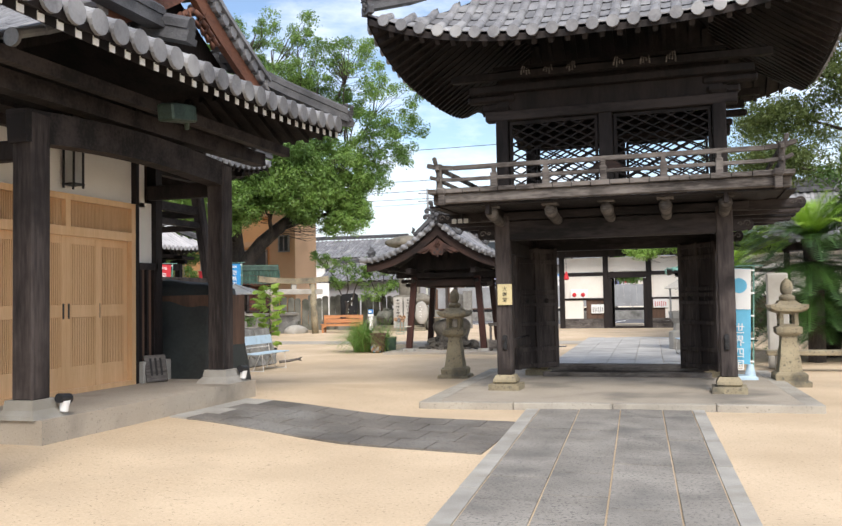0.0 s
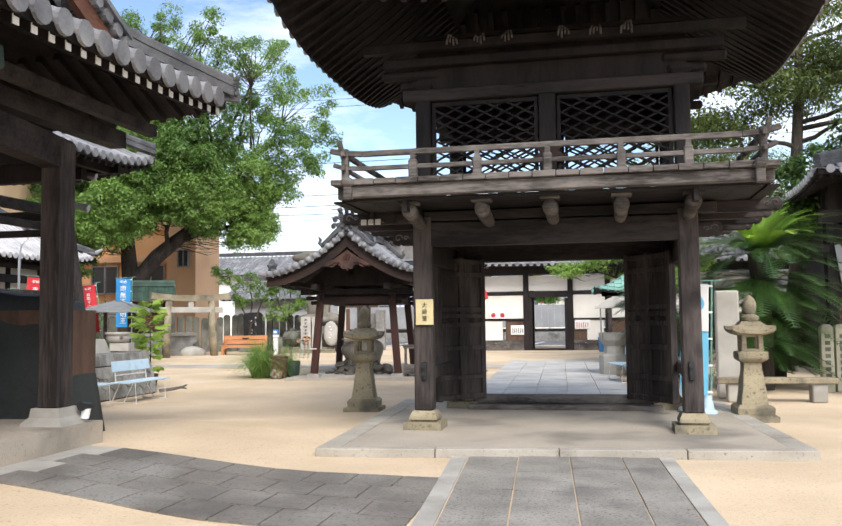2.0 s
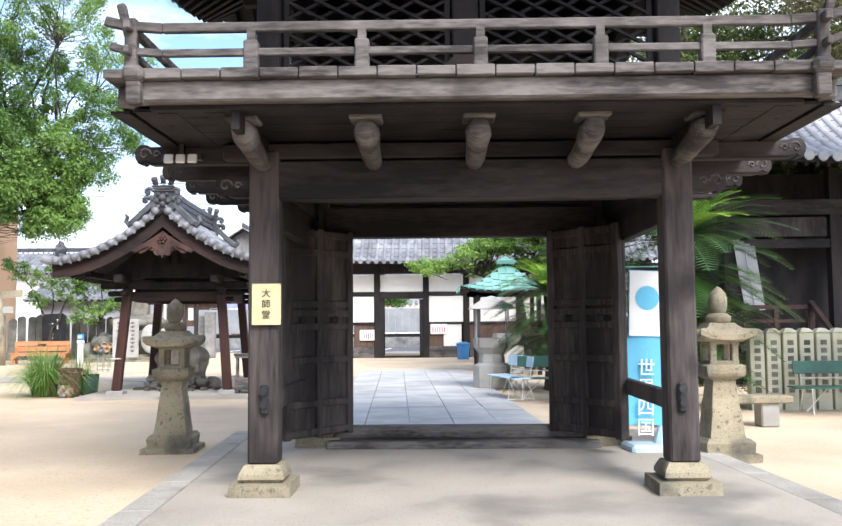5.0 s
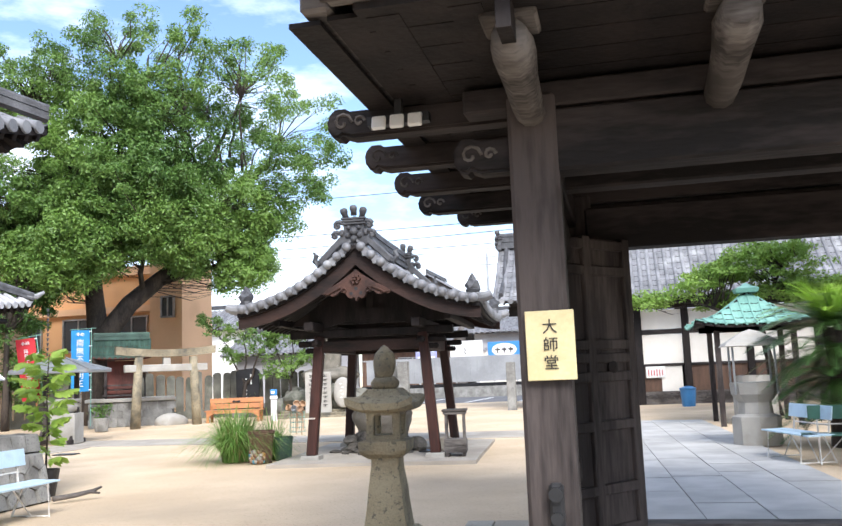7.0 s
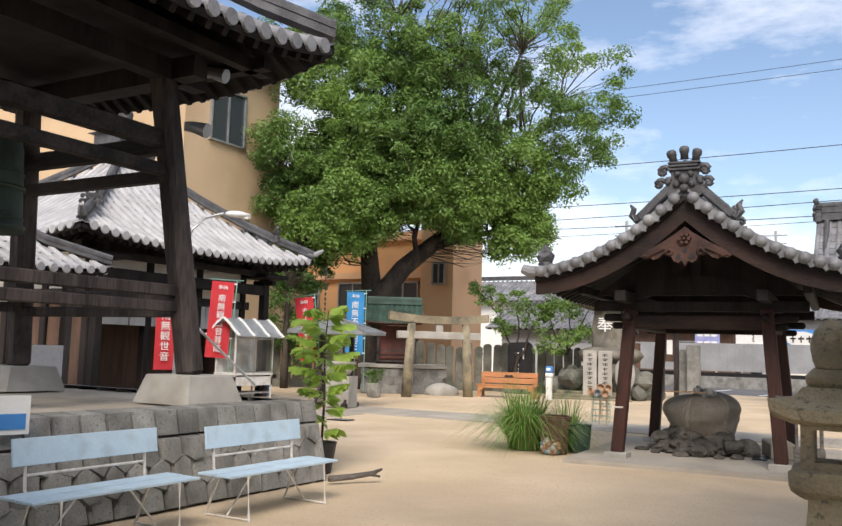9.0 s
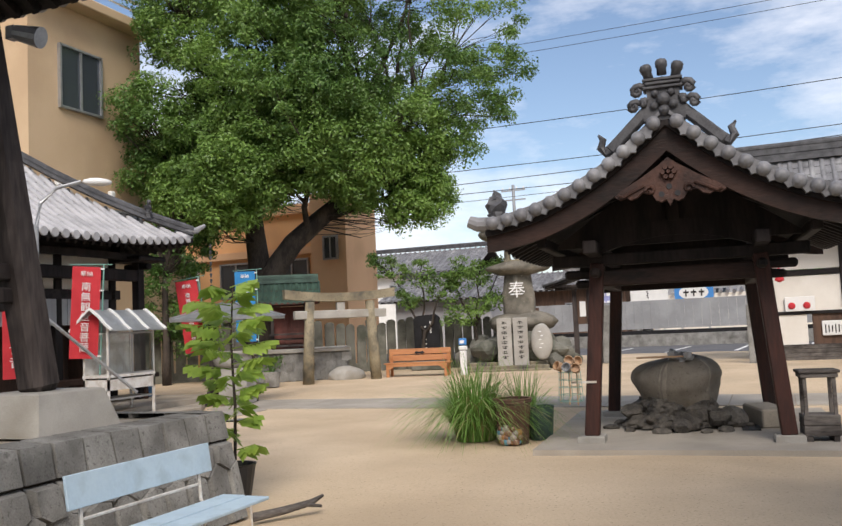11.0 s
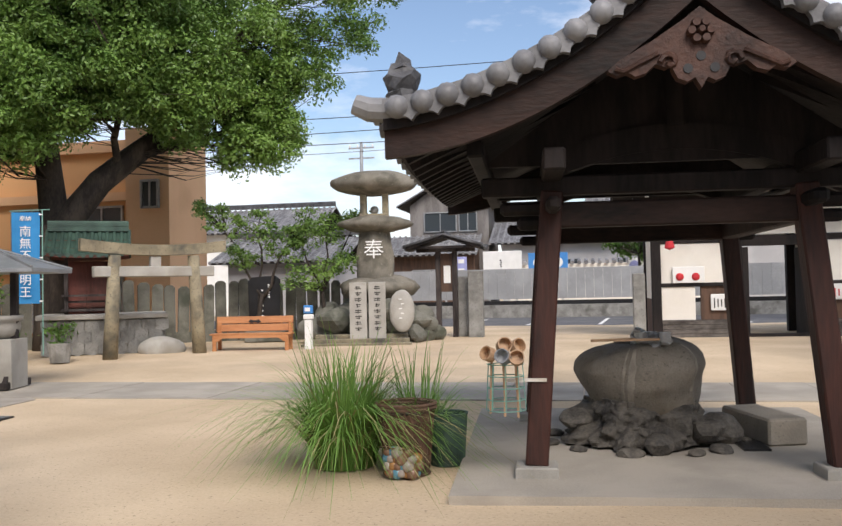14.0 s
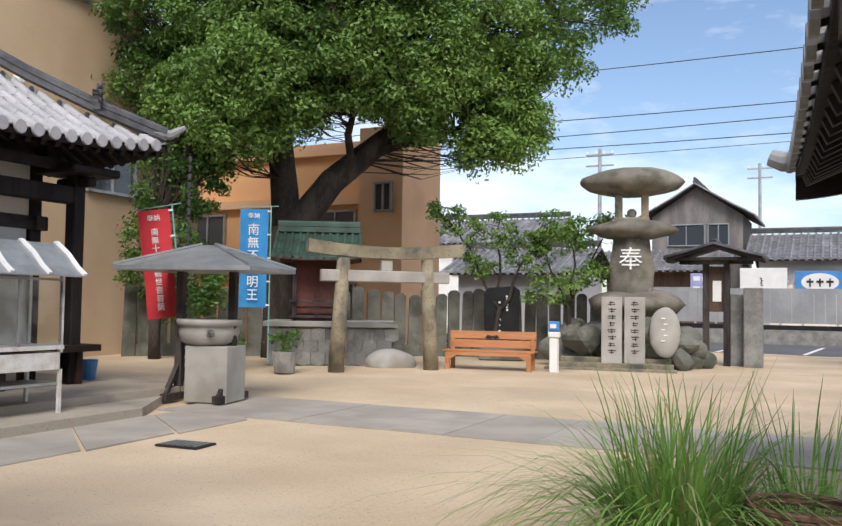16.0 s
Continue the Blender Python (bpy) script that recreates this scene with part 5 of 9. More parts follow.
for p0, p1 in (((-4.0, -1.05, HE + 0.2), (-5.5, -2.6, HE + 0.95)),):
    ridge(hall, [p0, ((p0[0] + p1[0]) / 2, (p0[1] + p1[1]) / 2, (p0[2] + p1[2]) / 2 - 0.03), p1], 0.2, 0.2)
    oni(hall, p0, 45, 0.45, False)
GYA, GZA, GZF = -4.0, 5.92, 4.78
for sy, yb in ((1, -1.95), (-1, -6.05)):
    hpart("bargeboard", GABLERED, lambda b: [bar(b, (-4.98, GYA + (yb - GYA) * k / 6, GZA - (GZA - GZF) * (k / 6) ** 0.85 - 0.15), (-4.98, GYA + (yb - GYA) * (k + 1) / 6, GZA - (GZA - GZF) * ((k + 1) / 6) ** 0.85 - 0.15), 0.22, 0.09, up=(1, 0, 0)) for k in range(6)], "red-brown carved bargeboard")
    n = 10
    for k in range(n):
        t = (k + 0.5) / n
        y, z = GYA + (yb - GYA) * t, GZA - (GZA - GZF) * t ** 0.85 + 0.06
        hpart("verge_tile", TILE, lambda b: (rod(b, (-4.86, y, z), (-5.3, y, z), 0.085, seg=10), box(b, (-4.95, y + 0.11, z - 0.06), (0.12, 0.14, 0.06))))
    b = nb()
    for k in range(6):
        bar(b, (-5.05, GYA + (yb - GYA) * k / 6, GZA - (GZA - GZF) * (k / 6) ** 0.85 + 0.16), (-5.05, GYA + (yb - GYA) * (k + 1) / 6, GZA - (GZA - GZF) * ((k + 1) / 6) ** 0.85 + 0.16), 0.06, 0.44, up=(1, 0, 0))
    part("verge_course", b, TILE, hall)
hpart("gable_panel", DARKWOOD, lambda b: (plate(b, [(-1.9, GZF - 0.1), (1.9, GZF - 0.1), (0, GZA - 0.1)], -0.05, 0.05), bmesh.ops.transform(b, matrix=pose(-5.35, GYA, 0, 0, 0, 90), verts=b.verts)))
for s_ in (-1, 1):
    for q in range(4):
        hpart("gable_carving", GABLERED, lambda b: tube(b, [(-4.93, GYA + s_ * (0.03 + 0.13 * q), GZA - 0.50 - 0.07 * q), (-4.90, GYA + s_ * (0.14 + 0.13 * q), GZA - 0.56 - 0.09 * q), (-4.92, GYA + s_ * (0.10 + 0.12 * q), GZA - 0.68 - 0.06 * q), (-4.92, GYA + s_ * (0.03 + 0.12 * q), GZA - 0.62 - 0.06 * q)], [0.04, 0.05, 0.045, 0.02], 6), "carved red-brown gable pendant", smooth=True)
hpart("gable_roof", TILEDARK, lambda b: [bar(b, (-5.1, GYA, GZA), (-11, GYA, GZA), 0.3, 0.3)])
ridge(hall, [(-5.0, GYA, GZA + 0.15), (-11, GYA, GZA + 0.15)], 0.3, 0.4)
# the porch's own nearer slope, lying over the long eave
ridge(hall, [(-4.35, -4.95, HE + 0.42), (-5.1, -5.0, HE + 0.62)], 0.24, 0.24)
ridge(hall, [(-4.75, -10, HE + 0.62), (-4.75, -5.0, HE + 0.62)], 0.2, 0.24)
# wall lantern
hl = thing("wall_lantern", pose(WXh + 0.14, -4.42, 3.42), "black framed rectangular wall lantern with paper sides", "lamp")
b = nb()
box(b, (0, 0, 0), (0.14, 0.16, 0.5))
part("paper_shade", b, CURTAIN, hl)
b = nb()
for dx in (-0.08, 0.08):
    for dy in (-0.09, 0.09):
        box(b, (dx, dy, 0), (0.022, 0.022, 0.62))
for dz in (-0.26, 0.26):
    box(b, (0, 0, dz), (0.19, 0.21, 0.025))
part("frame", b, BLACK, hl)
# long outline of other bell porch post and folded things beside the hall
lp = thing("leaning_brace", pose(-4.2, -8.35, 0.1), "thick weathered slanting timber prop of the porch", "post")
b = nb()
bar(b, (0, 0.0, 0.05), (-0.1, -0.35, 3.6), 0.26, 0.24, 0.03)
part("timber", b, POSTWOOD, lp)


# ---- foliage ----
def leaf_mesh(name, lobes, clumps, per, leaf, material, seed, spread=0.32, flat=1.0, shell=0.45):
    """Many small leaves gathered in clumps over egg-shaped lobes (centre and three radii)."""
    rng = np.random.default_rng(seed)
    vol = np.array([l[3] * l[4] + l[4] * l[5] + l[3] * l[5] for l in lobes])
    pick = rng.choice(len(lobes), clumps, p=vol / vol.sum())
    L = np.array(lobes)[pick]
    d = rng.normal(size=(clumps, 3))
    d /= np.linalg.norm(d, axis=1)[:, None]
    rad = shell + (1 - shell) * rng.random(clumps) ** 0.5
    rad *= 1 + 0.12 * rng.normal(size=clumps)
    centre = L[:, :3] + d * L[:, 3:6] * rad[:, None]
    size = spread * (0.6 + 0.8 * rng.random(clumps))
    p = centre[:, None, :] + rng.normal(size=(clumps, per, 3)) * size[:, None, None] * np.array([1, 1, 0.85 * flat])
    p = p.reshape(-1, 3)
    n = len(p)
    a = rng.normal(size=(n, 3)) + np.array([0, 0, -0.25])
    a /= np.linalg.norm(a, axis=1)[:, None]
    up = rng.normal(size=(n, 3)) * 0.7 + np.array([0, 0, 1.0])
    b = np.cross(a, up)
    b /= np.linalg.norm(b, axis=1)[:, None] + 1e-9
    s = leaf * (0.6 + 0.8 * rng.random(n))[:, None]
    v = np.stack([p - a * s, p + b * s * 0.42, p + a * s, p - b * s * 0.42], 1).reshape(-1, 3)
    me = bpy.data.meshes.new(name)
    me.vertices.add(4 * n), me.loops.add(4 * n), me.polygons.add(n)
    me.vertices.foreach_set("co", v.ravel())
    me.loops.foreach_set("vertex_index", np.arange(4 * n))
    me.polygons.foreach_set("loop_start", np.arange(0, 4 * n, 4))
    me.polygons.foreach_set("loop_total", np.full(n, 4))
    me.update()
    me.materials.append(material)
    return me


def puffs_of(lobes, count, size, seed, inner=0.5):
    """Centres and radii of the leaf tufts that make up egg-shaped lobes; a lobe's seventh number thins it out."""
    rng = np.random.default_rng(seed)
    w = np.array([(l[3] * l[4] + l[4] * l[5] + l[3] * l[5]) * (l[6] if len(l) > 6 else 1.0) for l in lobes])
    L = np.array([l[:6] for l in lobes])[rng.choice(len(lobes), count, p=w / w.sum())]
    d = rng.normal(size=(count, 3))
    d /= np.linalg.norm(d, axis=1)[:, None]
    c = L[:, :3] + d * L[:, 3:6] * (inner + (1.04 - inner) * rng.random(count) ** 0.6)[:, None]
    return np.concatenate([c, (size * (0.6 + 0.8 * rng.random(count)))[:, None]], 1)


def tuft_mesh(name, puffs, per, leaf, material, seed, flat=0.7):
    """Leaves laid over the upper and outer side of every tuft, so that each one has a lit top and a shaded foot."""
    rng = np.random.default_rng(seed + 100)
    c = np.repeat(puffs, per, axis=0)
    n = len(c)
    d = rng.normal(size=(n, 3)) + np.array([0, 0, 0.45])
    d /= np.linalg.norm(d, axis=1)[:, None]
    rad = c[:, 3] * np.where(rng.random(n) < 0.2, rng.random(n), 0.72 + 0.42 * rng.random(n) ** 2)
    p = c[:, :3] + d * rad[:, None] * np.array([1, 1, flat]) + rng.normal(size=(n, 3)) * leaf * 0.6
    nr_ = d * 0.8 + np.array([0, 0, 0.4]) + rng.normal(size=(n, 3)) * 0.45
    nr_ /= np.linalg.norm(nr_, axis=1)[:, None]
    a = np.cross(nr_, rng.normal(size=(n, 3)))
    a /= np.linalg.norm(a, axis=1)[:, None] + 1e-9
    b = np.cross(nr_, a)
    s = leaf * (0.65 + 0.7 * rng.random(n))[:, None]
    v = np.stack([p - a * s, p + b * s * 0.46, p + a * s, p - b * s * 0.46], 1).reshape(-1, 3)
    me = bpy.data.meshes.new(name)
    me.vertices.add(4 * n), me.loops.add(4 * n), me.polygons.add(n)
    me.vertices.foreach_set("co", v.ravel())
    me.loops.foreach_set("vertex_index", np.arange(4 * n))
    me.polygons.foreach_set("loop_start", np.arange(0, 4 * n, 4))
    me.polygons.foreach_set("loop_total", np.full(n, 4))
    me.update()
    me.materials.append(material)
    return me


def twig_mesh(limbs, puffs, material, seed):
    """Thin twigs from the nearest lower point of a limb out to each tuft: three-sided, bent once."""
    rng = np.random.default_rng(seed)
    pts = np.concatenate([[np.array(p) + (np.array(q) - np.array(p)) * k / 12 for k in range(3, 13)] for p, q, r0, r1 in limbs])
    vs, fs = [], []
    for x, y, z, r in puffs:
        c = np.array((x, y, z))
        d = np.linalg.norm(pts - c, axis=1) + np.where(pts[:, 2] > z, 3.0, 0.0)
        o = pts[d.argmin()]
        mid = (o + c) / 2 + rng.normal(size=3) * 0.08 * np.linalg.norm(c - o) + np.array([0, 0, -0.05])
        i0 = len(vs)
        t = 0.014 + 0.010 * min(3.0, np.linalg.norm(c - o))
        for p, w in ((o, t), (mid, t * 0.7), (c, t * 0.3)):
            vs += [tuple(p + w * np.array((math.cos(k * 2.094), math.sin(k * 2.094), 0.3 * math.cos(k * 2.094)))) for k in range(3)]
        for j in (0, 3):
            for k in range(3):
                m = (k + 1) % 3
                fs.append((i0 + j + k, i0 + j + m, i0 + j + 3 + m, i0 + j + 3 + k))
    me = bpy.data.meshes.new("twig")
    me.from_pydata(vs, [], fs)
    me.materials.append(material)
    return me


def limb(bm, p, q, r0, r1, rnd, bend=0.15, seg=8, n=5):
    p, q = Vector(p), Vector(q)
    L = (q - p).length
    pts = [p.lerp(q, k / n) + Vector((rnd.uniform(-1, 1), rnd.uniform(-1, 1), rnd.uniform(-0.5, 0.5))) * (bend * L / n if 0 < k < n else 0) for k in range(n + 1)]
    tube(bm, pts, [r0 + (r1 - r0) * k / n for k in range(n + 1)], seg)
    return pts


def tree(name, at, limbs, lobes, label, leafmat, clumps, per, leaf, seed, spread=0.3, flat=1.0, shell=0.45, bark=None, tufts=True):
    """limbs: (start, end, start radius, end radius), first the trunk; all local to at. tufts: leaves in rounded tufts on twigs, else loose clumps."""
    t = thing(name, pose(*at), label, "tree")
    rnd = random.Random(seed)
    for i, (p, q, r0, r1) in enumerate(limbs):
        b = nb()
        limb(b, p, q, r0, r1, rnd, 0.18 if i else 0.08, 10 if r0 > 0.15 else 6)
        part("trunk" if i == 0 else "limb", b, bark or BARK, t, smooth=True)
    if tufts:
        puffs = puffs_of(lobes, clumps, spread, seed, shell)
        tw = new("twig", twig_mesh(limbs, puffs, bark or BARK, seed))
        tw.parent = t
        tagged(tw, kind="stuff")
        me = tuft_mesh("crown", puffs, per, leaf, leafmat, seed, flat)
    else:
        me = leaf_mesh("crown", lobes, clumps, per, leaf, leafmat, seed, spread, flat, shell)
    ob = new("crown", me)
    ob.parent = t
    tagged(ob, kind="stuff")
    return t


# the great camphor behind the little shrine
R, F = Vector((0.86, 0.51, 0)), Vector((-0.51, 0.86, 0))


def cam_lobe(right, z, r, depth=0.0, rz=None):
    c = R * (right + 0.25) + F * depth
    airy = 0.42 if z > 8.5 and right > 1.0 else (0.75 if z > 11 else 1.7)
    return (c.x, c.y, z, r, r, rz or r * 0.85, airy)


camphor_lobes = [cam_lobe(-0.4, 13.4, 2.4), cam_lobe(2.6, 14.0, 2.7), cam_lobe(5.4, 13.4, 2.5), cam_lobe(7.4, 11.6, 1.9), cam_lobe(3.4, 11.4, 2.6, 1.0), cam_lobe(0.2, 10.2, 2.7, -0.5), cam_lobe(7.2, 9.2, 1.5),
                 cam_lobe(-1.2, 7.4, 2.1, -0.6), cam_lobe(1.4, 7.9, 2.3, -1.0), cam_lobe(4.0, 8.0, 2.0, -0.6), cam_lobe(5.0, 6.4, 1.15, -0.3), cam_lobe(6.2, 8.0, 1.2), cam_lobe(-2.6, 11.6, 1.6), cam_lobe(-2.4, 6.3, 1.3),
                 cam_lobe(2.6, 6.6, 1.3, -1.2), cam_lobe(-0.6, 6.4, 1.4, -1.2), cam_lobe(4.7, 5.4, 0.8, -0.5), cam_lobe(-1.5, 9.0, 1.9, 2.0), cam_lobe(3.0, 9.5, 2.0, 2.6), cam_lobe(8.3, 10.3, 1.1), cam_lobe(0.6, 8.6, 2.2, -1.6), cam_lobe(2.4, 9.6, 2.0, -1.4), cam_lobe(-3.2, 8.6, 1.6, -0.6), cam_lobe(-1.0, 6.2, 1.7, -1.8), cam_lobe(5.2, 10.4, 1.8, -0.8), cam_lobe(1.2, 12.2, 2.0, -1.2), cam_lobe(-1.8, 6.1, 1.2, -1.2), cam_lobe(3.4, 6.6, 1.4, -1.0), cam_lobe(5.3, 5.8, 1.0, -0.3), cam_lobe(4.8, 7.2, 1.4), cam_lobe(-2.8, 13.0, 1.7), cam_lobe(0.4, 7.0, 1.6, -1.8), cam_lobe(-2.2, 5.9, 1.4, -0.8), cam_lobe(-3.4, 7.0, 1.2), cam_lobe(1.8, 6.7, 1.3, -1.4)]
cl = [((0, 0, 0), (0.1, 0, 3.3), 0.62, 0.50), ((0.05, 0, 3.1), tuple(R * 3.0 + Vector((0, 0, 6.4))), 0.42, 0.24), ((0, 0, 3.2), tuple(R * -0.5 + Vector((0, 0, 8.5))), 0.40, 0.2),
      (tuple(R * 3.0 + Vector((0, 0, 6.4))), tuple(R * 6.8 + Vector((0, 0, 11.0))), 0.22, 0.05), (tuple(R * 3.0 + Vector((0, 0, 6.4))), tuple(R * 3.2 + Vector((0, 0, 12.5))), 0.2, 0.05),
      (tuple(R * 2.2 + Vector((0, 0, 5.3))), tuple(R * 5.2 + Vector((0, 0, 6.2))), 0.16, 0.05), (tuple(R * -0.3 + Vector((0, 0, 6.0))), tuple(R * 1.2 + Vector((0, 0, 13.0))), 0.2, 0.05),
      (tuple(R * -0.4 + Vector((0, 0, 7.5))), tuple(R * -2.2 + Vector((0, 0, 12.0))), 0.16, 0.04), (tuple(R * 3.2 + Vector((0, 0, 8.0))), tuple(R * 5.4 + Vector((0, 0, 13.0))), 0.14, 0.04),
      (tuple(R * 1.6 + Vector((0, 0, 4.6))), tuple(R * 1.5 + F * -1.5 + Vector((0, 0, 7.0))), 0.14, 0.04), (tuple(R * -0.2 + Vector((0, 0, 5.0))), tuple(R * -2.4 + Vector((0, 0, 7.0))), 0.13, 0.04)]
rr = random.Random(21)
for k in range(16):
    x0, z0 = rr.uniform(0.5, 6), rr.uniform(7.5, 11)
    d0 = rr.uniform(-1.2, 1.2)
    cl.append((tuple(R * x0 + F * d0 * 0.4 + Vector((0, 0, z0))), tuple(R * (x0 + rr.uniform(-1.0, 1.8)) + F * d0 + Vector((0, 0, z0 + rr.uniform(2.0, 3.4)))), 0.07, 0.02))
tree("camphor_tree", (-20.2, 24.0, 0.05), cl, camphor_lobes, "huge old camphor tree with a forked dark trunk", LEAF, 2050, 215, 0.060, 3, 0.42, flat=0.75, shell=0.45)

# leafy garden trees along the stone fence
tree("garden_tree", (-15.6, 26.2, 0.05), [((0, 0, 0), (0.3, 0, 1.4), 0.09, 0.06), ((0.3, 0, 1.3), (-0.9, 0.2, 3.2), 0.05, 0.015), ((0.3, 0, 1.3), (1.2, 0, 3.0), 0.05, 0.015), ((0.2, 0, 1.2), (0.2, 0.2, 3.6), 0.05, 0.015)],
     [(-0.9, 0, 3.6, 0.7, 0.6, 0.7), (0.1, 0, 3.3, 0.6, 0.6, 0.6), (0.9, -0.2, 2.6, 0.8, 0.7, 0.55), (-0.3, 0, 2.5, 0.6, 0.6, 0.35), (1.6, 0, 3.2, 0.6, 0.5, 0.6), (-1.3, 0, 4.0, 0.45, 0.4, 0.5)], "slender garden tree with airy green leaves by the stone fence", SPRIGLEAF, 85, 46, 0.055, 5, 0.22, 0.55, shell=0.15)
tree("garden_tree", (-13.6, 26.6, 0.05), [((0, 0, 0), (-0.1, 0, 1.5), 0.08, 0.05), ((-0.1, 0, 1.4), (-0.8, 0, 3.0), 0.04, 0.012), ((-0.1, 0, 1.4), (0.9, 0, 3.3), 0.04, 0.012), ((0, 0, 1.5), (0.2, 0, 3.7), 0.04, 0.012)],
     [(-0.5, -0.3, 1.9, 0.8, 0.6, 0.45), (0.5, -0.2, 2.3, 0.7, 0.5, 0.4), (0.2, 0, 3.2, 0.6, 0.5, 0.5), (-0.7, 0, 3.0, 0.5, 0.5, 0.4), (1.0, 0, 3.4, 0.4, 0.4, 0.4)], "slender garden tree with light green leaves by the stone fence", SPRIGLEAF, 85, 46, 0.055, 6, 0.22, 0.55, shell=0.15)
tree("back_tree", (-22.2, 21.6, 0), [((0, 0, 0), (0, 0, 3.5), 0.15, 0.08)], [(-0.1, 0.2, 2.6, 1.0, 0.9, 1.2), (0.6, 0.8, 6.0, 1.2, 1.1, 1.5), (0.2, 0.5, 4.3, 1.1, 1.0, 1.2), (0.9, 0.3, 1.7, 0.8, 0.7, 0.8)], "dense dark green evergreen in front of the tan building", LEAF2, 170, 130, 0.055, 8, 0.30, 0.8)
tree("street_tree", (-3.9, 47.5, 0), [((0, 0, 0), (0, 0, 3), 0.12, 0.07)], [(0, 0, 3.6, 1.4, 1.2, 1.0), (1.0, 0, 3.2, 0.9, 0.9, 0.7)], "round clipped green street tree", LEAF2, 60, 80, 0.11, 9, 0.35, 0.8)

# sapling in a pot beside the benches
sap = thing("potted_sapling", pose(-9.37, 6.5, ground_z(-9.37, 6.5)), "young light green sapling in a black plastic pot", "plant")
b = nb()
lathe(b, [(0.13, 0), (0.19, 0.36), (0.2, 0.38), (0.175, 0.38), (0.16, 0.33), (0.0, 0.33)], 18)
part("pot", b, BLACK, sap, "black plastic pot")
b = nb()
tube(b, [(0, 0, 0.3), (0.02, 0, 0.9), (-0.02, 0.02, 1.5), (0.03, 0, 2.0)], [0.016, 0.014, 0.010, 0.006], 6)
part("stem", b, BARK, sap)
rl = random.Random(12)
for k in range(30):
    z = 0.5 + 1.55 * (k / 30) ** 0.8
    a = k * 2.4
    ln = (0.22 if z < 1.2 else 0.36) * rl.uniform(0.8, 1.2) * (0.6 if z > 1.85 else 1)
    b = nb()
    tip = (ln * math.cos(a), ln * math.sin(a), z + 0.06)
    tube(b, [(0, 0, z), tip], [0.006, 0.003], 4)
    for q in range(7):
        f = 0.3 + 0.7 * q / 6
        for s in (-1, 1):
            c = Vector((0, 0, z)).lerp(Vector(tip), f)
            side = Vector((-math.sin(a), math.cos(a), 0)) * s
            o = Vector((math.cos(a), math.sin(a), 0))
            e = c + side * 0.125 + o * 0.08 + Vector((0, 0, rl.uniform(-0.13, -0.02)))
            m1 = c.lerp(e, 0.5)
            vs = [b.verts.new(x) for x in (c, m1 + o * 0.045 + Vector((0, 0, 0.02)), e, m1 - o * 0.04 + Vector((0, 0, -0.02)))]
            b.faces.new(vs)
    part("leaf_spray", b, SAPLEAF, sap)


# ---- stone lanterns ----
def stone_lantern(at, turn, k=1.0, label="", stone=MOSSTONE):
    t = thing("stone_lantern", pose(*at, 0, 0, turn) @ Matrix.Scale(1, 4), label, "lantern", "stone lanterns beside the gate")

    def p(name, prof, square=True, rough=0.012, seg=8, fn=None):
        b = nb()
        lathe(b, [(r * k, z * k) for r, z in prof], seg, square=square)
        bmesh.ops.subdivide_edges(b, edges=b.edges[:], cuts=2, use_grid_fill=True)
        roughen(b, rough, 0.12, at[0])
        part(name, b, stone, t, smooth=not square)
    p("plinth", [(0.31, -0.05), (0.30, 0.06), (0.27, 0.07)])
    p("base", [(0.245, 0.05), (0.25, 0.17), (0.215, 0.21)])
    p("shaft", [(0.185, 0.2), (0.155, 0.45), (0.125, 0.72), (0.12, 0.82)])
    p("table", [(0.13, 0.81), (0.19, 0.85), (0.205, 0.88), (0.205, 0.955), (0.17, 0.97)])
    b = nb()
    for sx in (-1, 1):
        for sy in (-1, 1):
            box(b, (sx * 0.115 * k, sy * 0.115 * k, 1.08 * k), (0.07 * k, 0.07 * k, 0.25 * k), bevel=0.01)
    box(b, (0, 0, 0.985 * k), (0.3 * k, 0.3 * k, 0.04 * k))
    box(b, (0, 0, 1.20 * k), (0.3 * k, 0.3 * k, 0.05 * k))
    roughen(b, 0.008, 0.1)
    part("fire_box", b, stone, t)
    b = nb()
    prof = [(0.19, 1.20), (0.275, 1.225), (0.28, 1.28), (0.175, 1.335), (0.12, 1.40)]
    lathe(b, [(r * k, z * k) for r, z in prof], square=True)
    bmesh.ops.subdivide_edges(b, edges=b.edges[:], cuts=5, use_grid_fill=True)
    for v in b.verts:
        c = min(abs(v.co.x), abs(v.co.y)) / max(abs(v.co.x), abs(v.co.y), 1e-6)
        rad = max(abs(v.co.x), abs(v.co.y)) / (0.31 * k)
        v.co.z += 0.14 * k * c ** 4 * max(0, rad - 0.5)
        v.co.x *= 1 + 0.07 * c ** 4
        v.co.y *= 1 + 0.07 * c ** 4
    roughen(b, 0.014, 0.12, 2)
    part("roof", b, stone, t)
    p("neck", [(0.10, 1.39), (0.125, 1.42), (0.13, 1.46), (0.10, 1.49), (0.085, 1.50)], False, 0.01, 14)
    p("finial", [(0.07, 1.50), (0.09, 1.54), (0.10, 1.60), (0.097, 1.66), (0.078, 1.71), (0.05, 1.74), (0.03, 1.765), (0.0, 1.785)], False, 0.01, 14)
    return t


stone_lantern((-3.37, 2.98, 0.0), 3, 1.0, "lichened stone lantern with a rounded finial on the sand")
stone_lantern((2.75, 2.2, 0.02), 3, 1.02, "lichened stone lantern with a square base before the cycads")


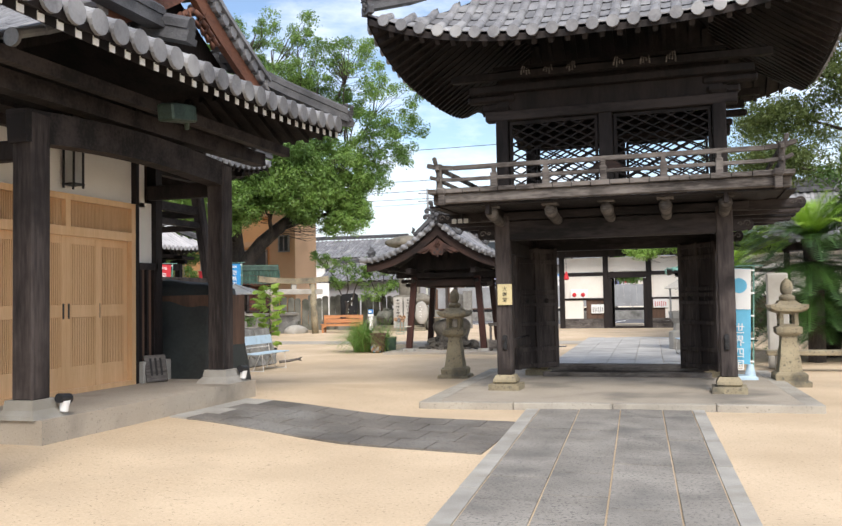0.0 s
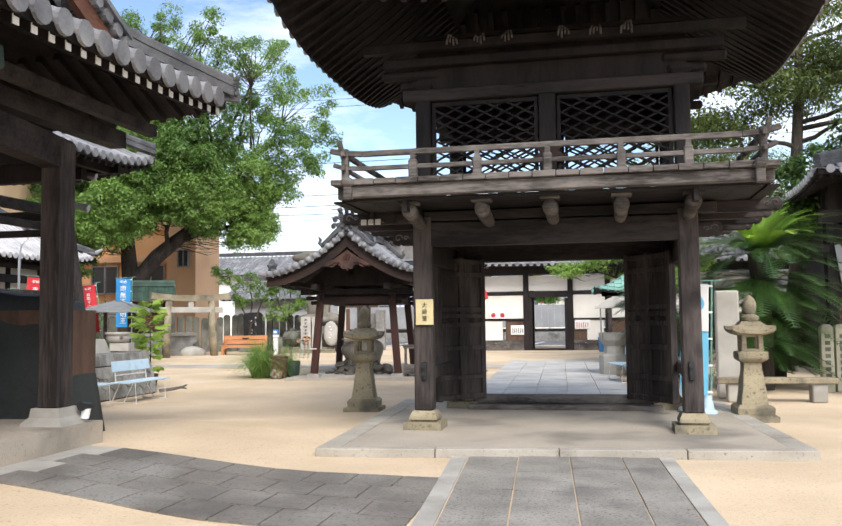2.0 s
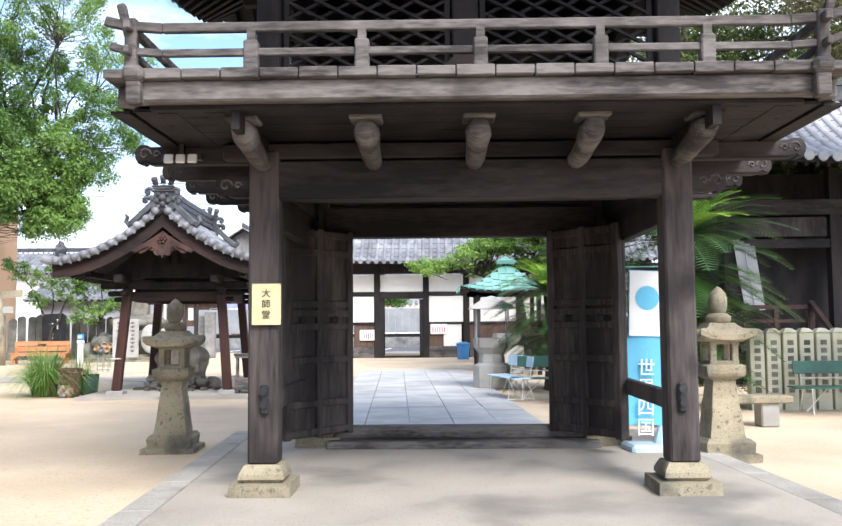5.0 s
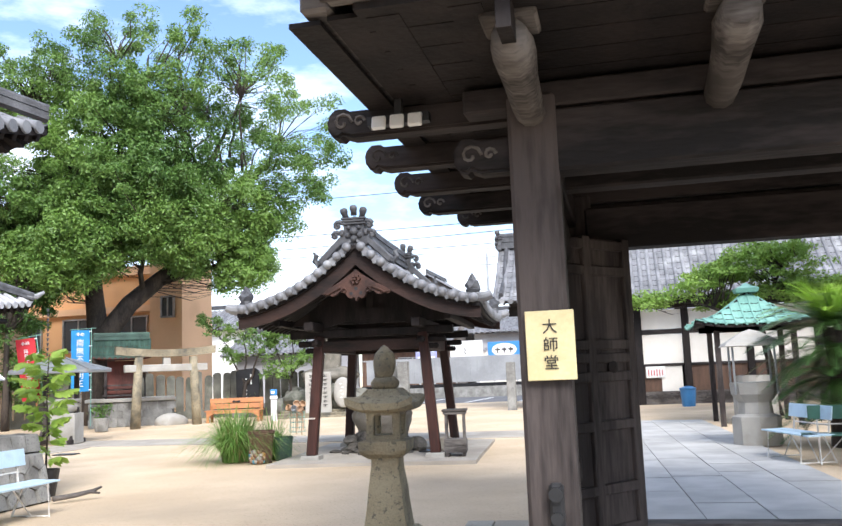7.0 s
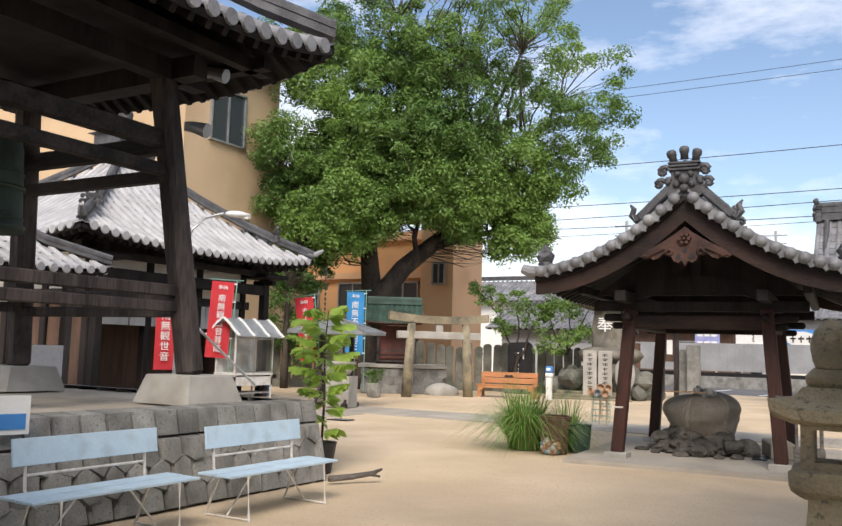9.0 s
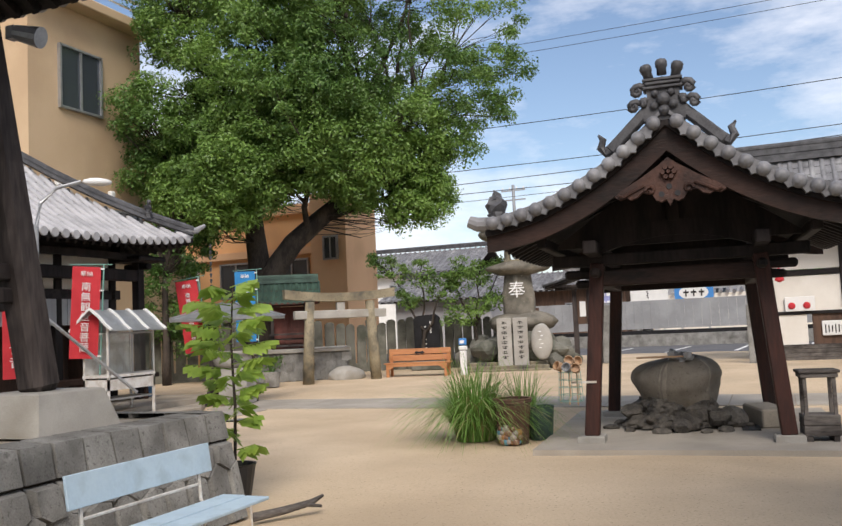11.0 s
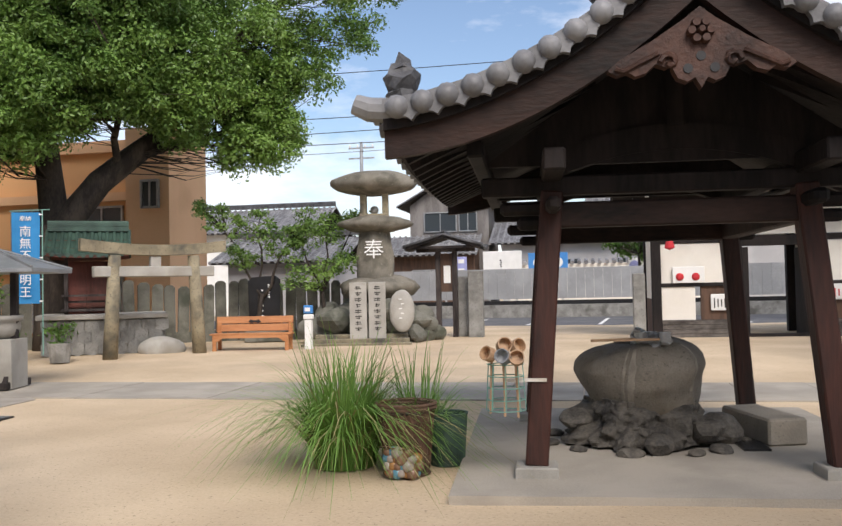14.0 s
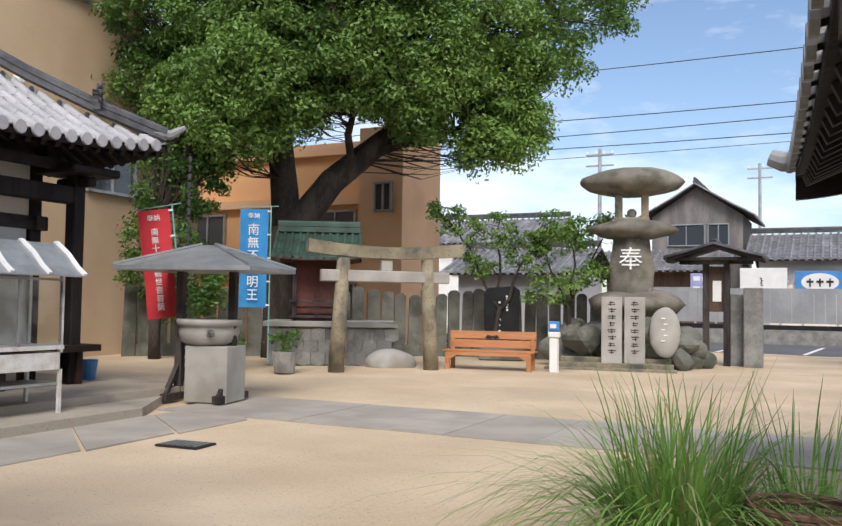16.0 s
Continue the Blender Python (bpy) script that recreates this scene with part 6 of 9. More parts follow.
# ---- bell tower on its stone terrace ----
TZ = 0.92
ter = thing("bell_tower_terrace", I4, "battered terrace wall of fitted grey stones with a coping course", "wall", kind="structure")
b = nb()
slab(b, [(-14.6, -0.2), (-9.3, -0.2), (-9.3, 5.98), (-14.6, 5.98)], -0.05, TZ - 0.05)
part("terrace_fill", b, CONCRETE, ter)
rw = random.Random(3)


def wall_run(p0, p1, out, n):
    """Coping blocks over rows of irregular hexagon-like stones on a battered face."""
    p0, p1, out = Vector(p0), Vector(p1), Vector(out)
    d = p1 - p0

    def pt(u, z, dep):
        return p0 + d * u + out * (dep + 0.22 * (1 - z / TZ)) + Vector((0, 0, z))

    b = nb()
    b.faces.new([b.verts.new(pt(u, z, w)) for u, z, w in ((0, -0.05, 0.0), (1, -0.05, 0.0), (1, TZ - 0.06, 0.0), (0, TZ - 0.06, 0.0))])
    part("joint_bed", b, SOIL, ter)
    for k in range(n):
        u0, u1 = k / n + 0.0022, (k + 1) / n - 0.0022
        b = nb()
        z0 = TZ - 0.24
        f = [b.verts.new(pt(u, z, rw.uniform(0.03, 0.05))) for u, z in ((u0, z0), (u1, z0), (u1, TZ - 0.015), (u0, TZ - 0.015))]
        g = [b.verts.new(pt(u, z, -0.25)) for u, z in ((u0, z0), (u1, z0), (u1, TZ), (u0, TZ))]
        b.faces.new(f)
        for e in range(4):
            b.faces.new((f[e], f[(e + 1) % 4], g[(e + 1) % 4], g[e]))
        part("coping_stone", b, WALLSTONE, ter)
    rows, z1 = 3, TZ - 0.25
    m = max(2, int(n * 1.0))
    jit = {}

    def node(i, j):
        if (i, j) not in jit:
            jit[i, j] = (rw.uniform(-0.09, 0.09) / m, rw.uniform(-0.045, 0.045) if 0 < j < rows else 0)
        return jit[i, j]

    for j in range(rows):
        for i in range(-1, m + 1):
            off = 0.5 * (j % 2)
            poly = []
            for (ii, jj, dx, dz) in ((i, j, 0, 0), (i, j, 0.5, -0.07), (i + 1, j, 0, 0), (i + 1, j + 1, 0, 0), (i, j + 1, 0.5, 0.07), (i, j + 1, 0, 0)):
                a, c = node((ii + (0.5 if dx else 0)) * 2 + (j % 2), jj)
                u = (ii + off + dx) / m + a
                z = z1 * jj / rows + c + (dz if 0 < jj < rows else 0)
                poly.append((min(max(u, 0.0), 1.0), max(z, -0.05)))
            us = [q[0] for q in poly]
            if max(us) - min(us) < 0.02:
                continue
            cu, cz = sum(us) / 6, sum(q[1] for q in poly) / 6
            b = nb()
            dep = rw.uniform(0.0, 0.035)
            f = [b.verts.new(pt(cu + (u - cu) * 0.74, cz + (z - cz) * 0.74, 0.05 + dep)) for u, z in poly]
            g = [b.verts.new(pt(cu + (u - cu) * 0.90, cz + (z - cz) * 0.90, 0.005)) for u, z in poly]
            h = [b.verts.new(pt(cu + (u - cu) * 0.90, cz + (z - cz) * 0.90, -0.12)) for u, z in poly]
            b.faces.new(f)
            for e in range(6):
                b.faces.new((f[e], f[(e + 1) % 6], g[(e + 1) % 6], g[e]))
                b.faces.new((g[e], g[(e + 1) % 6], h[(e + 1) % 6], h[e]))
            part("wall_stone", b, WALLSTONE, ter)


wall_run((-9.2, -0.3, 0), (-9.2, 6.05, 0), (1, 0, 0), 23)
wall_run((-9.2, 6.05, 0), (-14.6, 6.05, 0), (0, 1, 0), 14)
wall_run((-14.6, -0.3, 0), (-9.2, -0.3, 0), (0, -1, 0), 12)
bt = thing("bell_tower", pose(-11.5, 3.2, TZ), "open timber bell tower with splayed posts and a tiled hip roof", "tower")


def btp(name, material, fn, label="", parent=None):
    b = nb()
    fn(b)
    return part(name, b, material, parent or bt, label)


for sx in (-1, 1):
    for sy in (-1, 1):
        x, y = sx * 1.52, sy * 1.62
        btp("post_base", GRANITE, lambda b: lathe(b, [(0.42, -0.03), (0.33, 0.27), (0.31, 0.28)], square=True, at=(x, y, 0)), "tapered granite block")
        btp("post", POSTWOOD, lambda b: bar(b, (x, y, 0.27), (x - sx * 0.33, y - sy * 0.36, 3.75), 0.26, 0.26, 0.05, up=(0, 1, 0)))
for s in (-1, 1):
    for z, w, k in ((1.2, 0.13, 0.13), (1.02, 0.10, 0.12), (2.9, 0.15, 0.2), (2.55, 0.13, 0.14)):
        off = 0.1 + 0.1 * z
        btp("tie_rail", POSTWOOD if z < 2 else BEAMWOOD, lambda b: box(b, (s * (1.52 - 0.095 * z), 0, z), (w, 3.4 - 0.2 * z, k), bevel=0.012))
        btp("tie_rail", POSTWOOD if z < 2 else BEAMWOOD, lambda b: box(b, (0, s * (1.62 - 0.10 * z), z - 0.05), (3.3 - 0.2 * z, w, k), bevel=0.012))
    btp("eave_plate", DARKWOOD, lambda b: box(b, (s * 1.25, 0, 3.7), (0.2, 3.6, 0.24)))
    btp("eave_plate", DARKWOOD, lambda b: box(b, (0, s * 1.35, 3.7), (3.4, 0.2, 0.24)))
    btp("outer_plate", DARKWOOD, lambda b: box(b, (s * 1.9, 0, 3.86), (0.14, 4.4, 0.14)))
    btp("outer_plate", DARKWOOD, lambda b: box(b, (0, s * 1.95, 3.86), (4.3, 0.14, 0.14)))
btp("ceiling", DARKWOOD, lambda b: box(b, (0, 0, 3.98), (3.6, 3.8, 0.05)))
BH = 2.6
for o, a, n in (((-BH, -BH, 0), (1, 0, 0), (0, 1, 0)), ((BH, BH, 0), (-1, 0, 0), (0, -1, 0)), ((BH, -BH, 0), (0, 1, 0), (-1, 0, 0)), ((-BH, BH, 0), (0, -1, 0), (1, 0, 0))):
    roof_face(bt, (o[0], o[1], 3.92), a, n, 2 * BH, BH, 1.8, left=1, right=1, lift=0.3, rafters=1.6, pitch=0.26, thick=0.12)
for sx, sy in ((-1, -1), (1, -1), (1, 1), (-1, 1)):
    ridge(bt, [(sx * BH * (1 - t), sy * BH * (1 - t), 3.98 + rise_at(BH * t, BH, 1.8, 0.35) + 0.3 * (1 - t)) for t in (0, 0.25, 0.5, 0.75, 1)], 0.2, 0.18)
bell = thing("temple_bell", pose(-11.5, 3.2, TZ + 1.75), "green patinated bronze temple bell hanging in the tower", "bell")
b = nb()
lathe(b, [(0.42, 0), (0.43, 0.06), (0.40, 0.09), (0.38, 0.5), (0.36, 0.9), (0.30, 1.08), (0.16, 1.18), (0.03, 1.2)], 28)
part("body", b, BRONZE, bell, smooth=True)
for z in (0.12, 0.45, 0.6, 0.98):
    b = nb()
    lathe(b, [(0.405 if z < 0.5 else 0.385 - 0.04 * (z > 0.9), z), (0.41 if z < 0.5 else 0.39 - 0.04 * (z > 0.9), z + 0.02), (0.40 if z < 0.5 else 0.38 - 0.04 * (z > 0.9), z + 0.04)], 28)
    part("raised_band", b, BRONZE, bell)
b = nb()
tube(b, [(-0.1, 0, 1.17), (-0.08, 0, 1.3), (0, 0, 1.36), (0.08, 0, 1.3), (0.1, 0, 1.17)], 0.035, 8)
rod(b, (0, 0, 1.3), (0, 0, 2.0), 0.02)
part("hanger", b, BRONZE, bell)
for nm, yy in (("floodlight", 4.6), ("floodlight", 4.85)):
    fl2 = thing(nm, pose(-9.95, yy, TZ + (3.05 if yy < 4.7 else 3.75)), "small weathered floodlight clamped to the bell tower post", "lamp")
    b = nb()
    rod(b, (0, 0, 0), (0.2, 0.05, -0.06), 0.06, 0.085, 12)
    part("lamp_head", b, GREYMETAL, fl2)
    b = nb()
    box(b, (-0.03, 0, 0), (0.08, 0.08, 0.1))
    part("clamp", b, GREYMETAL, fl2)


# ---- benches ----
def slat_bench(at, turn, length, paint, label, group):
    """A painted board bench on a bent steel-rod frame; the back runs along its x axis."""
    t = thing("garden_bench", pose(*at, 0, 0, turn), label, "bench", group)
    b = nb()
    box(b, (0, 0.19, 0.70), (length, 0.022, 0.20), pose(0, 0, 0, -8), 0.004)
    part("back_board", b, paint, t)
    for k in range(2):
        b = nb()
        box(b, (0, -0.14 + 0.20 * k, 0.40 + 0.004 * k), (length + 0.22, 0.19, 0.022), bevel=0.004)
        part("seat_board", b, paint, t)
    for sx in (-1, 1):
        x = sx * (length / 2 - 0.12)
        b = nb()
        tube(b, [(x, -0.26, 0.0), (x, -0.23, 0.385), (x, 0.14, 0.385), (x, 0.18, 0.42), (x, 0.215, 0.78)], 0.013, 6)
        tube(b, [(x, 0.26, 0.0), (x, 0.10, 0.385)], 0.013, 6)
        tube(b, [(x, -0.26, 0.012), (x, 0.26, 0.012)], 0.011, 6)
        part("leg_frame", b, WHITEMETAL, t)
        b = nb()
        tube(b, [(x, 0.0, 0.02), (x - sx * 0.34, 0, 0.385)], 0.009, 6)
        part("brace", b, WHITEMETAL, t)
    b = nb()
    tube(b, [(-length / 2 + 0.12, 0.19, 0.53), (length / 2 - 0.12, 0.19, 0.53)], 0.011, 6)
    part("back_rod", b, WHITEMETAL, t)
    return t


slat_bench((-8.33, 4.27, 0.0), 90, 1.36, BLUEPAINT, "pale blue board bench on a white frame beside the pot", "pale blue benches by the terrace")
slat_bench((-8.42, 2.42, 0.02), 90, 1.36, BLUEPAINT, "pale blue board bench on a white frame before the terrace", "pale blue benches by the terrace")
slat_bench((1.15, 9.45, 0.03), -75, 1.3, BLUEPAINT, "pale blue board bench beside the inner path", "benches inside the gate")
slat_bench((1.9, 8.9, 0.03), -10, 1.4, GREENPAINT, "dark green board bench on a white rod frame inside the gate", "benches inside the gate")
slat_bench((6.05, 6.5, 0.02), 0, 1.35, GREENPAINT, "dark green board bench before the upright stone pillars", "benches inside the gate")
lg = thing("driftwood_log", pose(-8.55, 6.1, 0.03, 0, 0, 55) @ Matrix.Scale(0.62, 4), "short weathered log lying beside the terrace end", "log")
b = nb()
tube(b, [(-0.55, 0, 0.06), (-0.1, 0.02, 0.08), (0.3, 0, 0.13), (0.5, 0.02, 0.2)], [0.06, 0.055, 0.045, 0.02], 8)
tube(b, [(0.2, 0, 0.12), (0.42, -0.1, 0.08)], [0.035, 0.02], 6)
part("log", b, GREYWOOD, lg, smooth=True)
ash = thing("ashtray_stand", pose(-8.62, 1.42, 0.02), "steel ashtray stand with a beige cardboard-coloured body", "ashtray")
b = nb()
lathe(b, [(0.12, 0), (0.12, 0.72)], 16)
part("body", b, PALEPATH, ash)
b = nb()
lathe(b, [(0.125, 0.72), (0.14, 0.75), (0.14, 0.80), (0.10, 0.81), (0.09, 0.77), (0.0, 0.77)], 16)
part("top_bowl", b, GREYMETAL, ash)
b = nb()
box(b, (0.0, -0.125, 0.40), (0.12, 0.01, 0.3))
part("label_plate", b, WHITE, ash)
sgn = thing("terrace_notice", pose(-9.06, 2.0, 0.95, 0, 0, 75), "small white notice with a blue border on the terrace coping", "sign")
b = nb()
box(b, (0, 0, 0), (0.32, 0.02, 0.3))
part("board", b, WHITE, sgn)
b = nb()
box(b, (0, -0.013, -0.05), (0.26, 0.006, 0.12))
part("blue_panel", b, SIGNBLUE, sgn)


# ---- inside the water pavilion ----
def rock(name, parent, at, r, seed, material, flat=0.75, sub=3, amt=0.35):
    b = nb()
    bmesh.ops.create_icosphere(b, subdivisions=sub, radius=1.0)
    for v in b.verts:
        n = noise.noise_vector(v.co * 1.1 + Vector((seed * 3.7, seed, seed * 1.9)))
        n2 = noise.noise_vector(v.co * 2.9 + Vector((seed * 2.7, -seed, seed)))
        n3 = noise.noise_vector(v.co * 7.0 + Vector((seed, seed, 0)))
        v.co = v.co * (1 + amt * n.x + amt * 0.45 * n2.x + amt * 0.15 * n3.x)
        v.co = Vector((v.co.x * r[0], v.co.y * r[1], v.co.z * r[2]))
    bmesh.ops.translate(b, vec=at, verts=b.verts)
    return part(name, b, material, parent, smooth=sub > 2)


def cut_stone(name, parent, at, r, seed, material, planes=11, low=0.72):
    """An angular broken stone: a ball cut by random planes, with a little grain."""
    rnd = random.Random(seed)
    ns = []
    for k in range(planes):
        n = Vector((rnd.gauss(0, 1), rnd.gauss(0, 1), rnd.gauss(0, 1))).normalized()
        ns.append((n, rnd.uniform(low, 1.0)))
    b = nb()
    bmesh.ops.create_icosphere(b, subdivisions=3, radius=1.0)
    for v in b.verts:
        d = v.co.normalized()
        k = min([1.08] + [w / d.dot(n) for n, w in ns if d.dot(n) > 0.2])
        k *= 1 + 0.07 * noise.noise(d * 3.5 + Vector((seed, 0, 0)))
        v.co = Vector((d.x * r[0] * k, d.y * r[1] * k, d.z * r[2] * k))
    bmesh.ops.rotate(b, matrix=Matrix.Rotation(rnd.uniform(0, 6.28), 3, "Z"), verts=b.verts)
    bmesh.ops.translate(b, vec=at, verts=b.verts)
    return part(name, b, material, parent)


basin = thing("water_basin", WP @ pose(-0.15, 0.05, SL), "great faceted natural stone water basin on a mound of rugged rocks", "basin")
FACETS = ((-72, 0.88), (-128, 0.84), (-165, 1.0), (-14, 0.98), (30, 0.97), (85, 0.96), (140, 1.0), (190, 1.04))
PROFILE = ((0.0, 0.74), (0.1, 0.84), (0.3, 0.96), (0.52, 1.03), (0.70, 1.01), (0.82, 0.94), (0.91, 0.82), (0.97, 0.66), (1.0, 0.50))


def basin_point(a, h, proud=0.0):
    """A point of the basin's outside at angle a and height h from 0 to 1."""
    for (h0, r0), (h1, r1) in zip(PROFILE, PROFILE[1:]):
        if h <= h1:
            break
    r = r0 + (r1 - r0) * (h - h0) / (h1 - h0)
    total = 0.0
    for deg, w in FACETS:
        c = math.cos(a - math.radians(deg))
        if c > 0.1:
            total += (c / w) ** 26
    r *= total ** (-1 / 26)
    d = Vector((math.cos(a), math.sin(a), h * 1.3))
    r *= 1 + 0.24 * noise.noise(d * 1.5 + Vector((2.2, 0, 0))) + 0.035 * noise.noise(d * 5)
    r *= 1 - 0.20 * (1 - h) ** 2 * max(0.0, math.cos(a - 2.9)) + 0.10 * (1 - h) * max(0.0, math.cos(a + 0.3))
    top = 0.80 + 0.04 * math.cos(a - 0.3)
    return Vector(((0.535 * r + proud) * math.cos(a), (0.50 * r + proud) * math.sin(a), 0.12 + top * h))


b = nb()
NA, NH = 84, 26
rings = [[b.verts.new(basin_point(2 * math.pi * i / NA, j / NH)) for i in range(NA)] for j in range(NH + 1)]
for q, dz in ((0.80, 0.012), (0.66, 0.0), (0.60, -0.12), (0.3, -0.15)):
    ring = []
    for i in range(NA):
        p = basin_point(2 * math.pi * i / NA, 1.0)
        ring.append(b.verts.new((p.x * q, p.y * q, p.z + dz + 0.012 * noise.noise(p * 4))))
    rings.append(ring)
for r0, r1 in zip(rings, rings[1:]):
    for i in range(NA):
        j = (i + 1) % NA
        b.faces.new((r0[i], r0[j], r1[j], r1[i]))
b.faces.new(rings[-1])
b.faces.new(rings[0][::-1])
part("basin_stone", b, BASINROCK, basin, smooth=True)
for a0, w, h0, h1 in ((-1.98, 0.035, 0.16, 0.97), (-1.83, 0.075, 0.3, 0.96), (-0.72, 0.05, 0.45, 0.95)):
    b = nb()
    prev = None
    for k in range(15):
        h = h0 + (h1 - h0) * k / 14
        a = a0 + 0.06 * math.sin(3 * h + a0) + 0.02 * noise.noise((h * 6, a0, 0))
        ww = w * (0.35 + 0.65 * math.sin(math.pi * min(1, 0.12 + 0.8 * k / 14))) * (1 + 0.4 * noise.noise((h * 9, a0 * 3, 2)))
        row = [b.verts.new(basin_point(a - ww, h, 0.001)), b.verts.new(basin_point(a, h, 0.006)), b.verts.new(basin_point(a + ww, h, 0.001))]
        if prev:
            for i in range(2):
                b.faces.new((prev[i], prev[i + 1], row[i + 1], row[i]))
        prev = row
    part("pale_vein", b, VEIN, basin, "pale streak worn down the basin's face", smooth=True)
# rugged mound under it
b = nb()
NA, NH = 150, 30
rings = []
for j in range(NH + 1):
    u = j / NH
    ring = []
    for i in range(NA):
        a = 2 * math.pi * i / NA
        r = 0.70 - 0.23 * u ** 0.9
        z = 0.02 + 0.37 * u
        p = Vector((math.cos(a) * r * 1.02, math.sin(a) * r * 0.92, z))
        ds = noise.voronoi(Vector((p.x * 3.6, p.y * 3.6, p.z * 4.6)))[0]
        lump = min(1.0, (ds[1] - ds[0]) * 2.6)
        k = 0.92 + 0.09 * lump + 0.24 * noise.noise(p * 3 + Vector((5, 0, 0))) + 0.15 * noise.noise(p * 8) + 0.07 * noise.noise(p * 19)
        ring.append(b.verts.new((p.x * k, p.y * k, z + 0.03 * lump)))
    rings.append(ring)
for r0, r1 in zip(rings, rings[1:]):
    for i in range(NA):
        j = (i + 1) % NA
        b.faces.new((r0[i], r0[j], r1[j], r1[i]))
b.faces.new(rings[-1])
part("mound", b, ROCK, basin, "rugged rock mound")
rk = random.Random(8)
for k in range(7):
    a = k * 2.399
    u = rk.uniform(0.0, 0.85)
    q = 0.72 - 0.22 * u
    s = rk.uniform(0.10, 0.19)
    cut_stone("mound_rock", basin, (q * math.cos(a), q * 0.9 * math.sin(a), 0.05 + 0.28 * u), (s * 1.25, s, s * 0.8), k, ROCK)
for k in range(11):
    a = k * 1.73 + 0.4
    s = rk.uniform(0.05, 0.10)
    cut_stone("edge_stone", basin, (0.86 * math.cos(a) * rk.uniform(0.92, 1.06), 0.80 * math.sin(a) * rk.uniform(0.92, 1.05), 0.02), (s * 1.3, s, s * 0.5), k + 60, ROCK)
spout = thing("water_spout", WP @ pose(-0.10, -0.07, SL + 0.86), "silvery metal water spout wrapped in clear plastic", "spout")
b = nb()
bmesh.ops.create_icosphere(b, subdivisions=3, radius=0.10, matrix=Matrix.Translation((0.05, -0.08, 0.07)) @ Matrix.Diagonal((1.5, 1, 0.75, 1)))
roughen(b, 0.06, 0.05, 5)
part("wrapping", b, GREYMETAL, spout)
b = nb()
tube(b, [(-0.1, 0.1, -0.05), (-0.1, 0.1, 0.12), (-0.07, 0.03, 0.17), (-0.03, -0.06, 0.15)], 0.028, 8)
part("pipe", b, GREYMETAL, spout)
# ladles across the basin
for k, (x, y, a) in enumerate(((-0.12, -0.2, 18), (-0.02, -0.12, 24), (0.08, -0.24, 12))):
    ld = thing("water_ladle", WP @ pose(x - 0.15, y - 0.07, SL + 0.955, 0, 0, a), "bamboo-handled metal ladle laid across the basin", "ladle", "ladles on the basin")
    b = nb()
    tube(b, [(-0.36, 0, 0), (0.06, 0, 0.0)], 0.012, 6)
    part("handle", b, LADLE, ld)
    b = nb()
    lathe(b, [(0.05, -0.03), (0.055, 0.05), (0.05, 0.05), (0.045, -0.02), (0.0, -0.02)], 14, at=(0.11, 0, 0.01))
    part("cup", b, GREYMETAL, ld)
blk = thing("stone_trough", WP @ pose(0.98, 0.25, SL, 0, 0, 12), "long squared stone block lying beside the basin", "stone block")
b = nb()
box(b, (0, 0, 0.12), (0.36, 0.95, 0.24), bevel=0.02)
roughen(b, 0.01, 0.2)
part("block", b, CONCRETE, blk)
gutter = thing("drain_gutter", WP @ pose(0.76, 0.0, SL), "dark wet drain gutter beside the basin", "gutter")
b = nb()
box(b, (0, 0, 0.01), (0.22, 0.9, 0.02))
part("channel", b, BLACKSTONE, gutter)
# side stand
st = thing("offering_stand", WP @ pose(1.46, -1.28, SL, 0, 0, 3), "small weathered wooden stand with a box and a tray top", "stand")
for sx in (-1, 1):
    for sy in (-1, 1):
        b = nb()
        box(b, (sx * 0.155, sy * 0.13, 0.40), (0.04, 0.04, 0.72), bevel=0.004)
        part("leg", b, GREYWOOD, st)
for z, w, h in ((0.79, 0.44, 0.035), (0.745, 0.40, 0.05)):
    b = nb()
    box(b, (0, 0, z), (w, w * 0.86, h), bevel=0.006)
    part("top" if h < 0.04 else "apron", b, GREYWOOD, st)
for k in range(2):
    b = nb()
    box(b, (0, 0, 0.12 + 0.12 * k), (0.39, 0.34, 0.115), bevel=0.006)
    part("box_board", b, GREYWOOD, st)
for sx in (-1, 1):
    b = nb()
    box(b, (sx * 0.14, 0, 0.03), (0.06, 0.36, 0.06))
    part("foot", b, GREYWOOD, st)
# ladle rack on the post
lr = thing("ladle_rack", WP @ pose(-HX - 0.22, -HY - 0.12, 0.92), "wire rack full of upturned wooden ladles strapped to the post", "rack")
for k in range(8):
    b = nb()
    a = k * 0.785
    tube(b, [(0.13 * math.cos(a), 0.10 * math.sin(a), 0), (0.15 * math.cos(a), 0.12 * math.sin(a), -0.35)], 0.004, 4)
    part("wire", b, COPPER, lr)
for z in (0, -0.09, -0.18, -0.27, -0.35):
    b = nb()
    tube(b, [(0.14 * math.cos(q * 0.524), 0.11 * math.sin(q * 0.524), z) for q in range(13)], 0.004, 4)
    part("wire_ring", b, COPPER, lr)
b = nb()
box(b, (0.16, 0.06, -0.13), (0.30, 0.02, 0.025))
part("strap", b, WHITEMETAL, lr)
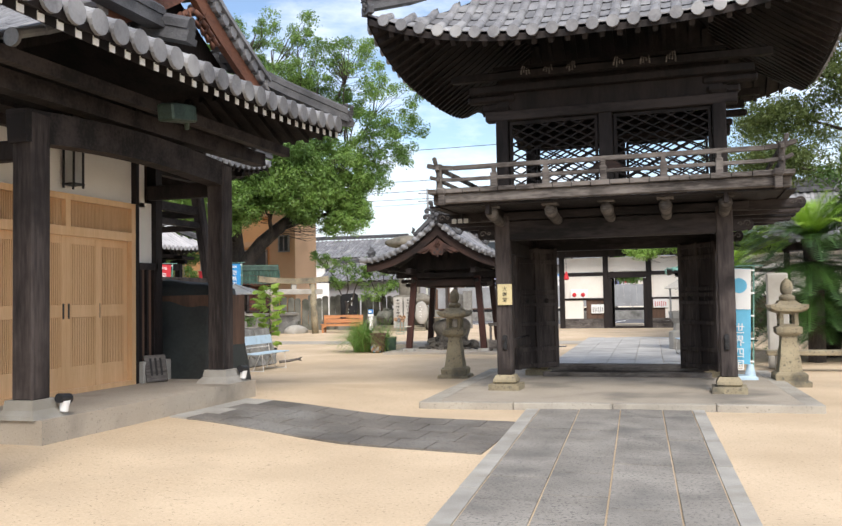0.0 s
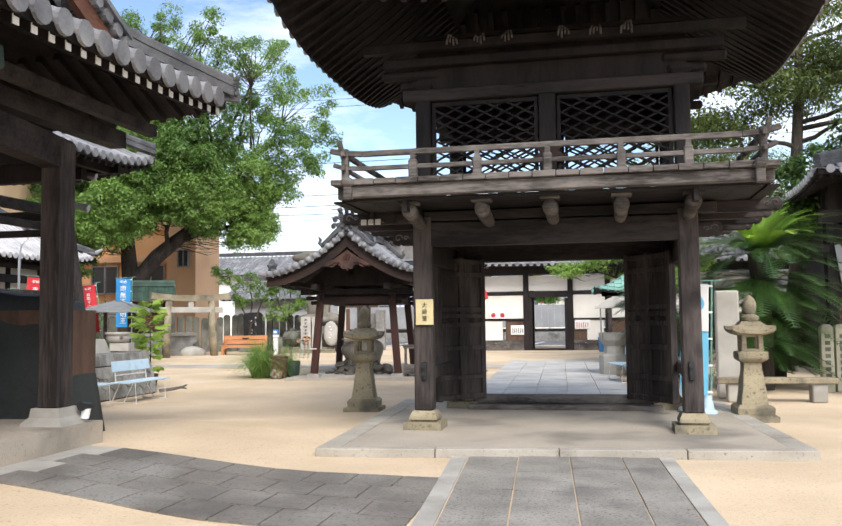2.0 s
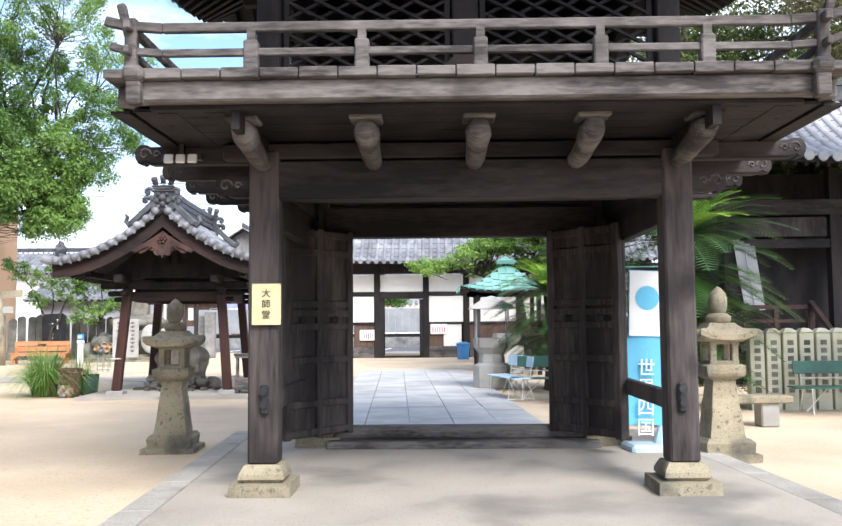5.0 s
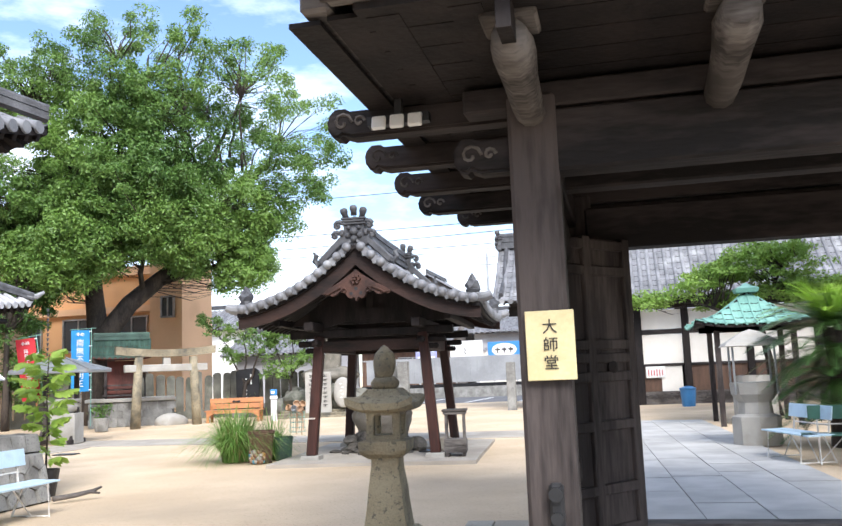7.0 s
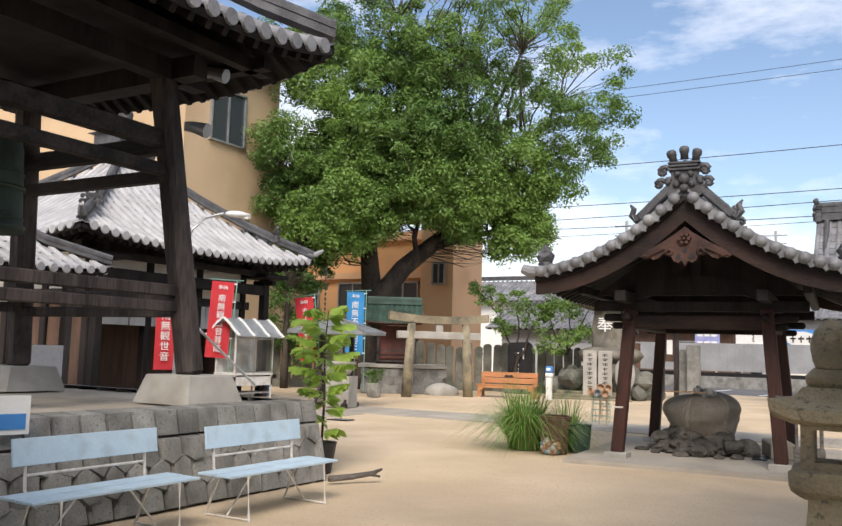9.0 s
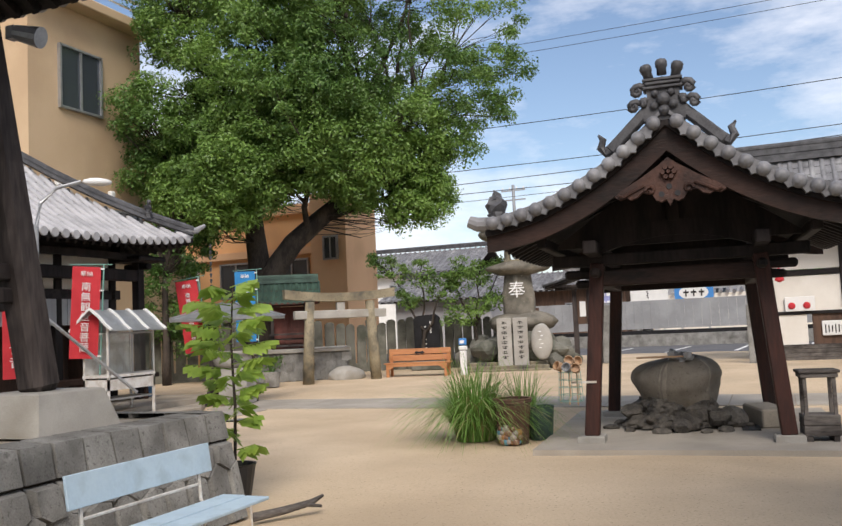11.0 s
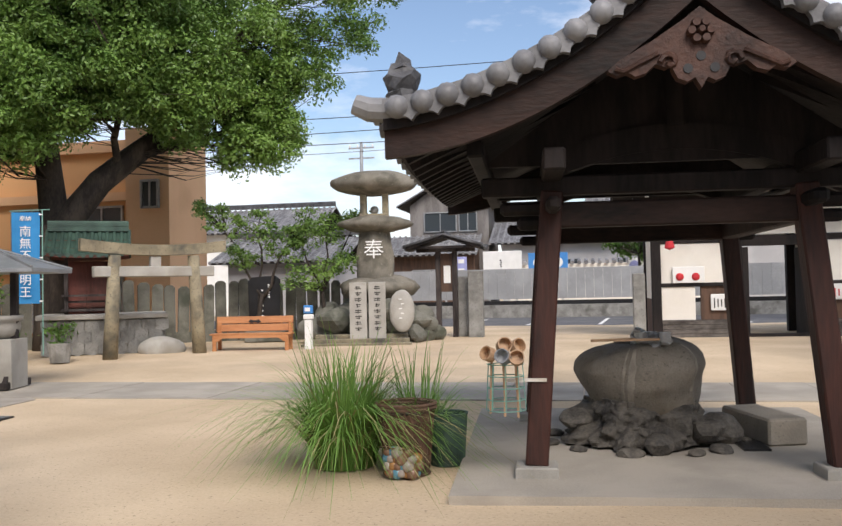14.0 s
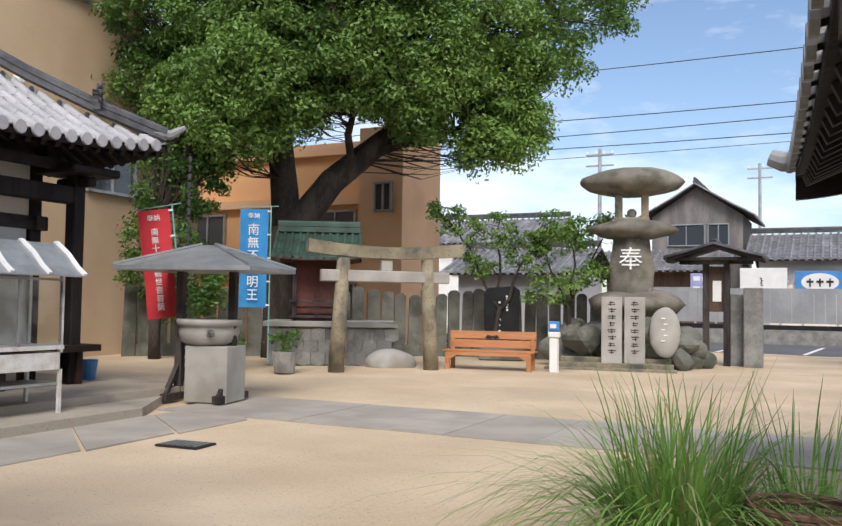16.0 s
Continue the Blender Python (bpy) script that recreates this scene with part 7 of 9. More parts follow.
for k, (x, y, z) in enumerate(((-0.10, -0.06, 0.07), (0.0, -0.08, 0.05), (0.09, -0.07, 0.04), (-0.02, 0.02, 0.13), (0.07, 0.03, 0.12))):
    ld = thing("hanging_ladle", WP @ pose(-HX - 0.22 + x, -HY - 0.12 + y, 0.92 + z), "wooden ladle standing handle down in the wire rack", "ladle", "ladles in the rack")
    b = nb()
    lathe(b, [(0.0, 0.0), (0.055, 0.0), (0.058, 0.075), (0.05, 0.075), (0.047, 0.01), (0.0, 0.01)], 14)
    bmesh.ops.transform(b, matrix=pose(0, 0, 0, 70, 0, 20 * k - 40), verts=b.verts)
    part("cup", b, GREYMETAL if k == 1 else LADLE, ld)
    b = nb()
    tube(b, [(0, 0.02, 0), (0.01 * k - 0.02, 0.03, -0.44)], 0.010, 6)
    part("handle", b, LADLE, ld)
# rusty basket with old cups, grass behind it
bk = thing("wire_basket", pose(-7.89, 10.6, 0.0), "rusted wire mesh basket with coloured glass balls inside", "basket")
b = nb()
for s in (1, -1):
    for k in range(40):
        a0 = 2 * math.pi * k / 40
        pts = [((0.185 + 0.055 * q / 8) * math.cos(a0 + s * 0.11 * q), (0.185 + 0.055 * q / 8) * math.sin(a0 + s * 0.11 * q), 0.01 + 0.56 * q / 8) for q in range(9)]
        tube(b, pts, 0.0035, 3, False)
tagged(part("mesh", b, RUST, bk), kind="stuff")
for z, r in ((0.01, 0.19), (0.57, 0.245), (0.54, 0.242)):
    b = nb()
    tube(b, [(r * math.cos(q * 0.2618), r * math.sin(q * 0.2618), z) for q in range(25)], 0.016 if z > 0.1 else 0.010, 6, False)
    part("rim", b, RUST, bk)
b = nb()
lathe(b, [(0.0, 0.01), (0.17, 0.01), (0.215, 0.50), (0.0, 0.52)], 16)
part("liner", b, RUST, bk, "rusty sheet liner")
balls = [mat("glass_ball_" + n, c, None, 0.25, 5, 30, 0) for n, c in (("amber", (0.40, 0.21, 0.08)), ("white", (0.42, 0.37, 0.33)), ("blue", (0.12, 0.30, 0.40)), ("brown", (0.26, 0.15, 0.10)))]
for k in range(26):
    a, q = -2.05 + (k % 7) * 0.17 + 0.05 * (k // 7 % 2), 0.235 + 0.02 * (k % 2)
    z = 0.05 + 0.055 * (k // 7)
    b = nb()
    bmesh.ops.create_icosphere(b, subdivisions=2, radius=0.036 + 0.008 * (k % 3), matrix=Matrix.Translation((q * math.cos(a), q * math.sin(a), z)))
    part("glass_ball", b, balls[(k * 7) % 4], bk, smooth=True)
b = nb()
tube(b, [(0.285 * math.cos(-2.2 + q * 0.14), 0.285 * math.sin(-2.2 + q * 0.14), 0.25 + 0.01 * math.sin(q)) for q in range(10)], 0.008, 5)
part("net_rim", b, RUST, bk)
gpot = thing("green_planter", pose(-7.62, 11.0, 0.0), "small dark green planter behind the basket", "planter")
b = nb()
lathe(b, [(0.15, 0), (0.18, 0.42), (0.19, 0.44), (0.16, 0.44), (0.15, 0.38), (0.0, 0.38)], 16)
part("pot", b, GREENROOF, gpot)


def grass_blades(n, at, spread, height, seed, lean=1.0, w=0.006):
    rng = np.random.default_rng(seed)
    vs, fs = [], []
    for k in range(n):
        a = rng.uniform(0, 2 * math.pi)
        r = spread * math.sqrt(rng.random())
        x, y = at[0] + r * math.cos(a), at[1] + r * math.sin(a)
        a2 = a + rng.normal() * 0.7
        h = height * rng.uniform(0.5, 1.15)
        out = h * (0.10 + 0.75 * rng.random()) * lean
        droop = rng.uniform(0.6, 1.15) * h * min(1.0, 1.15 * out / h)
        px, py = -math.sin(a2), math.cos(a2)
        ww = w * rng.uniform(0.6, 1.3)
        i0 = len(vs)
        for q in range(7):
            t = q / 6
            o = out * t ** 1.6
            z = max(0.01, h * t - droop * t ** 2.6)
            hw = ww * (1 - t) ** 0.6 + 0.0008
            cx, cy = x + math.cos(a2) * o, y + math.sin(a2) * o
            vs += [(cx - px * hw, cy - py * hw, at[2] + z), (cx + px * hw, cy + py * hw, at[2] + z)]
        for q in range(6):
            j = i0 + 2 * q
            fs.append((j, j + 1, j + 3, j + 2))
    me = bpy.data.meshes.new("blades")
    me.from_pydata(vs, [], fs)
    return me


gr = thing("grass_clump", pose(-8.42, 10.72, 0.0), "tall arching clump of green ornamental grass", "plant")
for nm, n, s, h, sd, ln, m in (("green_blade", 1050, 0.26, 1.34, 1, 1.2, GRASS), ("dry_blade", 150, 0.26, 1.35, 2, 1.5, DRYGRASS), ("side_blade", 230, 0.16, 1.2, 3, 1.0, GRASS)):
    me = grass_blades(n, (-0.06, 0.08, 0.0) if nm != "side_blade" else (0.52, 0.42, 0.0), s, h, sd, ln, 0.0072)
    me.materials.append(m)
    ob = new(nm, me)
    ob.parent = gr
    tagged(ob, kind="stuff")

# ---- torii, shrine, stone fence ----
TM = pose(-16.16, 21.8, 0.1, 0, 0, 44.5)
tor = thing("stone_torii", TM, "weathered stone torii gate with a thick curved lintel", "torii")


def tp(name, material, fn, parent=None, T=tor, label="", smooth=False):
    b = nb()
    fn(b)
    return part(name, b, material, parent or T, label, smooth)


for sx in (-1, 1):
    tp("pillar", MOSSTONE, lambda b: tube(b, [(sx * 1.02, 0, -0.05), (sx * 0.97, 0, 1.0), (sx * 0.90, 0, 2.3)], [0.165, 0.15, 0.135], 14), smooth=True)
tp("tie_beam", GRANITE, lambda b: box(b, (0, 0, 1.93), (2.75, 0.2, 0.24), bevel=0.02))
tp("strut", GRANITE, lambda b: box(b, (0, 0, 2.16), (0.24, 0.16, 0.24), bevel=0.015))


def lintel(b):
    strip(b, [(-1.65 + 0.165 * k, 2.30 + 0.035 * (-1.65 + 0.165 * k) ** 2, 2.54 + 0.045 * (-1.65 + 0.165 * k) ** 2) for k in range(21)], -0.13, 0.13)


tp("lintel", MOSSTONE, lintel)
SM = pose(-18.25, 23.1, 0.1, 0, 0, 30)
sh_base = thing("shrine_base", SM, "low shrine base of fitted hexagonal stones with a flat granite top", "plinth")
b = nb()
box(b, (0, 0, 0.42), (2.7, 2.0, 0.84))
part("core", b, WALLSTONE, sh_base)
b = nb()
box(b, (0, 0, 0.90), (2.95, 2.25, 0.12), bevel=0.015)
part("top_slab", b, GRANITE, sh_base)
for j in range(3):
    for i in range(9):
        b = nb()
        x = -1.38 + (i + 0.5 * (j % 2)) * 0.32
        if x > 1.2:
            b.free()
            continue
        poly = [(x + 0.01, 0.04 + j * 0.27), (x + 0.16, -0.01 + j * 0.27), (x + 0.31, 0.04 + j * 0.27), (x + 0.31, 0.28 + j * 0.26), (x + 0.16, 0.33 + j * 0.25), (x + 0.01, 0.28 + j * 0.26)]
        plate(b, poly, -1.06, -0.98)
        part("face_stone", b, WALLSTONE, sh_base)
        b = nb()
        plate(b, poly, -0.04, 0.04)
        bmesh.ops.transform(b, matrix=pose(1.38, 0, 0, 0, 0, 90) @ Matrix.Diagonal((0.72, 1, 1, 1)), verts=b.verts)
        part("face_stone", b, WALLSTONE, sh_base)
shr = thing("small_shrine", SM @ pose(-0.35, 0.1, 0.96), "little faded red wooden shrine with a green tiled gable roof", "shrine")
tp("body", SHRINERED, lambda b: box(b, (0, 0.25, 0.65), (1.05, 0.8, 1.3)), T=shr)
for sx in (-1, 1):
    tp("front_post", POSTWOOD, lambda b: box(b, (sx * 0.5, -0.5, 0.7), (0.09, 0.09, 1.4)), T=shr)
    tp("side_panel", SHRINERED, lambda b: box(b, (sx * 0.27, -0.17, 0.7), (0.42, 0.04, 1.1)), T=shr)
tp("step", POSTWOOD, lambda b: (box(b, (0, -0.5, 0.1), (1.2, 0.3, 0.06)), box(b, (0, -0.42, 0.3), (1.1, 0.14, 0.05))), T=shr)
tp("rail", POSTWOOD, lambda b: box(b, (0, -0.62, 0.45), (1.2, 0.05, 0.05)), T=shr)
tp("front_beam", POSTWOOD, lambda b: box(b, (0, -0.5, 1.42), (1.3, 0.1, 0.12)), T=shr)
roof_face(shr, (-0.95, -0.95, 1.42), (1, 0, 0), (0, 1, 0), 1.9, 1.0, 0.62, sag=0.3, lift=0.05, pitch=0.16, r=0.045, tile=GREENROOF, thick=0.07, under=SHRINERED)
roof_face(shr, (0.95, 1.05, 1.42), (-1, 0, 0), (0, -1, 0), 1.9, 1.0, 0.62, sag=0.3, lift=0.05, pitch=0.16, r=0.045, tile=GREENROOF, thick=0.07, under=SHRINERED)
ridge(shr, [(-0.95, 0.05, 2.05), (0.95, 0.05, 2.05)], 0.2, 0.2, tile=GREENROOF)
# cut stone beside the torii
hs = thing("half_round_stone", pose(-16.5, 22.7, 0.05, 0, 0, 30), "half-buried rounded granite stone under the torii", "stone")
rock("stone", hs, (0, 0, 0.12), (0.55, 0.4, 0.34), 5, GRANITE, amt=0.12)
# upright stone fence
fen = thing("stone_fence", I4, "row of upright inscribed weathered stone slabs along the precinct edge", "fence")
rf = random.Random(14)


def fence_run(p, q, n):
    p, q = Vector(p), Vector(q)
    ang = math.degrees(math.atan2(q.y - p.y, q.x - p.x))
    for k in range(n):
        c = p.lerp(q, (k + 0.5) / n)
        w, h = (q - p).length / n * rf.uniform(0.80, 0.92), 1.75 * rf.uniform(0.92, 1.06)
        b = nb()
        plate(b, [(-w / 2, -0.1), (w / 2, -0.1), (w / 2 * 0.97, h - 0.07), (w * 0.2, h), (-w * 0.25, h - 0.01), (-w / 2, h - 0.09)], -0.07, 0.07)
        bmesh.ops.transform(b, matrix=pose(c.x, c.y, c.z, rf.uniform(-2, 2), rf.uniform(-1.5, 1.5), ang + rf.uniform(-4, 4)), verts=b.verts)
        part("fence_stone", b, FENCESTONE, fen)


fence_run((-23.5, 21.8, 0.1), (-20.4, 24.6, 0.1), 11)
fence_run((-19.8, 25.2, 0.1), (-16.8, 27.2, 0.1), 10)
fence_run((-16.8, 27.2, 0.1), (-13.2, 28.0, 0.1), 11)
b = nb()
for p, q in (((-23.5, 22.0), (-16.8, 27.5)), ((-16.8, 27.5), (-13.2, 28.3))):
    bar(b, (*p, 0.2), (*q, 0.2), 0.3, 0.4)
part("footing", b, FENCESTONE, fen)
# polished inscribed stele
ste = thing("black_stele", pose(-15.3, 26.35, 0.1, 0, 0, 15), "polished black stone stele with white engraved lines", "stele")
b = nb()
plate(b, [(-0.42, 0.3), (0.42, 0.3), (0.44, 1.75), (0.3, 1.86), (-0.34, 1.82), (-0.45, 1.7)], -0.08, 0.08)
part("slab", b, BLACKSTONE, ste)
b = nb()
box(b, (0, 0, 0.17), (1.1, 0.5, 0.3), bevel=0.02)
part("foot", b, FENCESTONE, ste)
for x, z0, z1 in ((0.12, 1.6, 1.2), (-0.06, 1.45, 0.6)):
    for k in range(6):
        b = nb()
        box(b, (x + 0.01 * (k % 2), -0.086, z0 + (z1 - z0) * k / 6), (0.05, 0.006, 0.045))
        part("engraving", b, WHITE, ste)
# orange bench
ob_ = thing("wooden_bench", pose(-14.42, 23.3, 0.08, 0, 0, 8), "orange varnished wooden park bench with a plank back", "bench")
for k in range(2):
    tp("back_plank", ORANGEWOOD, lambda b: box(b, (0, 0.22 + 0.02 * k, 0.56 + 0.19 * k), (1.9, 0.04, 0.17), pose(0, 0, 0, -6), 0.01), T=ob_)
    tp("leg", ORANGEWOOD, lambda b: (box(b, ((k * 2 - 1) * 0.88, -0.22, 0.2), (0.09, 0.08, 0.40), bevel=0.01), box(b, ((k * 2 - 1) * 0.88, 0.22, 0.36), (0.09, 0.07, 0.72), bevel=0.01), box(b, ((k * 2 - 1) * 0.88, 0, 0.36), (0.07, 0.46, 0.07))), T=ob_)
for k in range(3):
    tp("seat_plank", ORANGEWOOD, lambda b: box(b, (0, -0.2 + 0.17 * k, 0.42), (1.98, 0.155, 0.035), bevel=0.008), T=ob_)
tp("apron", ORANGEWOOD, lambda b: plate(b, [(-0.88, 0.40), (-0.88, 0.24), (-0.8, 0.25), (-0.68, 0.33), (0.68, 0.33), (0.8, 0.25), (0.88, 0.24), (0.88, 0.40)], -0.27, -0.24), T=ob_)
tp("bat_cutout", BLACK, lambda b: plate(b, [(-0.16, 0.70), (-0.08, 0.67), (0, 0.69), (0.08, 0.67), (0.16, 0.70), (0.1, 0.76), (0.03, 0.74), (-0.03, 0.74), (-0.1, 0.76)], 0.19, 0.2), T=ob_, label="dark bat-shaped cut-out")
dis = thing("dispenser_post", pose(-13.1, 23.6, 0.08), "white post with a blue hand dispenser box", "dispenser")
tp("post", WHITE, lambda b: box(b, (0, 0, 0.36), (0.17, 0.14, 0.72), bevel=0.01), T=dis)
tp("head", SIGNBLUE, lambda b: box(b, (0, -0.01, 0.98), (0.22, 0.12, 0.2), bevel=0.02), T=dis)
tp("neck", WHITE, lambda b: (box(b, (0, 0, 0.8), (0.24, 0.14, 0.12), bevel=0.02), box(b, (0, -0.08, 0.98), (0.13, 0.02, 0.09))), T=dis)

# ---- the great natural-stone lantern ----
gl = thing("great_stone_lantern", pose(-12.1, 26.4, 0.05, 0, 0, 12), "towering lantern of natural boulders with a mushroom cap and carved character", "lantern")
gs = random.Random(2)


def boulder(name, at, r, seed, m=MOSSTONE, amt=0.18):
    return rock(name, gl, at, r, seed, m, amt=amt) if name != "mound_boulder" else cut_stone(name, gl, at, r, seed, m)


boulder("cap", (0, 0, 4.36), (1.18, 0.98, 0.35), 11, GREYMOSS, 0.12)
for sx in (-1, 1):
    tp("fire_post", MOSSTONE, lambda b: (box(b, (sx * 0.30, -0.2, 3.78), (0.17, 0.17, 0.72), bevel=0.02), box(b, (sx * 0.30, 0.25, 3.78), (0.17, 0.17, 0.72), bevel=0.02)), T=gl)
tp("fire_slab", MOSSTONE, lambda b: box(b, (0, 0, 3.46), (0.8, 0.7, 0.1), bevel=0.02), T=gl)
tp("lamp_ball", GRANITE, lambda b: bmesh.ops.create_icosphere(b, subdivisions=2, radius=0.12, matrix=Matrix.Translation((0, 0, 3.63))), T=gl)
boulder("table", (0, 0, 3.24), (1.0, 0.85, 0.23), 12, GREYMOSS, 0.16)
b = nb()
lathe(b, [(0.54, 1.72), (0.58, 1.9), (0.57, 2.3), (0.51, 2.75), (0.47, 3.0), (0.44, 3.18)], 6, turn=0.5)
bmesh.ops.subdivide_edges(b, edges=b.edges[:], cuts=3, use_grid_fill=True, smooth=0.6)
roughen(b, 0.05, 0.5, 4)
part("shaft", b, GREYMOSS, gl, smooth=True)
boulder("seat_boulder", (0, 0, 1.50), (1.10, 0.9, 0.36), 13, GREYMOSS, 0.2)
for k in range(26):
    a = k * 2.399
    q = 0.9 + 0.5 * (k / 26)
    s = gs.uniform(0.28, 0.5)
    boulder("mound_boulder", (q * 1.25 * math.cos(a), q * 0.8 * math.sin(a), gs.uniform(0.1, 0.95) if k % 3 else 0.25), (s, s * 0.8, s * 0.75), 20 + k, FENCESTONE, 0.3)
boulder("mound_core", (0, 0.1, 0.6), (1.3, 0.9, 0.75), 60, FENCESTONE)
writing("奉", 0.55, WHITE, gl, (-0.02, -0.60, 2.50))
mk = thing("inscribed_stele", pose(-11.95, 25.0, 0.2, 0, 0, 12), "pair of white inscribed stone markers with black characters", "stele")
for x in (-0.27, 0.22):
    b = nb()
    box(b, (x, 0, 0.75), (0.44, 0.12, 1.5), bevel=0.01)
    part("marker", b, GRANITE, mk)
    for k in range(8):
        b = nb()
        box(b, (x + 0.01 * (k % 2), -0.062, 1.38 - 0.15 * k), (0.17 if k % 3 else 0.12, 0.008, 0.022))
        box(b, (x, -0.062, 1.335 - 0.15 * k), (0.10 if k % 2 else 0.16, 0.008, 0.02))
        box(b, (x - 0.02 + 0.02 * (k % 3), -0.0615, 1.355 - 0.15 * k), (0.022, 0.008, 0.10))
        part("writing_bar", b, INK, mk)
rs = thing("rounded_white_stele", pose(-11.1, 25.1, 0.2, 0, 0, 12), "rounded pale grey stone with engraved white writing", "stele")
rock("stone", rs, (0, 0, 0.75), (0.33, 0.12, 0.55), 31, GRANITE, amt=0.05)
for k in range(5):
    b = nb()
    box(b, (-0.04 + 0.05 * (k % 2), -0.128, 1.05 - 0.12 * k), (0.08, 0.008, 0.025))
    part("engraving", b, WHITE, rs)
# low steps and edging in front
b = nb()
for k in range(3):
    box(b, (-12.2, 24.7 + 0.25 * k, 0.1 + 0.1 * k), (2.8 - 0.2 * k, 0.24, 0.12), pose(0, 0, 0, 0, 0, 10), 0.02)
solid("edging_stones", b, MOSSTONE, "low stone edging before the great lantern", "edging", "structure")

# roofed notice post and gate posts on the street side
nr = thing("roofed_notice_post", pose(-10.4, 28.0, 0.05), "narrow roofed notice board with posted papers", "notice board")
for sx in (-1, 1):
    tp("post", POSTWOOD, lambda b: box(b, (sx * 0.24, 0, 1.3), (0.14, 0.16, 2.6)), T=nr)
tp("board", BROWNWALL, lambda b: box(b, (0, 0.02, 1.9), (0.4, 0.06, 1.1)), T=nr)
tp("paper", WHITE, lambda b: box(b, (0.02, -0.03, 1.85), (0.2, 0.012, 0.5)), T=nr)
for sx in (-1, 1):
    roof_face(nr, (sx * 1.08, -0.55 * sx, 2.60), (0, sx, 0), (-sx, 0, 0), 1.1, 1.08, 0.36, sag=0.12, lift=0.05, pitch=0.22, r=0.05, tile=TILEDARK, thick=0.07)
ridge(nr, [(0, -0.55, 2.95), (0, 0.55, 2.95)], 0.16, 0.1)
tp("cross_beam", POSTWOOD, lambda b: (box(b, (0, -0.1, 2.56), (1.7, 0.12, 0.12), bevel=0.01), box(b, (0, -0.4, 2.62), (1.9, 0.08, 0.08), bevel=0.01)), T=nr)
for i, (x, y, h, w) in enumerate(((-9.55, 27.9, 1.95, 0.42), (-12.5, 28.6, 1.7, 0.9), (-9.95, 28.3, 1.8, 0.3), (-5.15, 26.0, 1.75, 0.3))):
    gp2 = thing("stone_gate_post", pose(x, y, 0.03), "squared grey stone gate post at the street side", "post", "stone posts at the street")
    tp("shaft", FENCESTONE if i in (1,) else WALLSTONE, lambda b: box(b, (0, 0, h / 2), (w, 0.3, h), bevel=0.02), T=gp2)


# ---- side temple with the pale tiled roof ----
lt = thing("side_temple", pose(-20.55, 12.6, 0.0), "side temple with white plaster walls and a pale tiled hip roof", "building")


def lpart(name, material, fn, label="", parent=None):
    b = nb()
    fn(b)
    return part(name, b, material, parent or lt, label)


LX, LY, LZ = 3.4, 3.75, 3.68
for o, a, n, ln, rn, k in (((-LX, -LY, LZ), (1, 0, 0), (0, 1, 0), 2 * LX, LY, LY / LX), ((LX, LY, LZ), (-1, 0, 0), (0, -1, 0), 2 * LX, LY, LY / LX), ((LX, -LY, LZ), (0, 1, 0), (-1, 0, 0), 2 * LY, LX, LX / LY), ((-LX, LY, LZ), (0, -1, 0), (1, 0, 0), 2 * LY, LX, LX / LY)):
    roof_face(lt, o, a, n, ln, rn, 2.7, left=k, right=k, lift=0.22, rafters=1.5, pitch=0.26, tile=TILEPALE, thick=0.12, sag=0.35)
for sx, sy in ((-1, -1), (1, -1), (1, 1), (-1, 1)):
    pts = [(sx * LX * (1 - t), sy * LY * (1 - t), LZ + 0.04 + rise_at(t, 1, 2.7, 0.35) + 0.22 * (1 - t)) for t in (0, 0.2, 0.4, 0.6, 0.8, 1)]
    ridge(lt, pts, 0.2, 0.16)
    oni(lt, (pts[1][0], pts[1][1], pts[1][2] + 0.1), 45 * sx + (90 if sy > 0 else 0) * sx, 0.55)
    lpart("eave_tip", TILE, lambda b: tube(b, [(pts[0][0] - sx * 0.2, pts[0][1] - sy * 0.2, pts[0][2] + 0.1), (pts[0][0] + sx * 0.05, pts[0][1] + sy * 0.05, pts[0][2] + 0.12), (pts[0][0] + sx * 0.2, pts[0][1] + sy * 0.2, pts[0][2] + 0.25)], [0.09, 0.08, 0.04], 8))
lpart("roof_box", TILEDARK, lambda b: (lathe(b, [(0.55, LZ + 2.5), (0.6, LZ + 2.75), (0.5, LZ + 2.8), (0.5, LZ + 3.1), (0.62, LZ + 3.15), (0.3, LZ + 3.3)], square=True), lathe(b, [(0.3, LZ + 3.3), (0.34, LZ + 3.45), (0.2, LZ + 3.6), (0.22, LZ + 3.75), (0.0, LZ + 4.1)], 12)))
for x in (2.1, -2.1):
    for y in (-2.4, -0.8, 0.8, 2.4):
        lpart("post", DARKWOOD, lambda b: box(b, (x, y, 1.9), (0.2, 0.2, 3.6), bevel=0.015))
for y in (-2.4, 2.4):
    for x in (-0.7, 0.7):
        lpart("post", DARKWOOD, lambda b: box(b, (x, y, 1.9), (0.2, 0.2, 3.6), bevel=0.015))
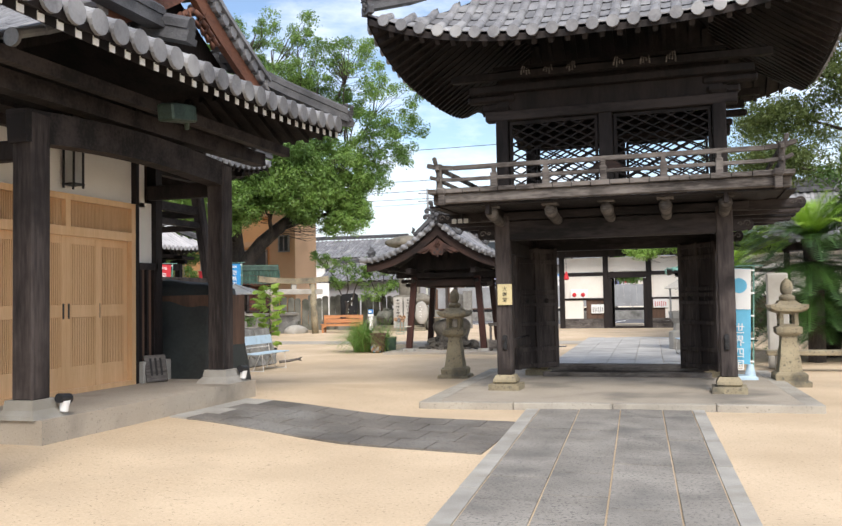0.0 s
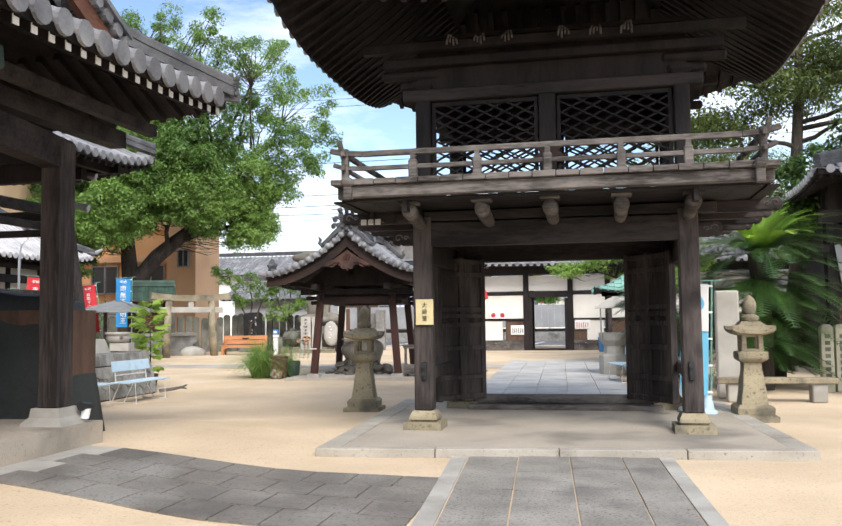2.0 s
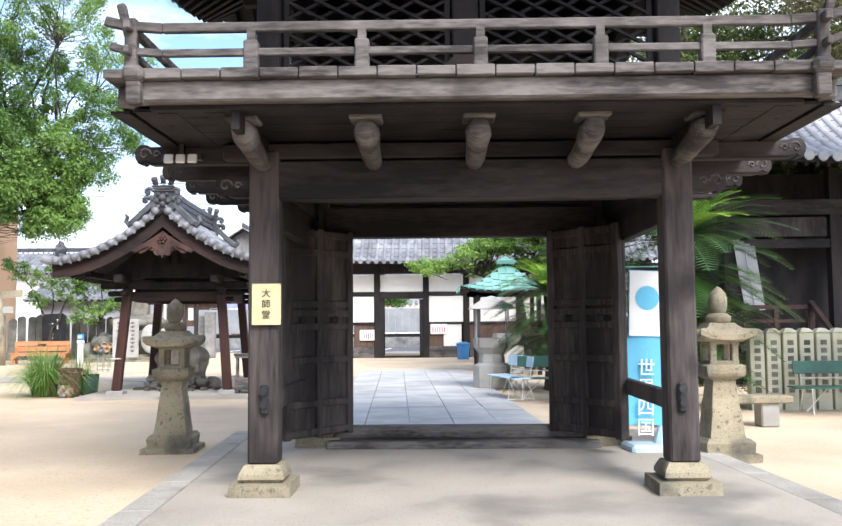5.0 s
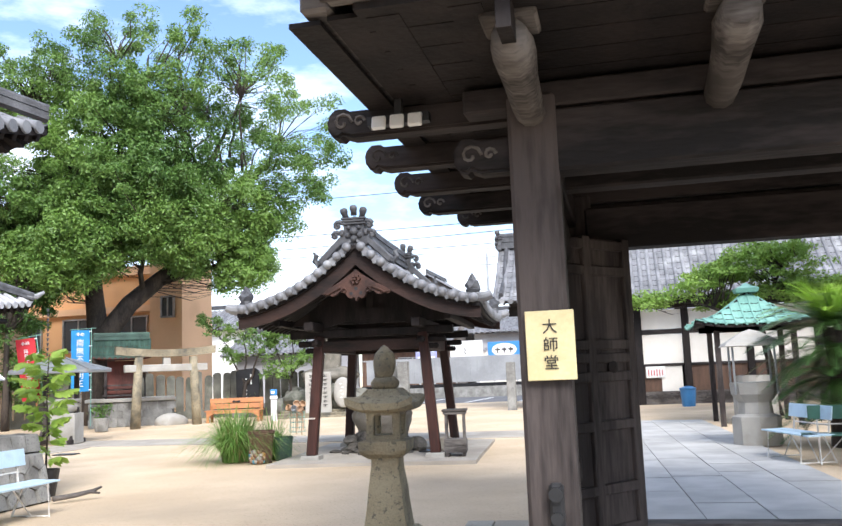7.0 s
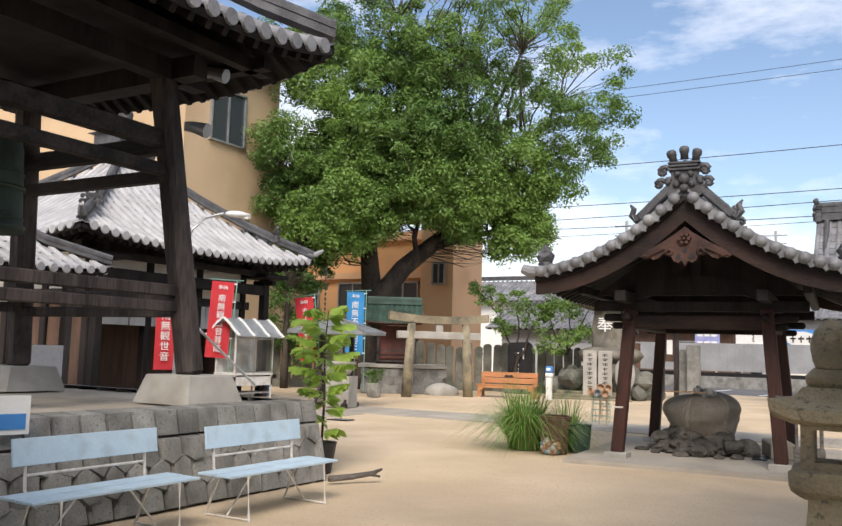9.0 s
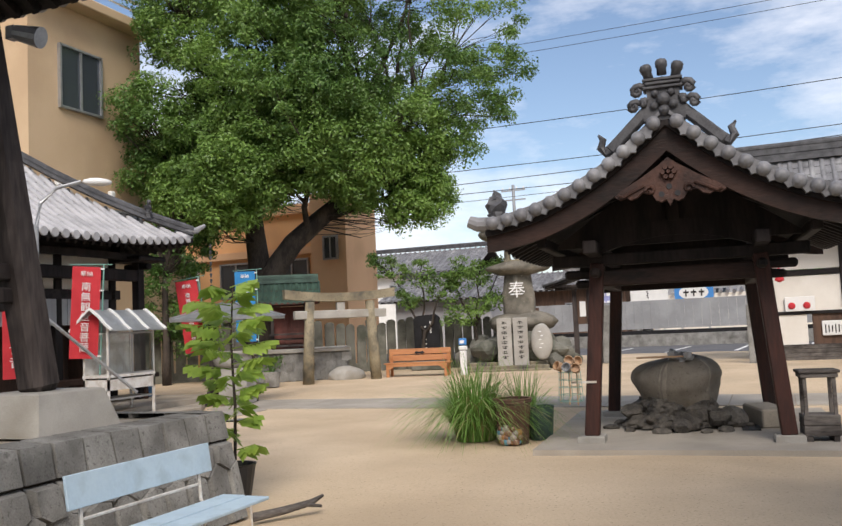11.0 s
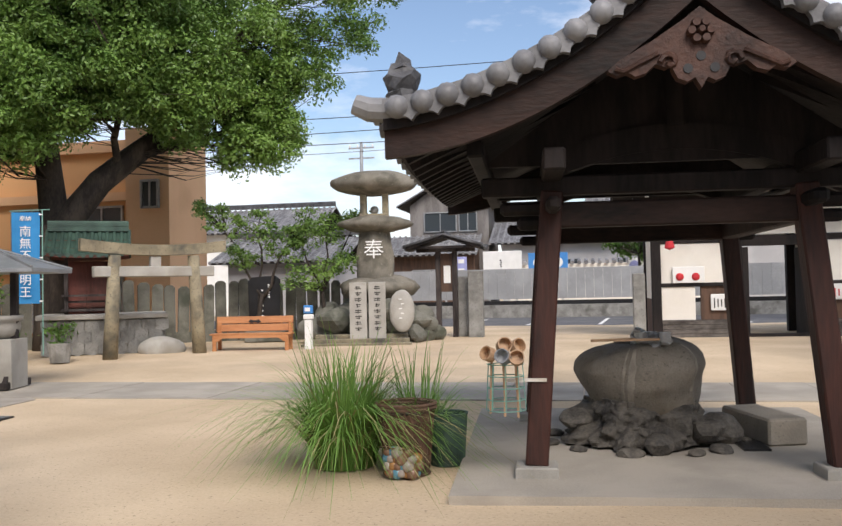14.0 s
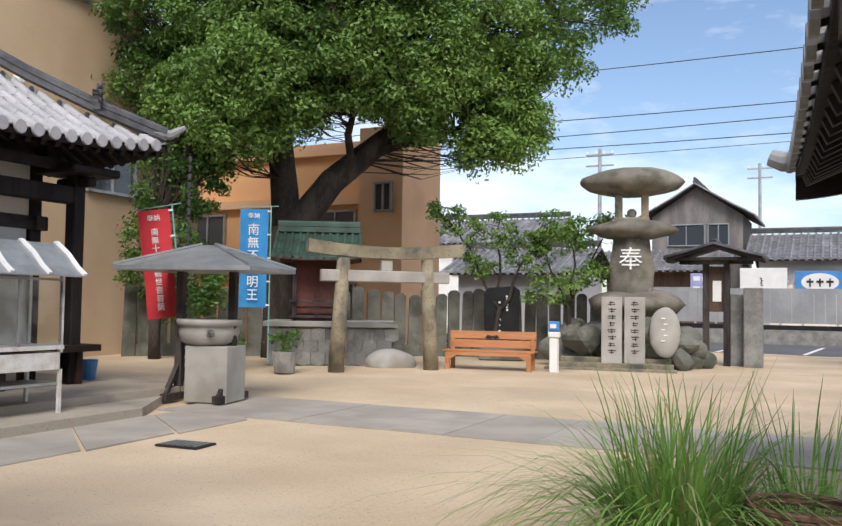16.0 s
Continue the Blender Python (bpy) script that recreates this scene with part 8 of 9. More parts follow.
for s in (-1, 1):
    lpart("plaster_wall", PLASTER, lambda b: box(b, (s * 2.1, 0, 3.1), (0.1, 4.8, 0.9)))
    lpart("plaster_wall", PLASTER, lambda b: box(b, (0, s * 2.4, 3.1), (4.2, 0.1, 0.9)))
    lpart("head_beam", BEAMWOOD, lambda b: (box(b, (s * 2.12, 0, 2.58), (0.18, 5.2, 0.2)), box(b, (s * 2.12, 0, 3.6), (0.24, 5.6, 0.2))))
    lpart("head_beam", BEAMWOOD, lambda b: (box(b, (0, s * 2.42, 2.58), (4.6, 0.18, 0.2)), box(b, (0, s * 2.42, 3.6), (5.0, 0.24, 0.2))))
for c, d in (((0.9, 0, 1.5), (0.1, 4.6, 2.4)), ((0, -2.38, 1.5), (4.0, 0.08, 2.2)), ((0, 2.38, 1.5), (4.0, 0.08, 2.2)), ((-2.1, 0, 1.5), (0.08, 4.6, 2.4))):
    lpart("inner_wall", BROWNWALL, lambda b: box(b, c, d))
# forward porch posts and valance curtain
for y in (-2.6, 2.75):
    lpart("porch_post", DARKWOOD, lambda b: box(b, (2.6, y, 1.75), (0.2, 0.2, 3.3), bevel=0.015))
    lpart("porch_bracket", DARKWOOD, lambda b: (box(b, (2.6, y, 3.2), (0.7, 0.16, 0.14), bevel=0.03), box(b, (2.6, y, 3.36), (0.9, 0.9, 0.12), bevel=0.03)))
lpart("porch_beam", DARKWOOD, lambda b: (box(b, (2.6, 0.07, 3.0), (0.16, 5.6, 0.26), bevel=0.02), box(b, (2.6, 0.07, 3.42), (0.16, 6.2, 0.14))))
for k in range(5):
    for q in range(6):
        lpart("valance_curtain", CURTAIN, lambda b: box(b, (2.2 + 0.03 * math.sin(k + q), -2.2 + 0.9 * k + 0.15 * q, 2.2), (0.02, 0.155, 0.55), pose(0, 0, 0, 0, 0, 12 * math.sin(2 * q + k))), "pale grey cloth valance")
lpart("offering_ledge", REDBEAM, lambda b: (box(b, (2.6, 1.5, 0.75), (0.5, 3.2, 0.1)), [box(b, (2.6, y, 0.4), (0.3, 0.1, 0.6)) for y in (0.2, 1.5, 2.8)]))
lpl = thing("temple_step", I4, "low concrete step round the side temple", "platform", kind="structure")
b = nb()
slab(b, [(-23.6, 9.2), (-16.4, 9.2), (-16.4, 16.4), (-23.6, 16.4)], -0.05, 0.22)
part("slab", b, CONCRETE, lpl)
b = nb()
slab(b, [(-16.38, 9.2), (-15.5, 9.2), (-15.6, 14.4), (-16.38, 15.6)], -0.05, 0.12)
part("lower_slab", b, CONCRETE, lpl)
# small tiled pavilion further along
sp = thing("small_pavilion", pose(-17.0, 6.6, 0.0), "small open pavilion with a pale pyramid tile roof and knob", "pavilion")
PH = 1.6
for o, a, n in (((-PH, -PH, 2.75), (1, 0, 0), (0, 1, 0)), ((PH, PH, 2.75), (-1, 0, 0), (0, -1, 0)), ((PH, -PH, 2.75), (0, 1, 0), (-1, 0, 0)), ((-PH, PH, 2.75), (0, -1, 0), (1, 0, 0))):
    roof_face(sp, o, a, n, 2 * PH, PH, 1.0, left=1, right=1, lift=0.12, pitch=0.24, r=0.06, tile=TILEPALE, thick=0.08)
for sx, sy in ((-1, -1), (1, -1), (1, 1), (-1, 1)):
    ridge(sp, [(sx * PH, sy * PH, 2.9), (sx * PH * 0.5, sy * PH * 0.5, 3.22), (0, 0, 3.75)], 0.16, 0.12)
    tp("post", POSTWOOD, lambda b: box(b, (sx * 1.1, sy * 1.1, 1.35), (0.14, 0.14, 2.8)), T=sp)
tp("finial", GRANITE, lambda b: lathe(b, [(0.22, 3.75), (0.24, 3.85), (0.12, 3.9), (0.18, 4.0), (0.1, 4.12), (0.0, 4.25)], 12), T=sp)
tp("back_wall", BROWNWALL, lambda b: (box(b, (-1.1, 0, 1.3), (0.06, 2.2, 2.4)), box(b, (0, -1.1, 0.6), (2.2, 0.06, 1.0))), T=sp)
tp("sign_board", GREYWALL, lambda b: box(b, (1.25, 0.5, 0.8), (0.06, 0.9, 1.3)), T=sp)
# white pipe canopy frame before it
cf = thing("pipe_frame", pose(-13.6, 6.9, 0.0), "white steel pipe canopy frame with a slanting brace", "frame")
tp("top_pipe", WHITEMETAL, lambda b: tube(b, [(-2.6, -2.2, 2.12), (0.6, 0.6, 2.12)], 0.025, 6), T=cf)
tp("upright", WHITEMETAL, lambda b: tube(b, [(0.6, 0.6, 2.12), (0.6, 0.6, 0)], 0.022, 6), T=cf)
tp("brace", WHITEMETAL, lambda b: tube(b, [(0.6, 0.6, 2.1), (1.5, 1.5, 0.9)], 0.022, 6), T=cf)
# curved lamp over the terrace
cv = thing("goose_neck_lamp", pose(-15.4, 10.0, 0.45), "curved grey goose-neck street lamp", "lamp")
tp("pole", GREYMETAL, lambda b: tube(b, [(0, 0, -0.4), (0, 0, 3.0), (0.04, 0.05, 3.35), (0.2, 0.22, 3.6), (0.45, 0.5, 3.72)], [0.04, 0.035, 0.03, 0.03, 0.03], 8), T=cv)
tp("head", WHITE, lambda b: bmesh.ops.create_icosphere(b, subdivisions=2, radius=1.0, matrix=Matrix.Translation((0.62, 0.68, 3.72)) @ pose(0, 0, 0, 0, 0, 48) @ Matrix.Diagonal((0.24, 0.11, 0.07, 1))), T=cv, smooth=True)


# candle case
cs = thing("candle_case", pose(-16.35, 12.9, 0.12, 0, 0, 90), "glazed steel candle case with a curved white-ribbed roof on thin legs", "candle case")
for sx in (-1, 1):
    for sy in (-1, 1):
        tp("leg", WHITEMETAL, lambda b: box(b, (sx * 0.62, sy * 0.28, 0.85), (0.04, 0.04, 1.7)), T=cs)
tp("cabinet", WHITEMETAL, lambda b: (box(b, (0, 0, 0.78), (1.3, 0.62, 0.05)), box(b, (0, 0, 0.62), (1.28, 0.6, 0.2)), box(b, (0, 0.3, 1.2), (1.26, 0.02, 0.8))), T=cs)
for x in (-0.31, 0.31):
    tp("glass_door", CLEAR, lambda b: box(b, (x, -0.3, 1.2), (0.6, 0.008, 0.76)), T=cs)
    tp("door_frame", GREYMETAL, lambda b: (box(b, (x - 0.3, -0.3, 1.2), (0.03, 0.02, 0.8)), box(b, (x, -0.3, 0.82), (0.6, 0.02, 0.03)), box(b, (x, -0.3, 1.58), (0.6, 0.02, 0.03))), T=cs)
prof = [(-0.5, 1.62), (-0.36, 1.72), (-0.2, 1.88), (0, 2.02), (0.2, 1.88), (0.36, 1.72), (0.5, 1.62)]
tp("roof_sheet", GREYMETAL, lambda b: (strip(b, [(y, z - 0.008, z + 0.008) for y, z in prof], -0.78, 0.78), bmesh.ops.transform(b, matrix=pose(0, 0, 0, 0, 0, 90), verts=b.verts)), T=cs)
for k in range(4):
    x = -0.76 + 0.506 * k
    tp("roof_rib", WHITE, lambda b: [bar(b, (x, y0, z0 + 0.02), (x, y1, z1 + 0.02), 0.05, 0.04) for (y0, z0), (y1, z1) in zip(prof, prof[1:])], T=cs)
tp("shelf", GREYMETAL, lambda b: (box(b, (0, 0, 0.35), (1.28, 0.56, 0.03))), T=cs)
# incense shelter and burner
ih = thing("incense_shelter", pose(-16.05, 16.1, 0.03, 0, 0, 12), "small sheet-metal hip roof on timber legs over the incense burner", "shelter")
b = nb()
v = [b.verts.new(p) for p in ((-1.05, -0.8, 1.93), (1.05, -0.8, 1.93), (1.05, 0.8, 1.93), (-1.05, 0.8, 1.93), (-0.12, 0, 2.26), (0.12, 0, 2.26))]
u = [b.verts.new(x.co - Vector((0, 0, 0.06))) for x in v[:4]]
for f in ((v[0], v[1], v[5], v[4]), (v[1], v[2], v[5]), (v[2], v[3], v[4], v[5]), (v[3], v[0], v[4]), (u[0], u[1], v[1], v[0]), (u[1], u[2], v[2], v[1]), (u[2], u[3], v[3], v[2]), (u[3], u[0], v[0], v[3]), (u[3], u[2], u[1], u[0])):
    b.faces.new(f)
part("roof", b, GREYMETAL, ih)
for sx in (-1, 1):
    for sy in (-1, 1):
        tp("hip_seam", GREYMETAL, lambda b: bar(b, (sx * 1.05, sy * 0.8, 1.95), (sx * 0.12, 0, 2.28), 0.04, 0.03), T=ih)
    tp("post", POSTWOOD, lambda b: box(b, (sx * 0.42, 0, 1.0), (0.11, 0.11, 1.9), bevel=0.01), T=ih)
    tp("foot", POSTWOOD, lambda b: (box(b, (sx * 0.42, 0, 0.06), (0.14, 0.9, 0.11), bevel=0.01), bar(b, (sx * 0.42, -0.36, 0.1), (sx * 0.42, -0.04, 0.5), 0.07, 0.06), bar(b, (sx * 0.42, 0.36, 0.1), (sx * 0.42, 0.04, 0.5), 0.07, 0.06)), T=ih)
burn = thing("incense_burner", pose(-16.0, 16.12, 0.03, 0, 0, 12), "pale stone incense trough on a white block with a carved character", "burner")
tp("block", GRANITE, lambda b: box(b, (0.12, -0.02, 0.40), (0.66, 0.6, 0.8), bevel=0.01), T=burn)
tp("bowl", GRANITE, lambda b: lathe(b, [(0.30, 0.80), (0.40, 0.86), (0.44, 1.0), (0.42, 1.08), (0.47, 1.10), (0.47, 1.18), (0.40, 1.18), (0.38, 1.1), (0.0, 1.1)], 22), T=burn, smooth=True)
writing("奉", 0.14, INK, burn, (0.24, -0.42, 0.97), 18)


# ---- banners ----
def banner(at, turn, w, h, cloth, text, label, tilt=0, head="", low=0.9):
    t = thing("banner", pose(*at, 0, tilt, turn), label, "banner", "offering banners")
    b = nb()
    nx, nz = 6, 12
    g = [[b.verts.new((-w / 2 + w * i / nx, 0.02 * math.sin(3 * i / nx + 5 * j / nz), low + h * j / nz)) for j in range(nz + 1)] for i in range(nx + 1)]
    g2 = [[b.verts.new(g[i][j].co + Vector((0, 0.006, 0))) for j in range(nz + 1)] for i in range(nx + 1)]
    for i in range(nx):
        for j in range(nz):
            b.faces.new((g[i][j], g[i + 1][j], g[i + 1][j + 1], g[i][j + 1]))
            b.faces.new((g2[i][j], g2[i][j + 1], g2[i + 1][j + 1], g2[i + 1][j]))
    part("cloth", b, cloth, t)
    b = nb()
    tube(b, [(w / 2 + 0.05, 0.02, min(-0.05, low - 1.1) if low > 0.5 else 0.0), (w / 2 + 0.05, 0.02, low + 0.05 + h)], 0.014, 6)
    part("pole", b, COPPER, t)
    b = nb()
    tube(b, [(-w / 2 - 0.05, 0.02, low + 0.03 + h), (w / 2 + 0.2, 0.02, low + 0.06 + h)], 0.009, 5)
    part("cross_rod", b, COPPER, t)
    for k in range(5):
        b = nb()
        box(b, (w / 2 + 0.025, 0, low + 0.05 + h * k / 4.2), (0.07, 0.012, 0.03))
        part("tie", b, WHITE, t)
    if head:
        writing(head, w * 0.22, WHITE, t, (0, -0.03, low + h - 0.14))
    size = min(w * 0.5, (h - 0.4) / (len(text) * 1.05))
    writing(text, size, WHITE, t, (0.0, -0.035, low + h - 0.3 - size / 2), vertical=True)
    return t


banner((-18.15, 19.95, 0.46), 20, 0.56, 1.95, BLUECLOTH, "南無不動明王", "tall blue offering banner with white characters", 0, "奉納")
banner((-17.2, 16.6, 0.30), 22, 0.5, 1.72, REDCLOTH, "南無十一面観世音菩薩", "leaning red offering banner with white characters", -7, "奉納")
banner((-16.6, 12.15, 0.35), 45, 0.5, 1.72, REDCLOTH, "南無観世音菩薩", "red offering banner with white characters by the candle case", 3, "奉納")
banner((-16.3, 10.4, 0.1), 45, 0.4, 1.5, REDCLOTH, "南無観世音", "red offering banner half hidden behind the bell tower", 0)
wb = banner((1.93, 2.2, 0.16), 6, 0.40, 1.66, SKYCLOTH, "世界四国", "light blue and white upright banner on a plastic foot", 2, low=0.2)
for o in list(wb.children):
    if o.name.startswith("lettering"):
        o.location.z -= 0.66
tp("white_field", WHITE, lambda b: box(b, (0, -0.034, 1.50), (0.39, 0.008, 0.70)), T=wb)
tp("blue_roundel", SKYCLOTH, lambda b: rod(b, (0, -0.039, 1.56), (0, -0.045, 1.56), 0.13, seg=24), T=wb)
tp("plastic_foot", BLUEPAINT, lambda b: (box(b, (0.05, 0, -0.04), (0.5, 0.42, 0.10), bevel=0.03), lathe(b, [(0.1, 0), (0.05, 0.2)], 12, at=(0.2, 0.02, 0))), T=wb)
# pots and clutter near the blue banner
for i, (x, y, r) in enumerate(((-17.6, 20.3, 0.26), (-18.6, 19.2, 0.2), (-17.9, 18.6, 0.17), (-19.0, 20.3, 0.25))):
    pt = thing("flower_pot", pose(x, y, 0.08), "dark flower pot with a small leafy plant", "plant pot", "flower pots by the shrine")
    tp("pot", BLACK if i % 2 else WALLSTONE, lambda b: lathe(b, [(r * 0.75, 0), (r, 0.42), (r * 0.9, 0.42), (r * 0.8, 0.36), (0, 0.36)], 14), T=pt)
    ob = new("leaves", leaf_mesh("leaves", [(0, 0, 0.6, r, r, 0.22)], 14, 16, 0.06, LEAF2, 40 + i, 0.09))
    ob.parent = pt
    tagged(ob, kind="stuff")
bkt = thing("blue_bucket", pose(-18.3, 16.0, 0.22), "blue plastic bucket on the temple step", "bucket")
tp("body", PLASTICBLUE, lambda b: lathe(b, [(0.12, 0), (0.16, 0.3), (0.17, 0.31), (0.15, 0.31), (0.11, 0.02), (0, 0.02)], 16), T=bkt)
chain = thing("rain_chain", pose(-16.75, 16.45, 0.2), "rain chain hanging from the temple eave", "rain chain")
for k in range(24):
    tp("cup", TILEDARK, lambda b: lathe(b, [(0.015, 0), (0.035, 0.09), (0.02, 0.10)], 6, at=(0, 0, 0.3 + 0.135 * k)), T=chain)

# ---- town buildings ----
tb = thing("tan_building", I4, "tall plain tan rendered building with aluminium windows and roof rails", "building")
tp("wall", TANWALL, lambda b: (box(b, (-30, 20.4, 5.9), (12, 4.8, 11.8)), box(b, (-30.3, 24.1, 4.3), (12.0, 2.6, 8.6))), T=tb)
tp("roof_slab", TANWALL, lambda b: box(b, (-29.7, 20.3, 11.95), (12.6, 5.6, 0.3), bevel=0.03), T=tb)


def wall_window(T, c, w, h, face):
    """An aluminium window: frame proud of the wall, panes set back. face: 'x' looks to +x, 'y' to -y."""
    m = pose(*c, 0, 0, 0 if face == "y" else 90)
    b = nb()
    for sx in (-1, 1):
        box(b, (sx * w / 2, -0.03, 0), (0.07, 0.12, h + 0.07))
        box(b, (0, -0.03, sx * h / 2), (w, 0.12, 0.07))
    box(b, (0, -0.02, 0), (0.06, 0.1, h))
    bmesh.ops.transform(b, matrix=m, verts=b.verts)
    fr = part("window", b, GREYMETAL, T)
    for sx in (-1, 1):
        b = nb()
        box(b, (sx * w / 4, 0.0, 0), (w / 2 - 0.05, 0.03, h - 0.05))
        bmesh.ops.transform(b, matrix=m, verts=b.verts)
        part("pane", b, PANE, fr)


wall_window(tb, (-23.97, 20.0, 9.6), 1.7, 1.9, "x")
wall_window(tb, (-23.97, 21.8, 4.9), 1.5, 1.6, "x")
wall_window(tb, (-27.5, 17.97, 9.3), 1.6, 1.6, "y")
for x, y, z in ((-23.9, 19.0, 6.3), (-23.9, 19.8, 5.4), (-23.9, 21.2, 6.2)):
    tp("vent_hood", WHITE, lambda b: (box(b, (x, y, z), (0.18, 0.22, 0.24), bevel=0.04)), T=tb)
for z in (9.0, 9.3, 9.6):
    tp("roof_rail", GREYMETAL, lambda b: box(b, (-24.5, 24.1, z), (0.05, 2.6, 0.05)), T=tb)
for k in range(4):
    tp("rail_post", GREYMETAL, lambda b: box(b, (-24.5, 22.9 + 0.8 * k, 9.05), (0.05, 0.05, 1.1)), T=tb)
for z in (12.4, 12.7, 13.0):
    tp("roof_rail", WHITEMETAL, lambda b: box(b, (-24.0, 20.3, z), (0.05, 5.0, 0.05)), T=tb)
og = thing("orange_building", I4, "orange and salmon rendered apartment block with bay windows", "building")
tp("wall", ORANGEWALL, lambda b: (box(b, (-26.6, 32.3, 3.4), (10.0, 1.6, 6.8)), box(b, (-28.0, 37.0, 3.4), (7.4, 7.8, 6.8))), T=og)
tp("corner_column", PINKWALL, lambda b: box(b, (-21.0, 31.7, 3.6), (1.6, 2.85, 7.2)), T=og)
for z in (2.6, 5.0, 6.75):
    tp("floor_band", PINKWALL, lambda b: box(b, (-26.7, 31.4, z), (9.6, 0.25, 0.3)), T=og)
tp("roof_slab", PINKWALL, lambda b: (box(b, (-26.4, 32.3, 6.92), (9.2, 1.9, 0.2)), box(b, (-28.0, 37.0, 6.92), (7.6, 8.0, 0.2))), T=og)
for x, z in ((-23.4, 3.9), (-26.2, 3.9), (-29.0, 3.9), (-23.4, 1.4), (-26.2, 1.4)):
    wall_window(og, (x, 31.45, z), 1.6, 1.5, "y")
wall_window(og, (-20.85, 30.2, 4.9), 0.6, 0.9, "y")
tp("shutter", WHITE, lambda b: [box(b, (-25.2, 31.4, 0.25 + 0.14 * k), (2.6, 0.08, 0.12)) for k in range(15)], T=og)
# grey and white town houses beyond the street
gf2 = thing("street_fence", I4, "grey slatted metal fence on a low kerb across the street", "fence")
for k in range(60):
    tp("slat", FENCEGREY, lambda b: box(b, (-16.0 + 0.42 * k, 45.2, 1.63), (0.412, 0.06, 1.45)), T=gf2)
tp("top_rail", FENCEGREY, lambda b: box(b, (-3.5, 45.25, 2.33), (26, 0.1, 0.08)), T=gf2)
tp("kerb", BLACKSTONE, lambda b: box(b, (-3.5, 45.2, 0.7), (26, 0.4, 0.25)), T=gf2)
tp("kerb_base", WALLSTONE, lambda b: box(b, (-3.5, 45.0, 0.32), (26, 0.7, 0.62)), T=gf2)
for nm, x0, x1, z0, z1, m, lab in (("blue_billboard", -9.55, -7.45, 2.0, 3.3, SIGNBLUE, "blue and white shop billboard above the fence"), ("white_billboard", -12.0, -9.9, 2.0, 3.45, WHITE, "plain white billboard with small writing"), ("lilac_billboard", -14.3, -12.9, 2.0, 3.2, LILAC, "lilac printed billboard above the fence"), ("small_billboard", -4.3, -2.7, 2.1, 2.9, WHITE, "white street billboard with a magenta disc")):
    sg = thing(nm, pose((x0 + x1) / 2, 50.0, 0), lab, "billboard")
    tp("board", m, lambda b: box(b, (0, 0, (z0 + z1) / 2), (x1 - x0, 0.1, z1 - z0), bevel=0.02), T=sg)
    for sx in (-1, 1):
        tp("leg", GREYMETAL, lambda b: box(b, (sx * (x1 - x0) * 0.35, 0.1, z0 / 2 + 0.1), (0.1, 0.1, z0 + 0.2)), T=sg)
    if nm == "blue_billboard":
        tp("white_field", WHITE, lambda b: rod(b, (0, -0.055, 2.78), (0, -0.07, 2.78), 0.42, seg=24), T=sg).scale = (1.9, 1, 1)
        tp("lower_band", WHITE, lambda b: box(b, (0, -0.06, 2.12), (2.0, 0.02, 0.2)), T=sg)
        for k in range(3):
            tp("emblem_bar", INK, lambda b: (box(b, (-0.42 + 0.42 * k, -0.085, 2.8), (0.3, 0.012, 0.10)), box(b, (-0.42 + 0.42 * k, -0.088, 2.76), (0.07, 0.012, 0.38))), T=sg)
    elif nm == "white_billboard":
        for k in range(4):
            tp("writing_bar", INK, lambda b: box(b, (-0.1 + 0.04 * (k % 2), -0.06, 2.95 - 0.11 * k), (0.09, 0.012, 0.07)), T=sg)
    elif nm == "small_billboard":
        tp("magenta_disc", LILAC, lambda b: rod(b, (-0.5, -0.055, 2.5), (-0.5, -0.07, 2.5), 0.26, seg=20), T=sg)
        tp("writing_bar", REDCLOTH, lambda b: [box(b, (0.2 + 0.18 * (k % 4) - 0.1, -0.06, 2.62 - 0.24 * (k // 4)), (0.13, 0.012, 0.14)) for k in range(8)], T=sg)
    else:
        tp("writing_bar", WHITE, lambda b: [box(b, (-0.4 + 0.4 * (k % 3), -0.06, 2.95 - 0.5 * (k // 3)), (0.32, 0.012, 0.22)) for k in range(6)], T=sg)


def house(at, w, d, h, roof_h, wallm, label, roofm=TILE, gable_y=False, windows=()):
    t = thing("town_house", pose(*at), label, "house", "houses across the street")
    tp("wall", wallm, lambda b: box(b, (0, 0, h / 2), (w, d, h)), T=t)
    e = 0.7
    if gable_y:
        for sx in (-1, 1):
            roof_face(t, (sx * (w / 2 + e), (-1 if sx > 0 else 1) * (d / 2 + e), h - 0.1), (0, sx, 0), (-sx, 0, 0), d + 2 * e, w / 2 + e, roof_h, sag=0.1, pitch=0.4, r=0.08, tile=roofm, thick=0.12)
        tp("gable", wallm, lambda b: plate(b, [(-w / 2, h), (w / 2, h), (0, h + roof_h * 0.9)], -d / 2 + 0.01, d / 2), T=t)
        ridge(t, [(0, -d / 2 - e, h + roof_h), (0, d / 2 + e, h + roof_h)], 0.25, 0.25)
    else:
        for sy in (-1, 1):
            roof_face(t, (sy * (w / 2 + e), sy * (d / 2 + e), h - 0.1), (-sy, 0, 0), (0, -sy, 0), w + 2 * e, d / 2 + e, roof_h, sag=0.1, pitch=0.4, r=0.08, tile=roofm, thick=0.12)
        ridge(t, [(-w / 2 - e, 0, h + roof_h), (w / 2 + e, 0, h + roof_h)], 0.25, 0.25)
    for x, z, ww, hh in windows:
        wall_window(t, (x, -d / 2 - 0.03, z), ww, hh, "y")
    return t


